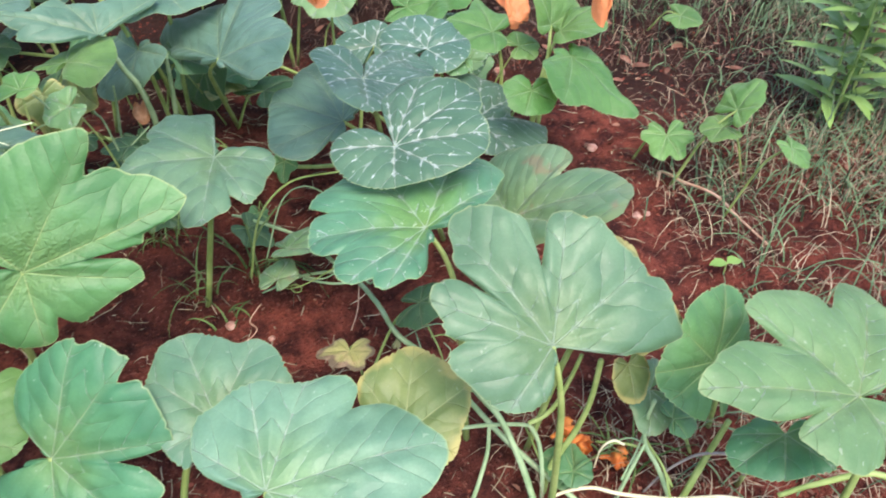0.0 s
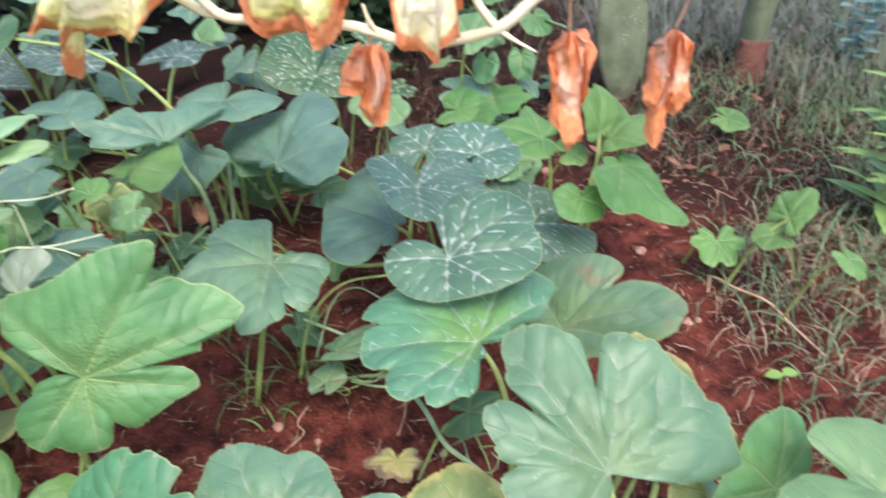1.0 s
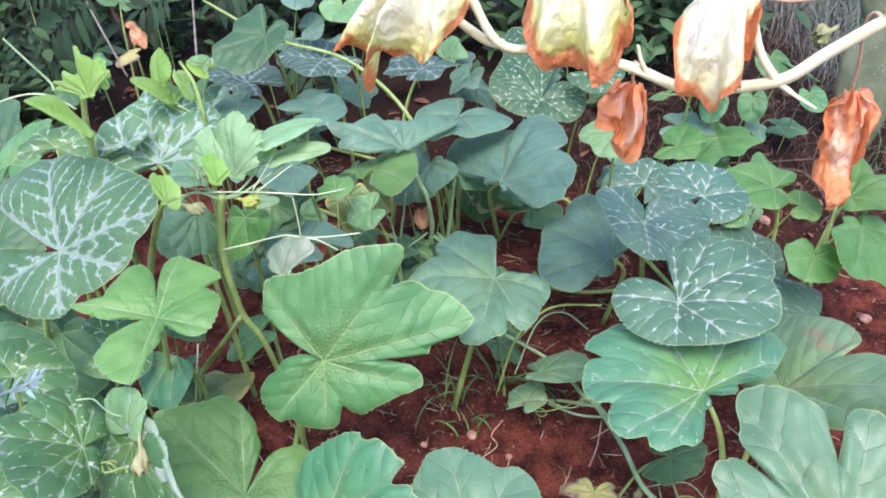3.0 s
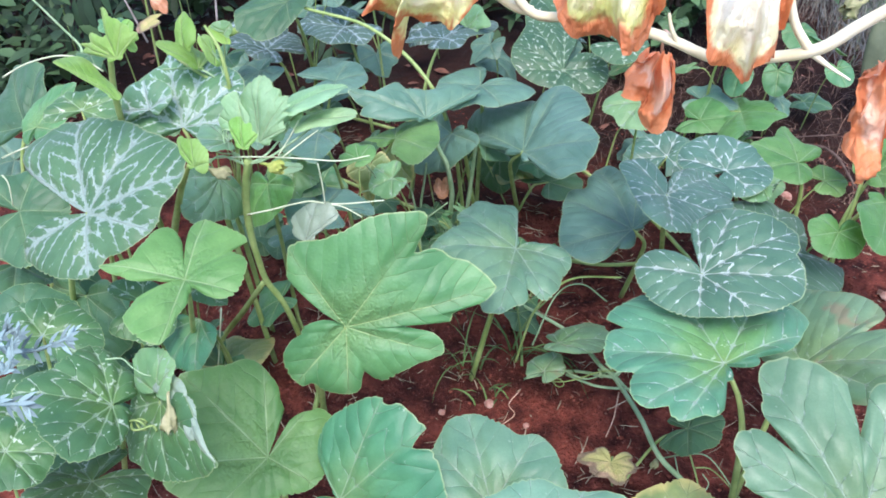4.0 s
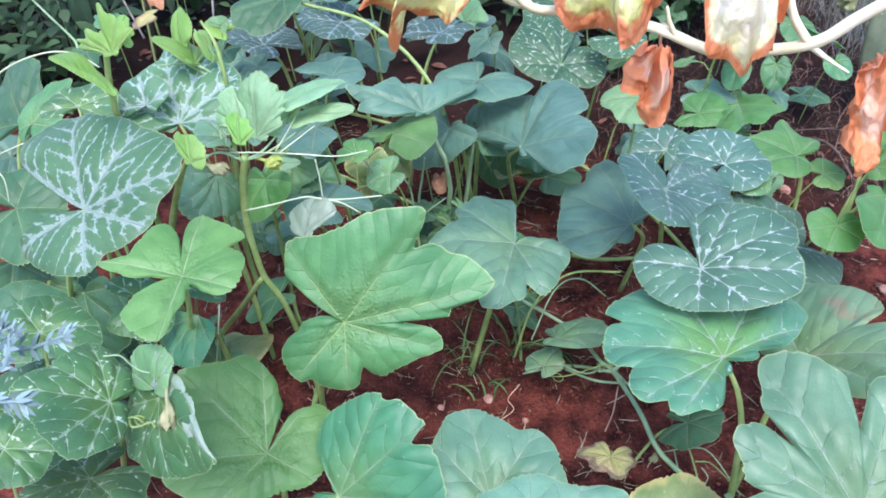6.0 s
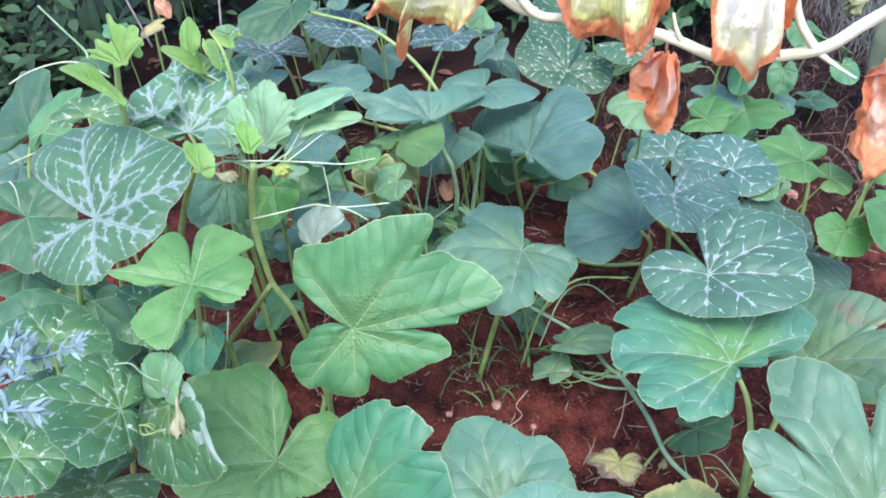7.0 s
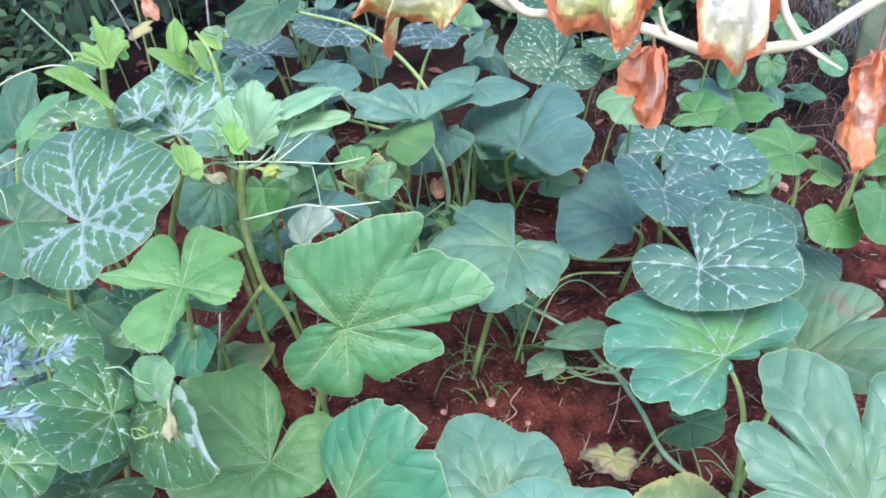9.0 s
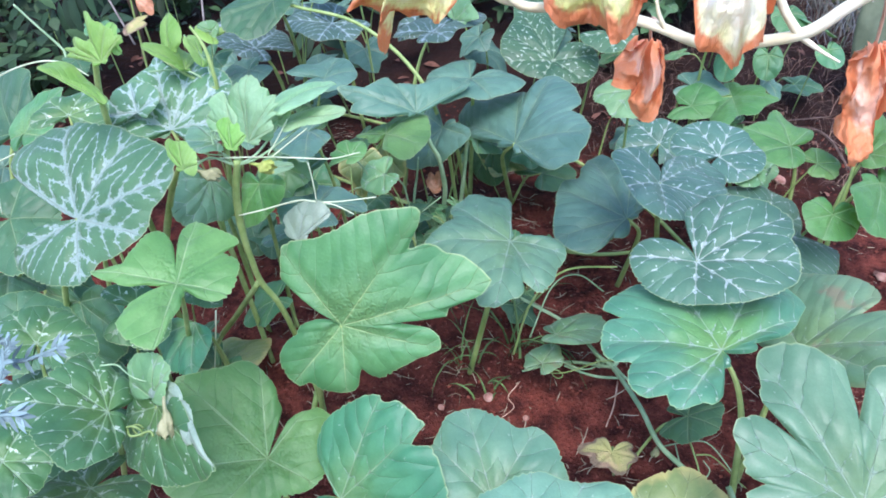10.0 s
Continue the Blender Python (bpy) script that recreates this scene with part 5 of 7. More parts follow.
leaf(patch_far, "deep", (-1.114, 1.637, 0.578), (-102, -23, -5), [(-153, 3.5, 0), (-148, 8.7, 0), (-141, 13.8), (-126, 12.6, 0), (-109, 12.1, 0), (-82, 9.2), (-59, 11.7, 0), (-37, 13.3), (-27, 14.2, 0), (-15, 12.9, 0), (1, 13.6), (19, 11.0, 0), (41, 8.6), (74, 6.2, 0), (118, 5.5, 0), (158, 6.6), (180, 6.0, 0), (181, 2.6, 0)], foot=(-1.61, 3.05), notch=0)
leaf(patch_far, "bluemot", (-1.304, 1.820, 0.375), (-160, 12, -1), [(-165, 11.2), (-106, 15.7), (-55, 13.1), (0, 12.2), (67, 8.5), (118, 9.5)], notch=0.08)
leaf(patch_far, "bluemot", (-1.094, 1.901, 0.434), (-85, -5, -7), [(-168, 12.9), (-118, 13.2), (-72, 13.1), (0, 11.6), (48, 11.2), (98, 10.8)], notch=0.08)
leaf(patch_far, "bluemot", (-0.738, 1.719, 0.499), (39, 11, -5), [(-128, 7.2), (-84, 9.7), (-59, 8.2, 0), (-31, 12.8, 0), (0, 14.3), (24, 14.3), (26, 7.5, 0), (70, 8.9, 0), (98, 13.6, 0), (132, 10.7)], notch=0)
leaf(patch_far, "light", (-0.685, 1.745, 0.522), (-9, 41, 42), [(-41, 5.1), (-30, 8.4, 0), (0, 6.5), (58, 5.9, 0), (99, 5.7)], notch=0, petiole=False)
leaf(patch_far, "dark", (-1.160, 1.912, 0.597), (-5, -19, 15), [(-128, 4.8), (-66, 5.0), (0, 4.9), (69, 4.8), (151, 4.9)], notch=0.05)
leaf(patch_far, "light", (-1.050, 1.963, 0.571), (-98, -22, -9), [(-120, 5.9), (-72, 6.4), (0, 7.0), (64, 8.5), (144, 6.3)], notch=0.05)
leaf(patch_far, "dark", (-1.136, 1.907, 0.520), (13, 16, 28), [(-102, 4.2), (-58, 6.5), (0, 5.2), (81, 5.4), (140, 3.5)], notch=0.05)
leaf(patch_far, "light", (-1.830, 2.000, 0.522), (107, 32, -1), [(-136, 5.5), (-71, 2.3, 0), (0, 6.6), (27, 8.2, 0), (61, 8.9), (137, 2.7, 0)], notch=0)
leaf(patch_far, "light", (-1.815, 2.000, 0.529), (27, -2, 36), [(-50, 1.8, 0), (-29, 4.2, 0), (0, 6.4), (54, 6.3, 0), (83, 5.3)], notch=0, petiole=False)
leaf(patch_far, "dead_brown", (-1.771, 1.950, 0.457), (-11, -22, 62), [(-34, 5.5, 0), (-17, 8.5), (0, 6.9), (41, 2.8, 0), (170, 2.3)], notch=0)
leaf(patch_far, "dead_yellow", (-1.738, 1.900, 0.393), (-108, -16, 3), [(-164, 3.8), (-71, 4.4, 0), (0, 6.8), (62, 4.9, 0)], notch=0, petiole=False)
leaf(patch_far, "light", (-1.242, 1.544, 0.521), (37, 43, 59), [(-155, 3.0), (-75, 1.5, 0), (0, 2.7), (62, 2.8, 0), (110, 3.7)], notch=0)
leaf(patch_far, "deep", (-1.800, 2.100, 0.599), (141, 23, 28), [(-43, 2.3), (0, 5.2), (106, 5.3), (141, 2.7, 0)], notch=0)
leaf(patch_far, "deep", (-2.178, 2.000, 0.556), (53, 46, 28), [(-142, 5.4), (-74, 5.1), (0, 6.0), (69, 6.4), (134, 6.6)], notch=0)
leaf(patch_far, "light", (-1.680, 2.000, 0.589), (10, 17, 59), [(-61, 1.5, 0), (0, 2.2), (76, 1.4, 0), (175, 2.4)], notch=0)
leaf(patch_young, "young", (-0.101, 2.050, 0.223), (42, 24, 15), [(-210, 5.0, 0), (-192, 7.2), (-144, 4.6, 0), (-96, 5.7), (-67, 8.5, 0), (-40, 9.0), (-6, 8.3, 0), (28, 8.6), (61, 6.8, 0), (95, 5.6), (125, 3.6, 0)], notch=0)
leaf(patch_young, "young", (0.002, 2.102, 0.239), (-13, 20, -1), [(-102, 7.9, 0), (-94, 18.0), (-80, 24.4, 0), (-71, 17.0), (-58, 18.0, 0), (-44, 15.6, 0), (-26, 15.1), (-11, 9.5, 0), (80, 7.6, 0), (110, 13.8), (126, 8.0, 0)], notch=0)
leaf(patch_young, "young", (0.111, 1.626, 0.340), (179, 12, -11), [(-144, 3.7, 0), (-136, 5.9, 0), (-116, 9.1), (-97, 8.4, 0), (-83, 11.2, 0), (-73, 12.7), (-47, 8.7, 0), (-18, 9.4, 0), (-9, 10.6), (17, 8.0, 0), (40, 7.9), (51, 9.3, 0), (69, 8.2, 0), (95, 7.5), (120, 5.6, 0), (155, 3.6), (186, 2.0, 0)], notch=0)
leaf(patch_young, "young", (0.235, 1.591, 0.372), (93, 53, 51), [(-90, 9.0), (-62, 13.8), (0, 11.0), (48, 11.0), (104, 5.8)], notch=0.1)
leaf(patch_young, "young", (0.255, 1.584, 0.362), (41, 12, -16), [(-126, 8.1), (-96, 11.4), (0, 11.2), (37, 12.6)], notch=0.1)
leaf(patch_young, "young", (0.171, 1.615, 0.311), (17, 1, 20), [(-128, 4.0), (-57, 4.9), (0, 4.8), (79, 4.5), (144, 4.1)], notch=0.1)
leaf(patch_young, "young", (0.271, 1.497, 0.344), (-51, -27, -18), [(-95, 6.2, 0), (-83, 14.2), (-67, 16.7, 0), (-53, 17.4), (-32, 14.5, 0), (-8, 15.4, 0), (11, 18.8), (22, 15.5, 0), (35, 11.4, 0), (64, 9.6), (99, 9.0, 0), (119, 5.2, 0)], notch=0)
leaf(patch_young, "young", (0.178, 1.377, 0.328), (-68, -38, -15), [(-176, 2.6, 0), (-158, 3.8, 0), (-124, 5.1), (-105, 6.7, 0), (-81, 6.7), (-64, 7.3, 0), (-39, 6.4), (3, 5.4, 0), (61, 6.0), (80, 6.4, 0), (106, 5.2), (131, 4.1, 0), (149, 1.7, 0)], notch=0)

for at, turn, size in (((0.082, 2.200, 0.330), (-85, -55, 5), 6.5), ((0.116, 2.300, 0.415), (-70, -25, 0), 8.0), ((0.176, 2.300, 0.392), (-20, -15, -20), 8.0), ((-0.019, 2.150, 0.334), (-100, -50, 10), 6.5), ((0.234, 2.250, 0.338), (-60, -30, 15), 6.0)):
    leaf(patch_young, "leafy", at, turn, [(-130, size * 0.5), (-75, size * 0.62), (0, size * 1.1), (75, size * 0.62), (130, size * 0.5)], notch=0.03, thick=0.6)

# stems on the ground
stem("vine_stem", patch_near, [(-0.46, 1.33, 0.05), (-0.42, 1.305, 0.06), (-0.283, 1.213, 0.08), (-0.211, 1.116, 0.10), (-0.18, 1.092, 0.10), (-0.121, 1.004, 0.10), (-0.078, 0.923, 0.10), (-0.011, 0.875, 0.08), (0.10, 0.75, 0.04), (0.25, 0.62, 0.0)], [0.0032, 0.0042, 0.0045, 0.0045], stem_pale, "pale green trailing stem")
stem("vine_stem", patch_near, [(-0.18, 1.092, 0.10), (-0.277, 1.133, 0.05), (-0.36, 1.115, 0.02)], [0.0038, 0.003, 0.002], stem_pale)
stem("vine_stem", patch_near, [(-0.18, 1.092, 0.10), (-0.13, 1.17, 0.14), (-0.05, 1.3, 0.12), (0.02, 1.42, 0.06)], [0.0042, 0.0042, 0.0036], stem_pale)
stem("vine_stem", patch_near, [(-0.731, 0.919, 0.05), (-0.70, 0.85, 0.03), (-0.55, 0.7, 0.02), (-0.35, 0.55, 0.0)], [0.0055, 0.0055, 0.005], stalk)
for pts, r, mat in (([(0.020, 0.79, 0.19), (0.048, 0.750, 0.163), (0.083, 0.730, 0.128), (0.105, 0.710, 0.091), (0.123, 0.685, 0.054), (0.142, 0.660, 0.000), (0.155, 0.63, -0.03)], 0.0050, stem_pale),
                    ([(0.198, 0.740, 0.252), (0.186, 0.735, 0.207), (0.170, 0.730, 0.155), (0.151, 0.725, 0.130), (0.130, 0.720, 0.120)], 0.0036, stalk),
                    ([(0.221, 0.720, 0.263), (0.217, 0.720, 0.174), (0.203, 0.715, 0.113), (0.185, 0.710, 0.069), (0.169, 0.700, 0.039), (0.160, 0.69, -0.02)], 0.0048, stalk),
                    ([(-0.03, 0.75, 0.06), (0.027, 0.740, 0.082), (0.075, 0.735, 0.097), (0.122, 0.725, 0.111), (0.135, 0.720, 0.109), (0.150, 0.715, 0.070), (0.155, 0.690, 0.031), (0.157, 0.68, -0.02)], 0.0034, stem_pale),
                    ([(0.072, 0.735, 0.093), (0.070, 0.720, 0.048), (0.059, 0.690, 0.024), (0.043, 0.670, -0.03)], 0.0034, stem_pale),
                    ([(0.312, 0.720, 0.176), (0.306, 0.715, 0.133), (0.311, 0.710, 0.084), (0.334, 0.690, 0.046), (0.361, 0.670, -0.02)], 0.0036, stem_pale), ([(0.311, 0.710, 0.084), (0.293, 0.690, 0.054), (0.264, 0.660, -0.02)], 0.0032, stem_pale),
                    ([(0.420, 0.700, 0.153), (0.409, 0.695, 0.105), (0.398, 0.690, 0.054), (0.373, 0.670, -0.02)], 0.0052, stalk), ([(0.482, 0.616, 0.09), (0.534, 0.622, 0.11), (0.622, 0.622, 0.13), (0.70, 0.60, 0.03)], 0.0045, stalk),
                    ([(0.167, 0.660, 0.016), (0.197, 0.665, 0.027), (0.231, 0.665, 0.033), (0.266, 0.660, 0.027), (0.311, 0.660, 0.016), (0.364, 0.660, 0.010), (0.436, 0.665, 0.008), (0.50, 0.67, -0.02)], 0.0032, stem_cream),
                    ([(0.32, 0.69, -0.02), (0.341, 0.690, 0.031), (0.365, 0.690, 0.064), (0.391, 0.690, 0.085), (0.435, 0.690, 0.082), (0.47, 0.69, 0.03)], 0.0022, twig_grey), ([(0.240, 0.710, 0.02), (0.245, 0.710, 0.070), (0.261, 0.710, 0.091), (0.279, 0.710, 0.081)], 0.0018, stem_cream)):
    stem("vine_stem", patch_near, pts, [r * 0.85, r, r * 1.1], mat)
stem("vine_stem", patch_dark, [(-1.2, 1.75, 0.06), (-0.8, 1.62, 0.06), (-0.55, 1.55, 0.06), (-0.3, 1.52, 0.05), (-0.1, 1.6, 0.05)], [0.005, 0.0055, 0.0045], stalk)
stem("vine_stem", patch_spot, [(-0.5, 2.0, 0.09), (-0.2, 1.75, 0.08), (0.0, 1.5, 0.05), (0.1, 1.35, 0.04)], [0.005, 0.005, 0.0045], stalk)
stem("vine_stem", patch_far, [(-1.6, 2.1, 0.1), (-1.1, 2.0, 0.1), (-0.7, 1.9, 0.1)], [0.005, 0.005, 0.0045], stalk)
# a long arching stalk at the back
stem("vine_stem", patch_far, [(-0.65, 1.62, 0.06), (-0.66, 1.56, 0.30), (-0.72, 1.55, 0.46), (-0.88, 1.60, 0.55), (-1.1, 1.65, 0.57), (-1.35, 1.75, 0.62)], [0.005, 0.0048, 0.0042, 0.0035], stalk, "arching pale green stalk")

# low undergrowth of small leaves between the stalks
def undergrowth(plant, n, x0, x1, y0, y1, z0, z1, kinds, seed, size=(5, 9)):
    r = random.Random(seed)
    for _ in range(n):
        x, y = r.uniform(x0, x1), r.uniform(y0, y1)
        s = r.uniform(*size)
        p, q = r.uniform(0.80, 1.0), r.uniform(0.80, 1.0)
        lob = [(-132, s * 0.72), (-98, s * 0.70 * p, 0), (-64, s * 0.98 * p), (-34, s * 0.80, 0), (0, s * r.uniform(1.05, 1.3)), (34, s * 0.80, 0), (64, s * 0.98 * q), (98, s * 0.70 * q, 0), (132, s * 0.72)]
        z = height(x, y) + r.uniform(z0, z1)
        leaf(plant, r.choice(kinds), (x, y, z), (r.uniform(180, 360), r.uniform(-40, 5), r.uniform(-20, 20)), lob, notch=0.0, wave=r.uniform(0.6, 1.1), fine=4, rings=9, thick=0.7)


leaf(patch_near, "leafy", (0.205, 0.700, 0.030), (160, 12, -10), [(-125, 3.2), (-70, 4.4), (0, 5.2), (70, 4.2), (125, 3.0)], notch=0.1, petiole=False)
leaf(patch_near, "yellow", (0.268, 0.742, 0.230), (-60, -62, 10), [(-120, 2.4), (-60, 3.4), (0, 6.5), (60, 3.6), (120, 2.6)], notch=0.05, petiole=False)
leaf(patch_near, "leafy", (0.340, 0.705, 0.150), (20, -18, 20), [(-120, 2.6), (-65, 3.4), (0, 4.4), (65, 3.6), (120, 2.6)], notch=0.05, petiole=False)
leaf(patch_dark, "yellow", (-0.759, 1.300, 0.362), (-85, -62, 0), [(-130, 4.2), (-95, 4.6, 0), (-62, 5.8), (-30, 5.2, 0), (0, 8.0), (30, 5.0, 0), (62, 5.4), (130, 3.8)], notch=0, wave=0.9, petiole=False)
leaf(patch_dark, "yellow", (-0.730, 1.375, 0.335), (-105, -58, 14), [(-128, 4.6), (-92, 5.0, 0), (-60, 6.6), (-28, 6.0, 0), (0, 8.6), (32, 5.8, 0), (64, 6.6), (128, 4.4)], notch=0, wave=0.9, petiole=False)
leaf(patch_dark, "dead_brown", (-0.668, 1.500, 0.225), (-70, -40, 25), [(-120, 1.8), (-60, 2.6), (0, 4.4), (60, 2.4), (120, 1.8)], notch=0.1, petiole=False)
leaf(patch_dark, "leafy", (-0.670, 1.460, 0.157), (-30, -15, 5), [(-125, 3.0), (-94, 2.2, 0), (-62, 4.2), (-34, 2.8, 0), (0, 5.6), (34, 2.8, 0), (62, 4.4), (94, 2.4, 0), (125, 3.2)], notch=0, wave=0.9)
leaf(patch_dark, "deep", (-0.700, 1.430, 0.140), (-140, -20, 5), [(-125, 3.0), (-94, 2.2, 0), (-62, 4.2), (-34, 2.8, 0), (0, 5.2), (34, 2.8, 0), (62, 4.4), (94, 2.4, 0), (125, 3.2)], notch=0, wave=0.9)
leaf(patch_mot, "mottled2", (-0.930, 0.480, 0.345), (60, 4, 8), [(-140, 9.0), (-95, 9.6), (-45, 10.4), (0, 10.0), (48, 10.6), (100, 9.8), (142, 9.0)], notch=0.05)
leaf(patch_mot, "light", (-0.827, 1.100, 0.445), (-80, -58, -8), [(-128, 3.6), (-62, 5.4), (-28, 5.0, 0), (0, 7.6), (30, 4.8, 0), (64, 5.4), (128, 3.8)], notch=0, wave=0.9, petiole=False)
leaf(patch_mot, "sprout", (-0.800, 1.000, 0.498), (12, 10, 20), [(-70, 1.6, 0), (-30, 3.0, 0), (0, 4.8), (30, 2.8, 0), (70, 1.5, 0)], notch=0, petiole=False)
for pts, r in (([(-0.664, 1.420, 0.415), (-0.651, 1.430, 0.351), (-0.637, 1.440, 0.312), (-0.634, 1.460, 0.257), (-0.637, 1.480, 0.199), (-0.651, 1.500, 0.112), (-0.665, 1.51, 0.03)], 0.0058),
               ([(-0.585, 1.500, 0.345), (-0.595, 1.520, 0.292), (-0.608, 1.540, 0.210), (-0.62, 1.55, 0.12), (-0.63, 1.56, 0.03)], 0.0052), ([(-0.677, 1.420, 0.316), (-0.688, 1.430, 0.258), (-0.702, 1.440, 0.187), (-0.715, 1.45, 0.04)], 0.0028),
               ([(-0.737, 1.360, 0.338), (-0.718, 1.360, 0.320), (-0.706, 1.370, 0.280), (-0.694, 1.370, 0.257), (-0.685, 1.38, 0.15), (-0.68, 1.39, 0.03)], 0.0022), ([(-0.742, 1.240, 0.393), (-0.732, 1.250, 0.369), (-0.729, 1.260, 0.337), (-0.742, 1.270, 0.306)], 0.0018),
               ([(-0.788, 1.250, 0.295), (-0.766, 1.250, 0.316), (-0.740, 1.260, 0.322), (-0.725, 1.270, 0.309)], 0.0016), ([(-0.677, 1.400, 0.176), (-0.652, 1.410, 0.198), (-0.627, 1.420, 0.220)], 0.0016)):
    stem("vine_stem", patch_dark, pts, [r * 0.85, r, r * 1.1], stem_pale, "", 7)
undergrowth(patch_dark, 20, -1.15, -0.45, 1.30, 1.95, 0.05, 0.26, ("deep", "leafy", "deep", "yellow", "deep"), 31, (4, 9))
undergrowth(patch_dark, 22, -0.85, -0.25, 1.25, 1.55, 0.03, 0.15, ("leafy", "deep", "light", "deep"), 36, (3, 7))
undergrowth(patch_far, 22, -1.7, -0.5, 1.95, 2.6, 0.08, 0.32, ("dark", "bluemot", "dark"), 32, (7, 12))
undergrowth(patch_spot, 9, -0.45, 0.20, 2.35, 2.75, 0.05, 0.28, ("deep", "light", "deep"), 38, (4, 8))
undergrowth(patch_spot, 14, -0.45, 0.15, 1.75, 2.35, 0.04, 0.20, ("dark", "spotg", "light"), 33)
undergrowth(patch_mot, 26, -1.75, -0.75, 1.0, 1.75, 0.10, 0.42, ("deep", "leafy", "plain"), 34)
undergrowth(patch_mot, 12, -1.35, -0.85, 0.55, 0.95, 0.06, 0.28, ("deep", "leafy", "mottled2"), 35)

# upright young shoots
stem("shoot", patch_mot, [(-0.715, 0.910, 0.00), (-0.712, 0.900, 0.048), (-0.723, 0.885, 0.198), (-0.740, 0.870, 0.305), (-0.762, 0.860, 0.362), (-0.764, 0.850, 0.415), (-0.764, 0.842, 0.465), (-0.758, 0.835, 0.517), (-0.745, 0.826, 0.571), (-0.730, 0.820, 0.619)], [0.005, 0.0052, 0.0052, 0.0055, 0.0062, 0.0056], stalk, "thick upright green shoot")
stem("shoot", patch_mot, [(-1.06, 1.0, 0.15), (-1.0, 0.9, 0.45), (-0.95, 0.83, 0.66), (-0.91, 0.80, 0.77)], [0.006, 0.0055, 0.004], stalk, "upright green shoot")
stem("shoot", patch_mot, [(-0.98, 1.12, 0.3), (-0.91, 1.06, 0.56), (-0.910, 1.060, 0.609), (-0.911, 1.060, 0.633), (-0.926, 1.070, 0.681), (-0.953, 1.080, 0.712)], [0.005, 0.004, 0.0035, 0.0025], stalk, "thin upright green shoot")
stem("shoot", patch_mot, [(-0.910, 1.060, 0.609), (-0.965, 1.070, 0.622), (-1.019, 1.080, 0.642), (-1.057, 1.090, 0.659)], [0.0035, 0.003, 0.002], stalk)
stem("shoot", patch_mot, [(-1.00, 0.97, 0.02), (-0.947, 0.940, 0.117), (-0.854, 0.900, 0.241), (-0.768, 0.862, 0.358)], [0.005, 0.0055, 0.005], stalk)
stem("shoot", patch_mot, [(-1.05, 0.97, 0.05), (-1.016, 0.920, 0.289), (-0.972, 0.900, 0.375), (-0.937, 0.880, 0.442), (-0.896, 0.860, 0.516), (-0.874, 0.850, 0.548), (-0.856, 0.845, 0.577)], [0.006, 0.006, 0.006, 0.005, 0.0035], stalk)
for pts, r in (([(-0.805, 0.800, 0.610), (-0.787, 0.800, 0.619), (-0.756, 0.810, 0.624), (-0.694, 0.830, 0.624), (-0.650, 0.850, 0.618), (-0.606, 0.870, 0.612), (-0.567, 0.890, 0.617)], 0.0016),
               ([(-0.755, 0.830, 0.514), (-0.715, 0.840, 0.525), (-0.680, 0.850, 0.536), (-0.658, 0.860, 0.539), (-0.638, 0.870, 0.533), (-0.609, 0.880, 0.532), (-0.553, 0.900, 0.537)], 0.0018),
               ([(-0.638, 0.870, 0.533), (-0.609, 0.870, 0.532), (-0.578, 0.870, 0.520)], 0.0014), ([(-0.638, 0.860, 0.607), (-0.636, 0.862, 0.575), (-0.636, 0.865, 0.537)], 0.0015),
               ([(-1.100, 0.780, 0.716), (-1.066, 0.780, 0.734), (-1.024, 0.780, 0.751), (-0.985, 0.785, 0.760), (-0.952, 0.790, 0.757), (-0.925, 0.795, 0.740)], 0.0018),
               ([(-1.086, 0.720, 0.615), (-1.059, 0.720, 0.628), (-1.022, 0.715, 0.646)], 0.0018), ([(-1.074, 0.700, 0.599), (-1.068, 0.700, 0.584), (-1.076, 0.700, 0.545)], 0.0016),
               ([(-0.819, 0.800, 0.334), (-0.827, 0.790, 0.277), (-0.836, 0.780, 0.218)], 0.0018),
               ([(-0.684, 0.830, 0.628), (-0.673, 0.850, 0.650), (-0.667, 0.870, 0.668)], 0.0014), ([(-0.677, 0.830, 0.627), (-0.656, 0.850, 0.643), (-0.637, 0.870, 0.657)], 0.0014)):
    stem("tendril", patch_mot, pts, [r * 0.8, r * 0.6], tendril_pale, "", 6)
stem("tendril", patch_mot, [(-0.925, 0.766, 0.778), (-0.929, 0.768, 0.789), (-0.947, 0.760, 0.818), (-0.966, 0.750, 0.851)], [0.0016, 0.0014], stem_pale)
tendril(patch_mot, (-0.66, 0.45, 0.46), (-0.70, 0.45, 0.455), 0.012, 0.0016)
tendril(patch_mot, (-0.76, 0.50, 0.50), (-0.68, 0.50, 0.49), 0.0, 0.0012, -0.006, stem_pale)
tendril(patch_near, (-0.03, 0.86, 0.10), (0.06, 0.80, 0.09), 0.02, 0.0014)
tendril(patch_near, (-0.02, 0.90, 0.12), (0.07, 0.90, 0.06), 0.0, 0.0014, -0.02)
tendril(patch_near, (-0.18, 1.10, 0.11), (-0.30, 1.08, 0.06), 0.015, 0.0014)


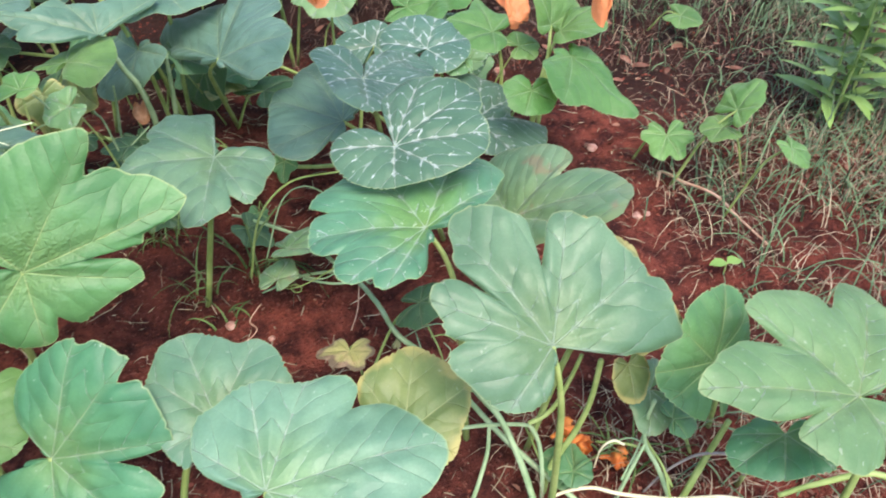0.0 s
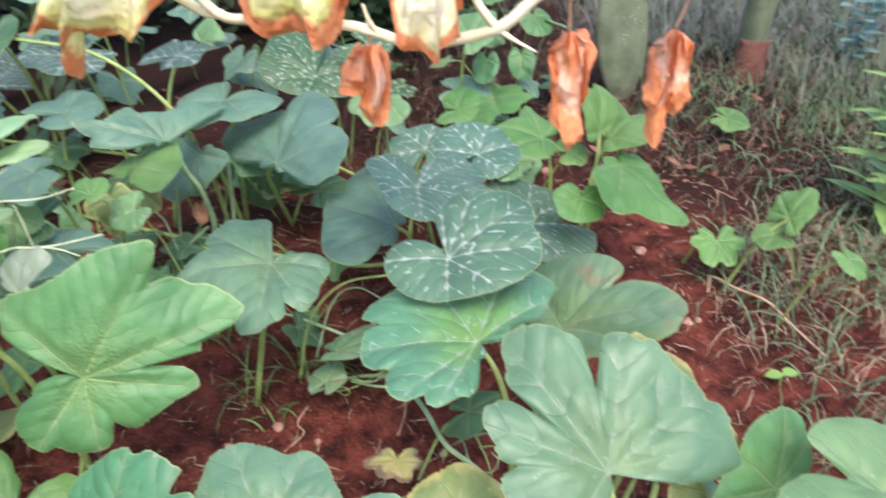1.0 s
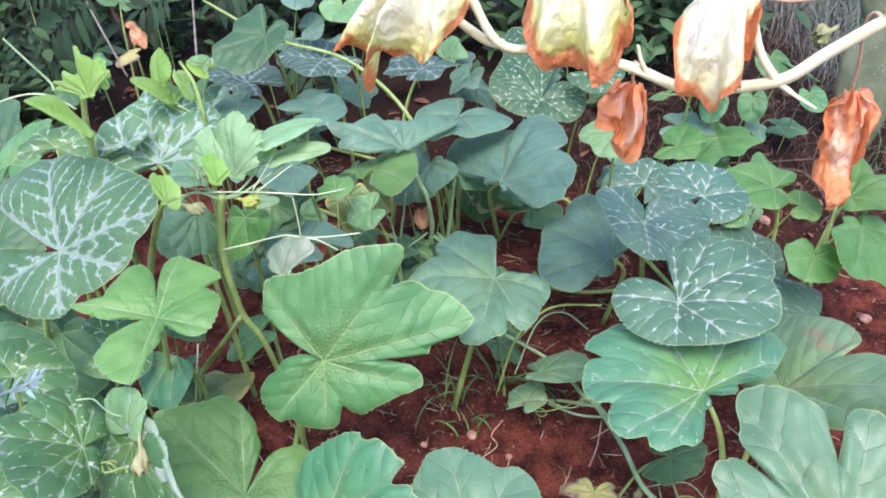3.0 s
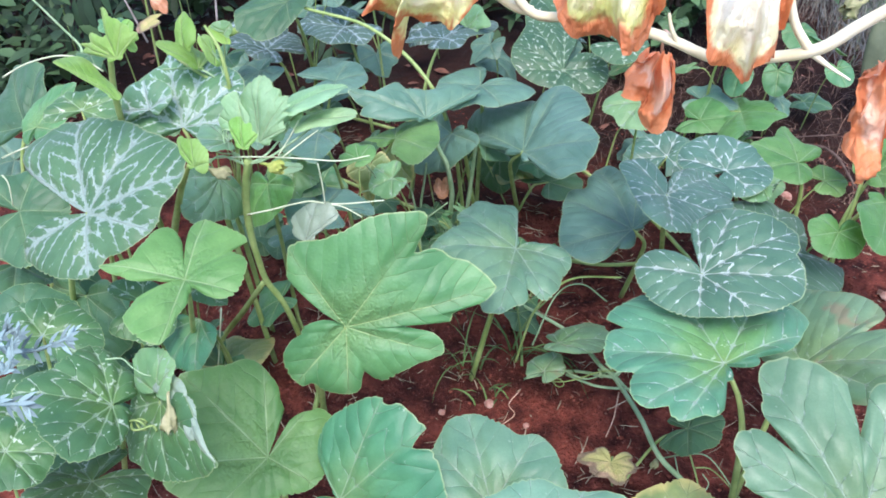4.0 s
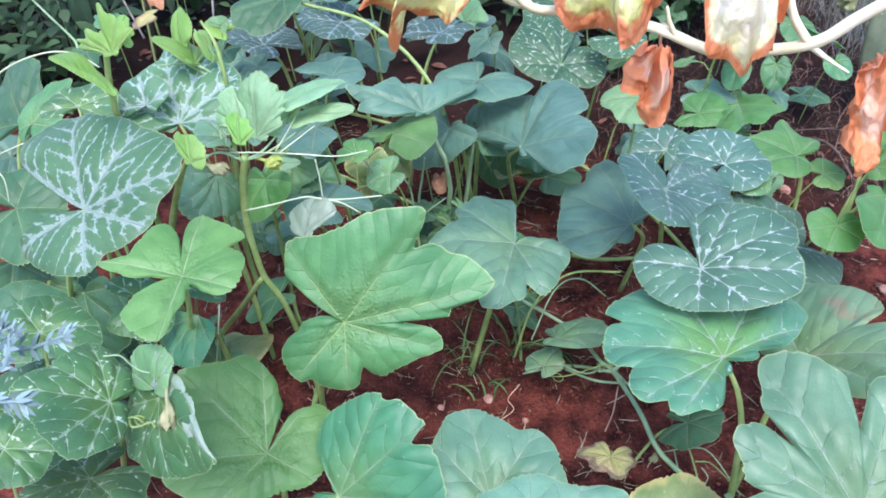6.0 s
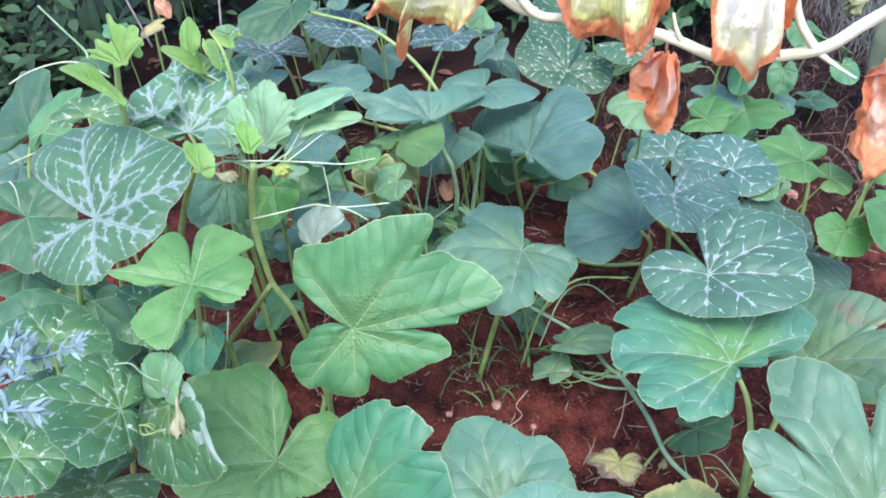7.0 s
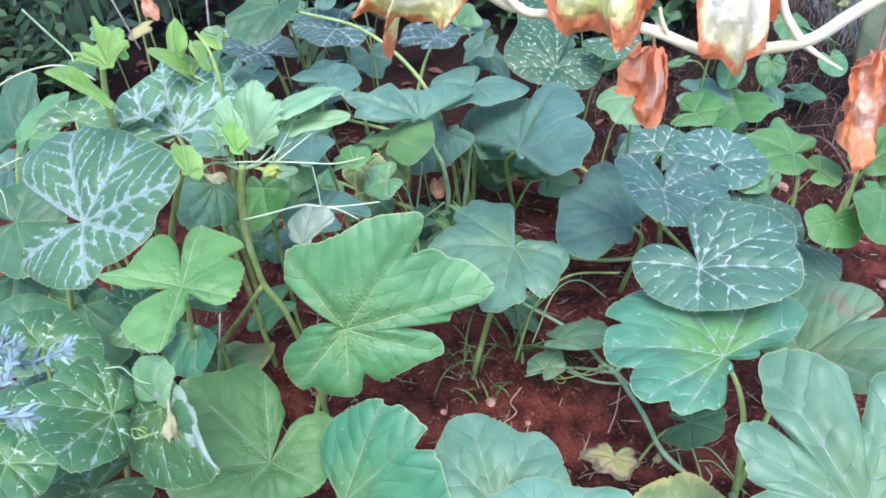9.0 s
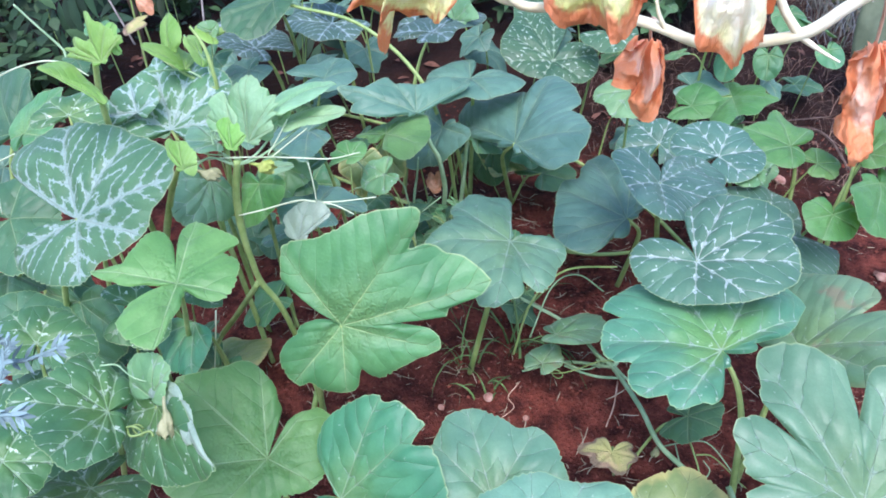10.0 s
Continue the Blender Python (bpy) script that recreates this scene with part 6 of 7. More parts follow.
for pts in ([(-0.735, 0.82, 0.61), (-0.703, 0.832, 0.627), (-0.674, 0.876, 0.669)], [(-0.735, 0.82, 0.61), (-0.70, 0.832, 0.622), (-0.654, 0.878, 0.653)], [(-0.735, 0.82, 0.61), (-0.76, 0.80, 0.63), (-0.776, 0.773, 0.622)],
            [(-0.924, 1.076, 0.60), (-0.943, 1.085, 0.651), (-0.97, 1.08, 0.696)], [(-0.924, 1.076, 0.60), (-0.965, 1.062, 0.638), (-1.014, 1.021, 0.648)]):
    stem("petiole", patch_mot, pts, [0.0022, 0.0018, 0.0015], stem_pale)
tendril(patch_mot, (-0.735, 0.815, 0.61), (-0.752, 0.80, 0.665), 0.010, 0.0013, 0.0, stem_pale)
tendril(patch_mot, (-0.74, 0.815, 0.62), (-0.772, 0.79, 0.65), 0.008, 0.0012, 0.0, stem_pale)


def flower(plant, at, way, length, width, mat, label, seed, tube_part=0.35):
    """A closed or withered blossom: a narrow tube that widens into crumpled petals."""
    r = random.Random(seed)
    z = Vector(way).normalized()
    x = z.orthogonal().normalized()
    y = z.cross(x)
    verts, faces = [], []
    for i in range(15):
        u = i / 14
        k = 0.22 + 0.15 * u if u < tube_part else 0.30 + 0.7 * math.sin((u - tube_part) / (1 - tube_part) * 2.4)
        for j in range(18):
            a = j / 18 * 2 * math.pi
            w = width * 0.5 * k * (1 + 0.30 * u * math.sin(5 * a + 2 * u) + r.uniform(-0.3, 0.3) * u + 0.25 * math.sin(9 * u + a))
            verts.append(Vector(at) + z * (length * (u + 0.10 * u * math.sin(5 * a) + r.uniform(-0.02, 0.02))) + x * (w * math.cos(a)) + y * (w * math.sin(a)))
    for i in range(14):
        for j in range(18):
            a, b = i * 18 + j, i * 18 + (j + 1) % 18
            faces.append((a, b, b + 18, a + 18))
    return part("flower", mesh_from("flower", verts, faces, mat), plant, label)


flower(patch_mot, (-0.648, 0.472, 0.506), (0.10, -0.25, -0.45), 0.046, 0.016, petal_dry, "withered cream blossom", 5)
flower(patch_mot, (-0.776, 0.773, 0.624), (0.8, 0.3, -0.35), 0.040, 0.018, petal_dry, "withered cream blossom", 6)
flower(patch_mot, (-0.715, 0.828, 0.612), (1.0, 0.0, -0.1), 0.036, 0.020, petal_green, "closed yellow-green flower bud", 7)
for at, way, seed in (((0.180, 0.775, 0.010), (0.7, 0.2, 0.3), 8), ((0.208, 0.772, 0.012), (0.5, -0.5, 0.3), 31), ((0.232, 0.745, 0.005), (-0.6, 0.3, 0.35), 32), ((0.258, 0.742, 0.002), (0.7, -0.2, 0.25), 9)):
    flower(patch_near, at, way, 0.042, 0.030, petal_orange, "fallen orange blossom", seed)
stem("side_stem", patch_near, [(-0.387, 1.148, 0.030), (-0.357, 1.176, 0.160), (-0.302, 1.242, 0.200), (-0.205, 1.280, 0.200)], [0.0026, 0.0021], stalk)
stem("side_stem", patch_near, [(-0.363, 1.199, 0.040), (-0.333, 1.271, 0.130), (-0.285, 1.299, 0.150), (-0.230, 1.321, 0.100)], [0.0018, 0.0014], stem_pale)
stem("side_stem", patch_near, [(-0.069, 0.967, 0.050), (-0.031, 0.944, 0.100), (0.009, 0.963, 0.080), (0.071, 0.939, 0.020)], [0.0014, 0.0011], stem_pale)
stem("side_stem", patch_near, [(-0.051, 0.971, 0.060), (-0.031, 0.929, 0.040), (0.001, 0.933, 0.020), (0.014, 0.951, 0.030), (0.001, 0.962, 0.040)], [0.0012, 0.0010], stem_pale)
stem("side_stem", patch_near, [(-0.030, 0.972, 0.080), (-0.008, 0.949, 0.040), (0.003, 0.933, 0.010)], [0.0018, 0.0014], stalk)
stem("side_stem", patch_near, [(-0.168, 1.128, 0.030), (-0.168, 1.076, 0.010), (-0.175, 1.021, 0.010)], [0.0014, 0.0011], stem_dry)
stem("side_stem", patch_near, [(-0.359, 1.081, 0.020), (-0.372, 1.041, 0.015), (-0.355, 1.018, 0.012), (-0.383, 0.973, 0.010)], [0.001, 0.0008], stem_dry)
stem("side_stem", patch_near, [(-0.202, 1.125, 0.100), (-0.145, 1.082, 0.080), (-0.137, 1.105, 0.060)], [0.0022, 0.0018], stem_pale)
stem("side_stem", patch_near, [(-0.275, 1.114, 0.060), (-0.212, 1.110, 0.050), (-0.141, 1.123, 0.050)], [0.003, 0.0024], stem_pale)
stem("side_stem", patch_near, [(-0.286, 1.105, 0.080), (-0.234, 1.102, 0.070), (-0.196, 1.124, 0.080)], [0.002, 0.0016], stem_pale)
flower(patch_near, (-0.214, 1.116, 0.090), (0.5, -0.6, 0.2), 0.022, 0.016, stem_pale, "swollen pale stem node", 11)
flower(patch_near, (-0.078, 0.954, 0.070), (-0.2, -0.8, -0.3), 0.026, 0.012, petal_dry, "withered cream blossom", 12)
stem("side_stem", patch_near, [(0.249, 0.752, 0.030), (0.298, 0.724, 0.060), (0.336, 0.703, 0.050), (0.357, 0.675, 0.020)], [0.0025, 0.0020], stalk)
stem("side_stem", patch_near, [(0.138, 0.790, 0.020), (0.146, 0.736, 0.040), (0.157, 0.718, 0.020)], [0.0022, 0.0018], stalk)
stem("side_stem", patch_near, [(0.321, 0.752, 0.120), (0.317, 0.736, 0.070), (0.341, 0.688, 0.050), (0.349, 0.657, 0.020)], [0.0026, 0.0021], stalk)
stem("side_stem", patch_near, [(0.253, 0.740, 0.020), (0.295, 0.745, 0.050), (0.334, 0.743, 0.030)], [0.0016, 0.0013], stem_pale)
stem("side_stem", patch_near, [(0.277, 0.681, 0.030), (0.301, 0.711, 0.060), (0.323, 0.746, 0.100)], [0.0022, 0.0018], stem_pale)


# ---- dying vine overhead ----
dry = thing("dying_vine", 0.9, 1.0, height(0.9, 1.0), "cream vine, coloured pale as if sunlit, hung with withered orange-brown leaves", "pumpkin plant")
stem("vine_stem", dry, [(-0.50, 0.97, 1.02), (-0.418, 0.978, 0.912), (-0.368, 0.998, 0.818), (-0.301, 1.019, 0.805), (-0.2, 1.038, 0.788), (-0.129, 1.032, 0.768), (-0.092, 1.024, 0.769), (-0.005, 0.988, 0.801), (0.041, 0.985, 0.841), (0.093, 0.978, 0.886), (0.16, 0.965, 0.94), (0.4, 0.95, 1.1), (0.8, 1.0, 1.0), (0.9, 1.0, 0.5), (0.9, 1.0, 0.0)], [0.0055, 0.007, 0.0075, 0.0078, 0.0078, 0.008], stem_cream, "cream stem coloured pale as if sunlit", 10)
stem("vine_stem", dry, [(-0.52, 1.05, 0.88), (-0.443, 1.03, 0.840), (-0.39, 1.005, 0.819), (-0.36, 1.0, 0.816)], [0.005, 0.0065, 0.007], stem_cream)
stem("spur", dry, [(-0.005, 0.988, 0.801), (0.02, 0.98, 0.787), (0.045, 0.973, 0.776)], [0.005, 0.0025, 0.0012], stem_cream)
stem("spur", dry, [(-0.005, 0.988, 0.801), (-0.03, 0.990, 0.832), (-0.047, 0.982, 0.875), (-0.06, 0.975, 0.91)], [0.006, 0.0055, 0.005], stem_cream)
stem("spur", dry, [(-0.165, 1.035, 0.778), (-0.176, 1.03, 0.80), (-0.182, 1.03, 0.82)], [0.004, 0.003, 0.002], stem_cream)
P_, H_, B_ = "wilted yellow-white leaf with burnt orange edges", "half-dead pale leaf folded down, brown at one side", "shrivelled orange-brown leaf hanging from its stalk"
stem("tendril", dry, [(-0.072, 1.000, 0.929), (-0.056, 1.000, 0.908), (-0.029, 0.990, 0.900), (0.000, 0.990, 0.900), (0.036, 0.980, 0.911), (0.085, 0.970, 0.933)], [0.0013, 0.0011], stem_dry, "thin reddish dry tendril")
stem("spur", dry, [(0.098, 0.980, 0.882), (0.094, 0.975, 0.892), (0.089, 0.970, 0.903)], [0.004, 0.003, 0.0015], stem_dry)
draped(dry, (-0.466, 0.955, 0.930), 7.4, [(-10.9, -10.3), (-10.4, -11.1), (-8.6, -10.2), (-7.0, -11.6), (-6.5, -14.0), (-5.4, -16.5), (-4.4, -14.7), (-3.8, -11.4), (-3.0, -9.4), (-2.4, -11.7), (-0.4, -12.0), (1.7, -12.1), (3.4, -10.7), (4.7, -9.0), (5.9, -7.5), (6.6, -5.6)], wilt_pale, P_, 21)
draped(dry, (-0.263, 0.990, 0.921), 10.7, [(-7.4, -7.3), (-6.3, -7.9), (-4.4, -9.2), (-2.8, -11.4), (-0.9, -12.2), (1.0, -11.6), (2.9, -10.5), (3.8, -11.6), (5.2, -12.2), (6.5, -11.6), (6.7, -9.3), (7.5, -7.4), (7.9, -5.6), (7.2, -3.8)], wilt_burnt, P_, 22)
draped(dry, (-0.079, 0.955, 0.917), 6.4, [(-6.0, -5.4), (-5.7, -6.9), (-4.9, -10.8), (-4.2, -11.8), (-3.1, -12.2), (-1.7, -12.9), (-0.0, -14.9), (0.4, -13.1), (0.7, -11.1), (1.8, -10.4), (2.9, -10.8), (2.5, -9.2), (2.1, -8.2), (3.1, -7.4), (3.2, -5.0), (3.5, -1.6)], wilt_half, H_, 23, side=0.9, crush=0.7)
draped(dry, (-0.187, 1.108, 0.743), 2.4, [(-2.6, -1.1), (-5.0, -4.6), (-4.8, -6.3), (-1.4, -6.6), (-0.9, -7.5), (-2.2, -8.9), (-1.5, -10.8), (0.2, -12.0), (1.9, -10.7), (3.0, -8.5), (2.6, -5.7), (2.1, -3.0), (1.5, -0.4)], wilt_brown, B_, 24, hang=[(-0.188, 1.09, 0.775), (-0.176, 1.045, 0.785)], crush=1.15, pleats=3.4)
draped(dry, (0.092, 1.040, 0.784), 1.3, [(-1.2, -1.2), (-2.6, -3.7), (-2.5, -6.9), (-1.7, -10.2), (-2.4, -12.7), (-1.0, -12.7), (0.0, -15.8), (2.6, -15.8), (2.2, -11.7), (2.6, -9.7), (2.6, -6.7), (2.5, -3.8), (3.7, -2.3), (2.9, -1.6), (1.1, -1.0)], wilt_brown, B_, 25, hang=[(0.089, 1.030, 0.819), (0.080, 1.010, 0.873), (0.085, 1.000, 0.889), (0.092, 0.985, 0.887), (0.098, 0.980, 0.882)], crush=1.15, pleats=3.4)
draped(dry, (0.234, 1.060, 0.780), 1.0, [(-1.7, -4.5), (-2.7, -6.8), (-3.7, -8.6), (-2.7, -9.9), (-1.6, -9.4), (-2.4, -13.5), (-2.8, -15.3), (-1.4, -15.5), (-0.3, -12.4), (0.1, -11.3), (1.5, -12.6), (3.4, -10.0), (2.9, -6.2), (2.7, -2.1)], wilt_brown, B_, 26, hang=[(0.245, 1.05, 0.82), (0.25, 1.0, 0.93), (0.24, 0.965, 0.985)], crush=1.15, pleats=3.4)
draped(dry, (0.214, 0.990, 0.917), 5.0, [(-3.0, -3.7), (-1.9, -6.8), (-1.2, -4.5), (-0.5, -3.3), (1.5, -5.4), (3.1, -5.3), (4.2, -3.8)], wilt_brown, B_, 27, crush=1.15, pleats=3.4)
draped(dry, (-0.607, 1.050, 0.909), 5.1, [(-2.8, -2.5), (-1.6, -3.2), (-0.3, -3.7), (1.0, -4.0), (2.9, -2.5)], wilt_pale, P_, 28)


# ---- weeds, grass and the back of the bed ----
def weed(x, y, label):
    return thing("weed", x, y, height(x, y), label, "weed", "broad-leaved weeds in the grass")


weed_a = weed(0.55, 1.48, "small lobed light green weed among grass")
weed_b = weed(0.68, 1.36, "small broad-leaved green weed among grass")


leaf(weed_a, "young", (0.507, 1.496, 0.151), (-68, -22, 9), [(-155, 4.8), (-118, 5.7), (-42, 7.3), (0, 6.8), (70, 6.2), (116, 5.4)], notch=0.25)
leaf(weed_b, "young", (0.628, 1.442, 0.247), (34, 39, -23), [(-122, 5.7), (-70, 6.2), (0, 8.1), (58, 9.0), (90, 6.7)], notch=0.1)
leaf(weed_b, "young", (0.603, 1.431, 0.212), (-167, -8, -2), [(-159, 4.4), (-90, 4.6), (0, 5.2), (39, 5.7), (104, 5.1)], notch=0.1)
leaf(weed_b, "young", (0.695, 1.301, 0.242), (-42, -29, -14), [(-123, 4.3), (-72, 6.6), (0, 5.1), (60, 6.3), (108, 4.2)], notch=0.1)
leaf(weed_a, "young", (0.697, 2.158, 0.152), (-40, -10, 7), [(-116, 6.0), (-67, 6.5), (0, 6.6), (95, 5.9), (146, 5.7)], notch=0.1)


def build_grass():
    r = random.Random(5)

    def field(n, x0, x1, y0, y1, ln, wd, keep, lean=(0.3, 1.5)):
        out = []
        while len(out) < n:
            x, y = r.uniform(x0, x1), r.uniform(y0, y1)
            if keep(x, y):
                out.append((x, y, height(x, y) - 0.004, r.uniform(*ln), r.uniform(0, 6.28), r.uniform(*lean), r.uniform(*wd)))
        return out

    def edge(x, y):
        d = x - (0.56 + 0.08 * math.sin(4 * y)) + 0.22 * max(0.0, y - 1.5)
        thick = 0.60 if y < 1.6 else 0.45 if y < 2.2 else 0.25
        rim = min((3.4 - x) / 1.3, (y - 0.3) / 0.9, (4.6 - y) / 1.2) + 0.5 * noise.noise(Vector((x, y, 2)))
        if 1.75 < y < 2.9 and x < 1.0 + 0.2 * noise.noise(Vector((y * 3, 2, 5))) and r.random() < 0.65:
            return False
        return d + 0.40 * noise.noise(Vector((x * 3, y * 3, 7))) > r.uniform(-0.05, thick) and rim > r.random()
    tagged(new("grass", blades(field(16000, 0.4, 3.6, 0.4, 4.6, (0.08, 0.27), (0.0020, 0.0046), edge, (0.6, 3.0)), grass_mat, 6)), "tangled green grass growing beside the bed", "grass", kind="stuff")
    dry_spots = field(8200, 0.35, 2.6, 0.6, 3.4, (0.05, 0.18), (0.001, 0.0022), lambda x, y: edge(x, y) and (y < 1.9 or r.random() < 0.3), (1.2, 2.4))
    tagged(new("dry_grass", blades(dry_spots, straw, 4, "dry_grass")), "dry straw-coloured grass beside the bed", "grass", kind="stuff")
    back = field(9000, -3.0, 1.6, 2.35, 4.6, (0.06, 0.25), (0.002, 0.004), lambda x, y: ((x > 0.3 and y > 2.75) or x > 0.9 or y > 3.3) and min((x + 3.6) / 1.2, (4.9 - y) / 0.9) > r.random() and noise.noise(Vector((x * 2, y * 2, 3))) > -0.15)
    tagged(new("grass", blades(back, grass_grey)), "rough greyish grass behind the bed", "grass", kind="stuff")
    haze = field(6200, 0.28, 2.4, 2.75, 4.7, (0.08, 0.30), (0.002, 0.0045), lambda x, y: min((x - 0.2) / 0.4, (2.6 - x) / 0.8, (4.9 - y) / 0.8) > r.random(), (0.5, 2.2))
    tagged(new("dry_grass", blades(haze, grass_pale, 4, "dry_grass")), "dry grass further back, haze painted in as pale grey", "grass", kind="stuff")
    litter = field(2200, -0.5, 1.3, 1.95, 3.4, (0.05, 0.22), (0.001, 0.0025), lambda x, y: True, (1.5, 2.8))
    tagged(new("dry_grass", blades(litter, litter_brown, 4, "dry_grass")), "dry brown stalks and litter behind the bed", "grass", kind="stuff")
    front = field(420, 0.12, 0.75, 0.62, 0.92, (0.03, 0.12), (0.001, 0.0025), lambda x, y: True, (0.8, 2.4))
    tagged(new("dry_grass", blades(front, straw, 4, "dry_grass")), "bleached dry grass between the vine stems", "grass", kind="stuff")


build_grass()


def tuft(x, y, n, ln, seed, label, wide=0.005):
    r = random.Random(seed)
    spots = [(x + r.uniform(-0.03, 0.03), y + r.uniform(-0.03, 0.03), height(x, y) - 0.003, r.uniform(*ln), r.uniform(0, 6.28), r.uniform(0.5, 2.0), r.uniform(0.6, 1.1) * wide) for _ in range(n)]
    tagged(new("grass_tuft", blades(spots, grass_fresh, 6, "grass_tuft")), label, "grass", "grass tufts on the bed")


tuft(-0.48, 1.13, 12, (0.06, 0.18), 1, "fresh green grass tuft growing from red soil")
tuft(-0.40, 1.18, 12, (0.08, 0.30), 2, "fresh green grass tuft with long arching blades", 0.006)
tuft(-0.43, 1.07, 9, (0.03, 0.09), 3, "small green grass seedlings on red soil")
tuft(-0.60, 1.28, 16, (0.06, 0.2), 4, "thin green grass tuft under the pumpkin leaves")
tuft(-0.78, 1.40, 18, (0.06, 0.22), 5, "thin green grass tuft under the pumpkin leaves")
tuft(0.30, 0.75, 18, (0.05, 0.16), 6, "pale green grass tuft between vine stems")

root = thing("dry_root", 0.6, 1.40, 0.03, "bleached bare root lying across the grass edge", "root")
stem("root_stem", root, [(0.50, 1.47, 0.03), (0.512, 1.50, 0.05), (0.552, 1.452, 0.055), (0.612, 1.401, 0.055), (0.642, 1.328, 0.05), (0.689, 1.246, 0.035)], [0.0028, 0.0034, 0.0030, 0.0022], stem_dry)
stem("side_root", root, [(0.512, 1.50, 0.05), (0.49, 1.44, 0.03), (0.47, 1.42, 0.025)], [0.0028, 0.002], stem_dry)


def seedling(x, y):
    z = height(x, y)
    ob = thing("seedling", x, y, z, "tiny light green seedling with two leaves", "seedling")
    stem("stem", ob, [(x, y, z), (x, y, z + 0.03)], [0.0015, 0.0012], stalk)
    for h in (20, 185):
        d = Vector((math.cos(radians(h)), math.sin(radians(h)), 0.15))
        part("leaf", small_leaves([(Vector((x, y, z + 0.03)), d, Vector((0, 0, 1)), 0.035, 0.028)], lance_mat, "leaf"), ob)


seedling(0.575, 1.17)


def build_scraps():
    """Curled scraps of dead leaf lying about, most of them where the grass begins and behind the bed."""
    r = random.Random(19)
    spots = []
    for n, x0, x1, y0, y1, ln in ((170, 0.35, 1.5, 1.25, 2.2, (0.008, 0.026)), (130, -0.4, 1.0, 1.9, 3.0, (0.015, 0.06)), (110, -2.2, -1.0, 1.6, 2.5, (0.02, 0.07)), (90, 0.1, 0.6, 0.6, 0.85, (0.006, 0.02)), (70, -0.7, 0.3, 0.9, 1.4, (0.005, 0.016))):
        for _ in range(n):
            x, y, h, k = r.uniform(x0, x1), r.uniform(y0, y1), r.uniform(0, 6.28), r.uniform(*ln)
            spots.append((Vector((x, y, height(x, y) + 0.006)), Vector((math.cos(h), math.sin(h), r.uniform(-0.05, 0.35))), Vector((r.uniform(-0.5, 0.5), r.uniform(-0.5, 0.5), 1)), k, k * r.uniform(0.25, 0.55)))
    tagged(new("leaf_litter", small_leaves(spots, scrap_mat, "leaf_litter")), "curled reddish-brown scraps of dead leaf on the soil", "litter", kind="stuff")


build_scraps()


def lance_plant(x, y, tall, n, seed, label):
    """An upright weed with long narrow leaves."""
    r = random.Random(seed)
    z = height(x, y)
    ob = thing("tall_weed", x, y, z, label, "weed")
    stem("stem", ob, [(x, y, z), (x + 0.01, y, z + tall * 0.5), (x, y + 0.02, z + tall)], [0.0045, 0.003, 0.0012], stalk)
    for i in range(n):
        u = 0.15 + 0.85 * i / n
        h = i * 2.4 + r.uniform(-0.4, 0.4)
        d = Vector((math.cos(h), math.sin(h), r.uniform(0.1, 0.8)))
        part("leaf", small_leaves([(Vector((x, y + 0.02 * u, z + tall * u)), d, Vector((0, 0, 1)), r.uniform(0.10, 0.155), r.uniform(0.027, 0.040))], lance_mat, "leaf"), ob)


for x, y, tall, n, seed in ((0.982, 1.697, 0.55, 34, 0), (0.969, 1.742, 0.34, 20, 1), (1.206, 1.635, 0.55, 24, 2), (1.023, 1.731, 0.45, 26, 3), (1.161, 1.731, 0.3, 10, 4)):
    lance_plant(x, y, tall, n, seed, "upright bright green weed with narrow pointed leaves")


def frond(plant, foot, base, tip, leaflet, pairs, seed):
    """A feather leaf: a thin stalk from the stem, a rib with paired oblong leaflets that droop a little."""
    r = random.Random(seed)
    a, b = Vector(base), Vector(tip)
    d = (b - a).normalized()
    up = (Vector((0.35, -0.75, 0.65)) - d * d.dot(Vector((0.35, -0.75, 0.65)))).normalized()
    side = d.cross(up).normalized()
    pts = [Vector(foot), Vector(foot).lerp(a, 0.6) + Vector((0, 0, 0.06)), a, a.lerp(b, 0.5) + up * 0.01, b]
    v, f = tube(pts, [0.0018, 0.0016, 0.0014, 0.0009], 5, 4)
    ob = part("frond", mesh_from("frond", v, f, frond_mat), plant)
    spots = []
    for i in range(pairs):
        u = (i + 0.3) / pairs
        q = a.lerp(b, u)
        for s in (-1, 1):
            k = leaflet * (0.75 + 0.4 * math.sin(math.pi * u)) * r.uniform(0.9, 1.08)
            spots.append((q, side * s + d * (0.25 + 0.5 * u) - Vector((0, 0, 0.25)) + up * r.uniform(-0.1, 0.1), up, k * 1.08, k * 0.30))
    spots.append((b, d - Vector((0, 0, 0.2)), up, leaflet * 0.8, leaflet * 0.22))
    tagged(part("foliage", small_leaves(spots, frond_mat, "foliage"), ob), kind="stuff")


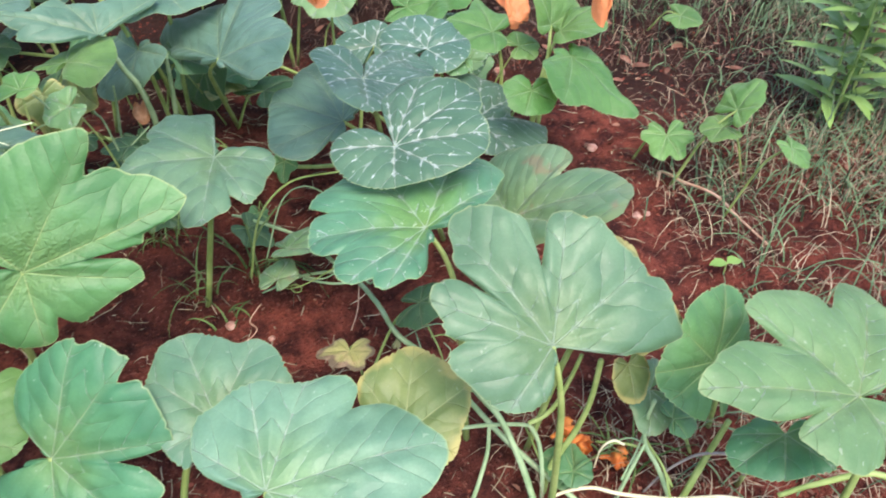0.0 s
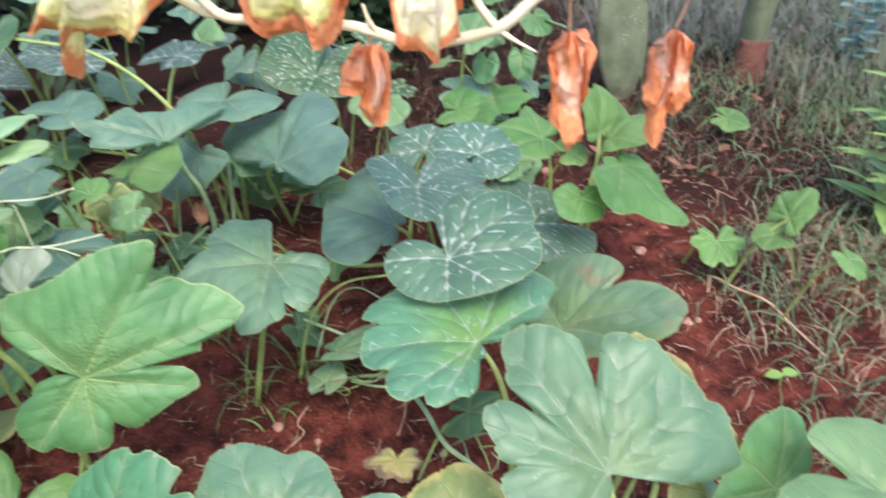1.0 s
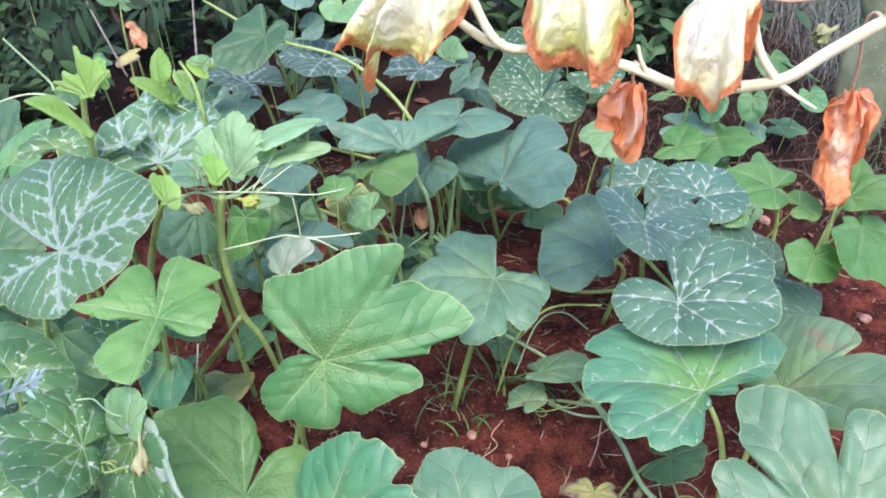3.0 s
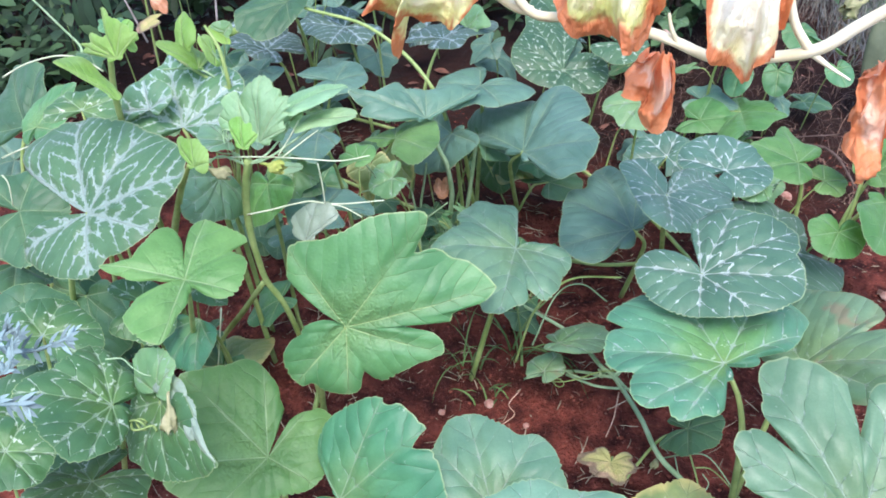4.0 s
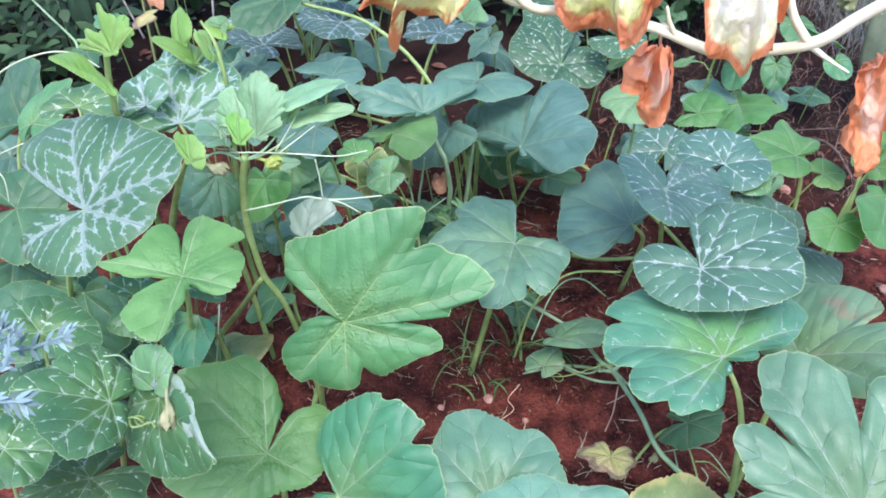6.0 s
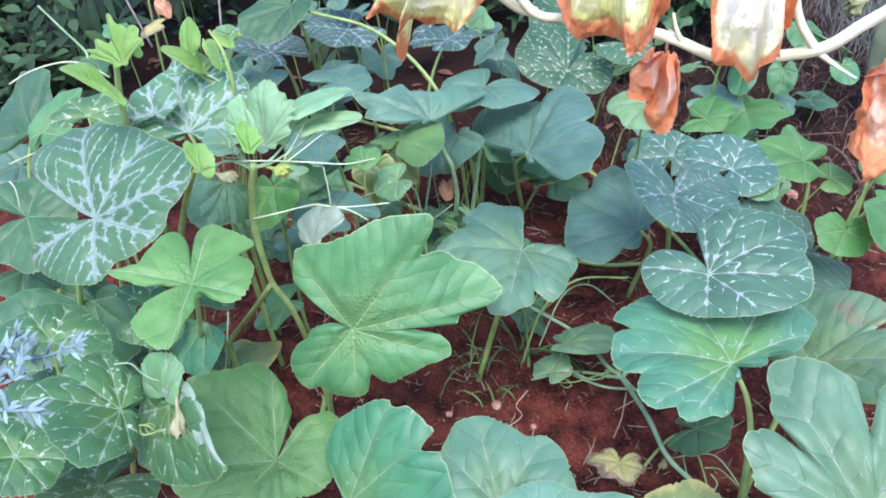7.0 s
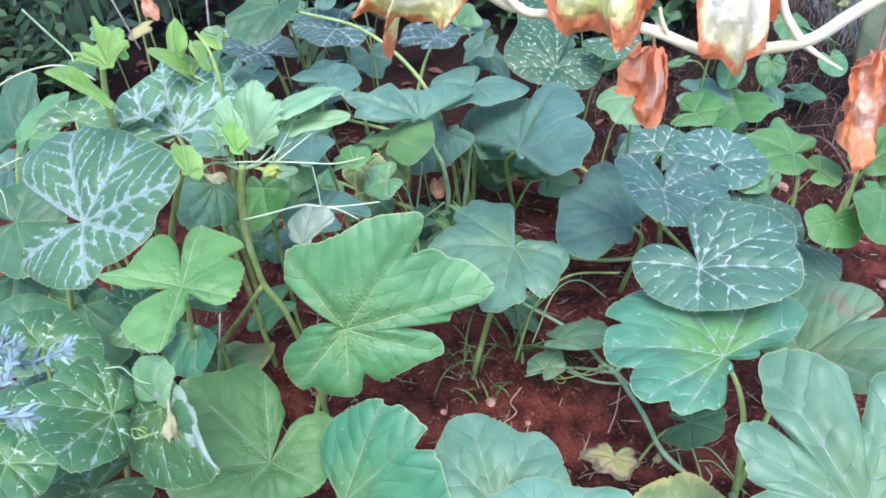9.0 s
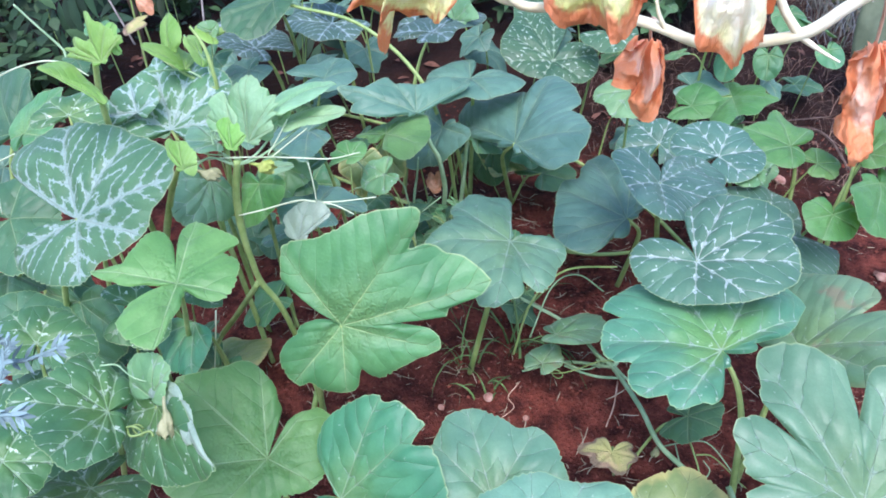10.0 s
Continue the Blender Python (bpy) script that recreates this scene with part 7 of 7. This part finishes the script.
fern = thing("feather_leaved_shrub", -2.1, 2.3, height(-2.1, 2.3), "green shrub with feathery paired leaflets, coloured dark for shade", "shrub")
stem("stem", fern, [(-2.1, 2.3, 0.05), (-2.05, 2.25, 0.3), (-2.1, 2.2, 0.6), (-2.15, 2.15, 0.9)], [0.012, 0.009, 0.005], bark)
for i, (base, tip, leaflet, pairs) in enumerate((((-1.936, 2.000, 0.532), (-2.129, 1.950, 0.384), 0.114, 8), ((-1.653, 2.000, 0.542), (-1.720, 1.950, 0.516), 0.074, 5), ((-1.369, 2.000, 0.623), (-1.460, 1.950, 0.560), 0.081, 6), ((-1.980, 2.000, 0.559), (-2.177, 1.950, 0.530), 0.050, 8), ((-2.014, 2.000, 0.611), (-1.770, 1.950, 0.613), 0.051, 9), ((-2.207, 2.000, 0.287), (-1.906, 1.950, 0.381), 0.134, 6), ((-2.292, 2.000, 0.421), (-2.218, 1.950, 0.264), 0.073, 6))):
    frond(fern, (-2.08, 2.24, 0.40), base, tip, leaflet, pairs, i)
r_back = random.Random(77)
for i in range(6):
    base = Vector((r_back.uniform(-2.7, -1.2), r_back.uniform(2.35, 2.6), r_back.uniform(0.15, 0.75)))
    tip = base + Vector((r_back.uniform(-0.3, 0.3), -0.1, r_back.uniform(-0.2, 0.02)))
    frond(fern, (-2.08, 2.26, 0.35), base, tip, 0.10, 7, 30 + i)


def bush(x, y, wide, deep, tall, n, seed, label, mat=None):
    r = random.Random(seed)
    ob = thing("bush", x, y, height(x, y), label, "bush", "bushes behind the bed")
    for i in range(5):
        a, b = x + r.uniform(-0.1, 0.1), y + r.uniform(-0.1, 0.1)
        stem("limb", ob, [(x, y, 0.05), (x + r.uniform(-0.3, 0.3) * wide, b, tall * 0.45), (x + r.uniform(-0.45, 0.45) * wide, b + r.uniform(-0.3, 0.3) * deep, tall * 0.9)], [0.02, 0.012, 0.005], bark)
    spots = []
    centres = [(x + r.uniform(-0.5, 0.5) * wide, y + r.uniform(-0.5, 0.5) * deep, r.uniform(0.1, 1.0) * tall) for _ in range(26)]
    for _ in range(n):
        c = Vector(r.choice(centres)) + Vector((r.gauss(0, 0.12), r.gauss(0, 0.12), r.gauss(0, 0.12)))
        c.z = max(c.z, 0.1)
        d = Vector((r.uniform(-1, 1), r.uniform(-1, 0.6), r.uniform(-0.5, 0.6)))
        spots.append((c, d, Vector((0, -0.3, 1)), r.uniform(0.04, 0.10), r.uniform(0.02, 0.05)))
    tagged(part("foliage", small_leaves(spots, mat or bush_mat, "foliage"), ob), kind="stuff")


# three bushes take the shaded colour, the small one the lit colour
bush(-2.3, 3.0, 1.6, 0.7, 1.3, 3600, 1, "dense bush coloured dark green to look shaded")
bush(-1.0, 3.1, 1.6, 0.7, 1.1, 3600, 2, "dense bush coloured dark green to look shaded")
bush(-0.35, 2.95, 0.55, 0.45, 0.7, 1300, 3, "green bush behind the pumpkins in a lighter, lit colour", bush_lit)
bush(-2.75, 2.25, 1.1, 0.9, 0.75, 2600, 4, "dense bush coloured dark green to look shaded")


def twig(points, r0, r1, label, mat=None):
    p = points[0]
    ob = thing("twig", p[0], p[1], p[2], label, "twig", "bare twigs behind the bed")
    stem("stick", ob, points, [r0, r1], mat or twig_grey)


twig([(-1.784, 1.900, 0.318), (-1.956, 2.000, 0.512), (-2.081, 2.100, 0.660)], 0.0035, 0.0025, "thin grey bare stick standing behind the vines")
twig([(-1.514, 1.900, 0.402), (-1.567, 2.000, 0.507), (-1.610, 2.100, 0.669)], 0.0035, 0.0025, "thin grey bare stick standing behind the vines")
twig([(-1.519, 1.900, 0.596), (-1.621, 2.000, 0.608), (-1.722, 2.100, 0.650)], 0.0035, 0.0025, "thin grey bare stick standing behind the vines")
twig([(0.10, 2.25, 0.08), (0.25, 2.15, 0.14), (0.33, 2.0, 0.10)], 0.005, 0.003, "dry brown stick lying on the soil", bark)
twig([(-0.2, 2.3, 0.08), (0.05, 2.2, 0.12), (0.3, 2.3, 0.12)], 0.004, 0.002, "dry brown stick lying on the soil", bark)


def cactus():
    ob = thing("prickly_pear_cactus", 0.41, 2.46, height(0.41, 2.46), "grey-green prickly pear cactus with flat oval pads", "cactus")

    def pad(x, y, z, wide, tall, lean, turn):
        bm = bmesh.new()
        bmesh.ops.create_uvsphere(bm, u_segments=28, v_segments=20, radius=0.5)
        for v in bm.verts:
            n = noise.noise(v.co * 5 + Vector((x, z, 0)))
            v.co = Vector((v.co.x * wide * (1 + 0.18 * v.co.z), v.co.y * 0.05 * (1 + 0.5 * n), v.co.z * tall))
            v.co.y += 0.02 * math.sin(v.co.z * 5)
        for i in range(60):
            u, w = rng.uniform(-0.42, 0.42), rng.uniform(-0.44, 0.44)
            if (u / 0.45) ** 2 + (w / 0.46) ** 2 < 1:
                m = Matrix.Translation((u * wide, -0.022 * math.sqrt(max(0.05, 1 - 4 * (u * u + w * w))), w * tall))
                for v in bmesh.ops.create_icosphere(bm, subdivisions=1, radius=0.0024, matrix=m)["verts"]:
                    for f in v.link_faces:
                        f.material_index = 1
        me = bpy.data.meshes.new("pad")
        bm.to_mesh(me), bm.free()
        me.materials.append(cactus_mat), me.materials.append(areole)
        me.polygons.foreach_set("use_smooth", [True] * len(me.polygons))
        part("pad", me, ob, "", pose(x, y, z + tall / 2, 0, lean, turn))
    z = height(0.41, 2.46)
    pad(0.412, 2.46, z - 0.015, 0.168, 0.43, -4, 8)
    pad(0.372, 2.47, z + 0.38, 0.12, 0.42, -3, -10)
    pad(0.30, 2.5, z + 0.44, 0.17, 0.36, -25, 20)
    return ob


prickly = cactus()
flower(prickly, (0.287, 2.420, 0.481), (-0.054, -0.040, -0.023), 0.072, 0.05, petal_dry, "withered yellow fruit", 15)
trunk = thing("old_cactus_trunk", 0.88, 2.62, height(0.88, 2.62), "thick old cactus trunk, green-brown with a rusty base", "cactus")
stem("trunk", trunk, [(0.88, 2.62, 0.0), (0.88, 2.62, 0.25), (0.90, 2.62, 0.7), (0.91, 2.62, 1.2)], [0.055, 0.045, 0.055, 0.05], cactus_mat, "", 14)
stem("root_flare", trunk, [(0.87, 2.60, 0.05), (0.875, 2.60, 0.16), (0.88, 2.605, 0.24)], [0.075, 0.056, 0.047], wood_red, "rusty brown flaking base", 12)
stake = thing("wooden_stake", 1.24, 2.05, height(1.24, 2.05), "red-brown wooden stake standing in the grass", "stake")
stem("pole", stake, [(1.24, 2.05, 0.0), (1.25, 2.05, 0.6), (1.26, 2.05, 1.3)], [0.020, 0.018, 0.017], wood_red)


def silver_sprig(foot, ways, seed):
    r = random.Random(seed)
    ob = thing("silver_bush", foot[0], foot[1], height(foot[0], foot[1]), "silvery blue-grey herb with small blunt leaves", "herb")
    a = Vector((foot[0], foot[1], height(foot[0], foot[1])))
    for way in ways:
        p = [Vector(q) for q in way]
        sp = stem("sprig", ob, [a, a.lerp(p[0], 0.6) + Vector((-0.05, -0.03, 0.1))] + p, [0.004, 0.003, 0.002, 0.0014], silver_mat)
        spots = []
        face = Vector((0, -0.6, 0.8))
        for i, q in enumerate(smooth_path(p, 5)[1::3] + [p[-1]]):
            ahead = (p[-1] - p[0]).normalized()
            for k in (-1, 1, 0.25 * (-1) ** i):
                d = ahead * r.uniform(0.5, 1.0) + ahead.cross(face) * k * r.uniform(0.5, 1.1) + face * r.uniform(0.0, 0.5)
                spots.append((q, d, face, r.uniform(0.012, 0.020), r.uniform(0.0038, 0.0050)))
        tagged(part("foliage", small_leaves(spots, silver_mat, "foliage"), sp), kind="stuff")


silver_sprig((-0.90, 0.20), [[(-0.710, 0.330, 0.659), (-0.674, 0.335, 0.678), (-0.651, 0.340, 0.683), (-0.632, 0.350, 0.689), (-0.622, 0.353, 0.694)], [(-0.687, 0.310, 0.666), (-0.662, 0.315, 0.676), (-0.657, 0.320, 0.686), (-0.658, 0.330, 0.697), (-0.652, 0.333, 0.705)],
                             [(-0.689, 0.300, 0.654), (-0.665, 0.300, 0.651), (-0.651, 0.305, 0.650), (-0.645, 0.308, 0.647)], [(-0.693, 0.330, 0.681), (-0.674, 0.330, 0.696), (-0.673, 0.340, 0.702)]], 3)


def blue_herb(x, y, tall, n, seed):
    r = random.Random(seed)
    z = height(x, y)
    ob = thing("blue_green_herb", x, y, z, "blue-green herb with rounded leaves in the grass", "herb")
    for i in range(4):
        a = r.uniform(0, 6.28)
        tip = Vector((x + 0.09 * math.cos(a), y + 0.05 * math.sin(a), z + tall * r.uniform(0.75, 1.0)))
        sp = stem("sprig", ob, [(x, y, z), Vector((x, y, z)).lerp(tip, 0.55) + Vector((0, 0, 0.03)), tip], [0.004, 0.002], herb_blue)
        for k in range(n):
            q = Vector((x, y, z)).lerp(tip, 0.3 + 0.7 * k / n)
            h = k * 2.4 + a
            part("leaf", small_leaves([(q, Vector((math.cos(h), math.sin(h), 0.35)), Vector((0, 0, 1)), r.uniform(0.05, 0.08), r.uniform(0.03, 0.05))], herb_blue, "leaf"), sp)


blue_herb(1.19, 2.6, 0.36, 8, 4)
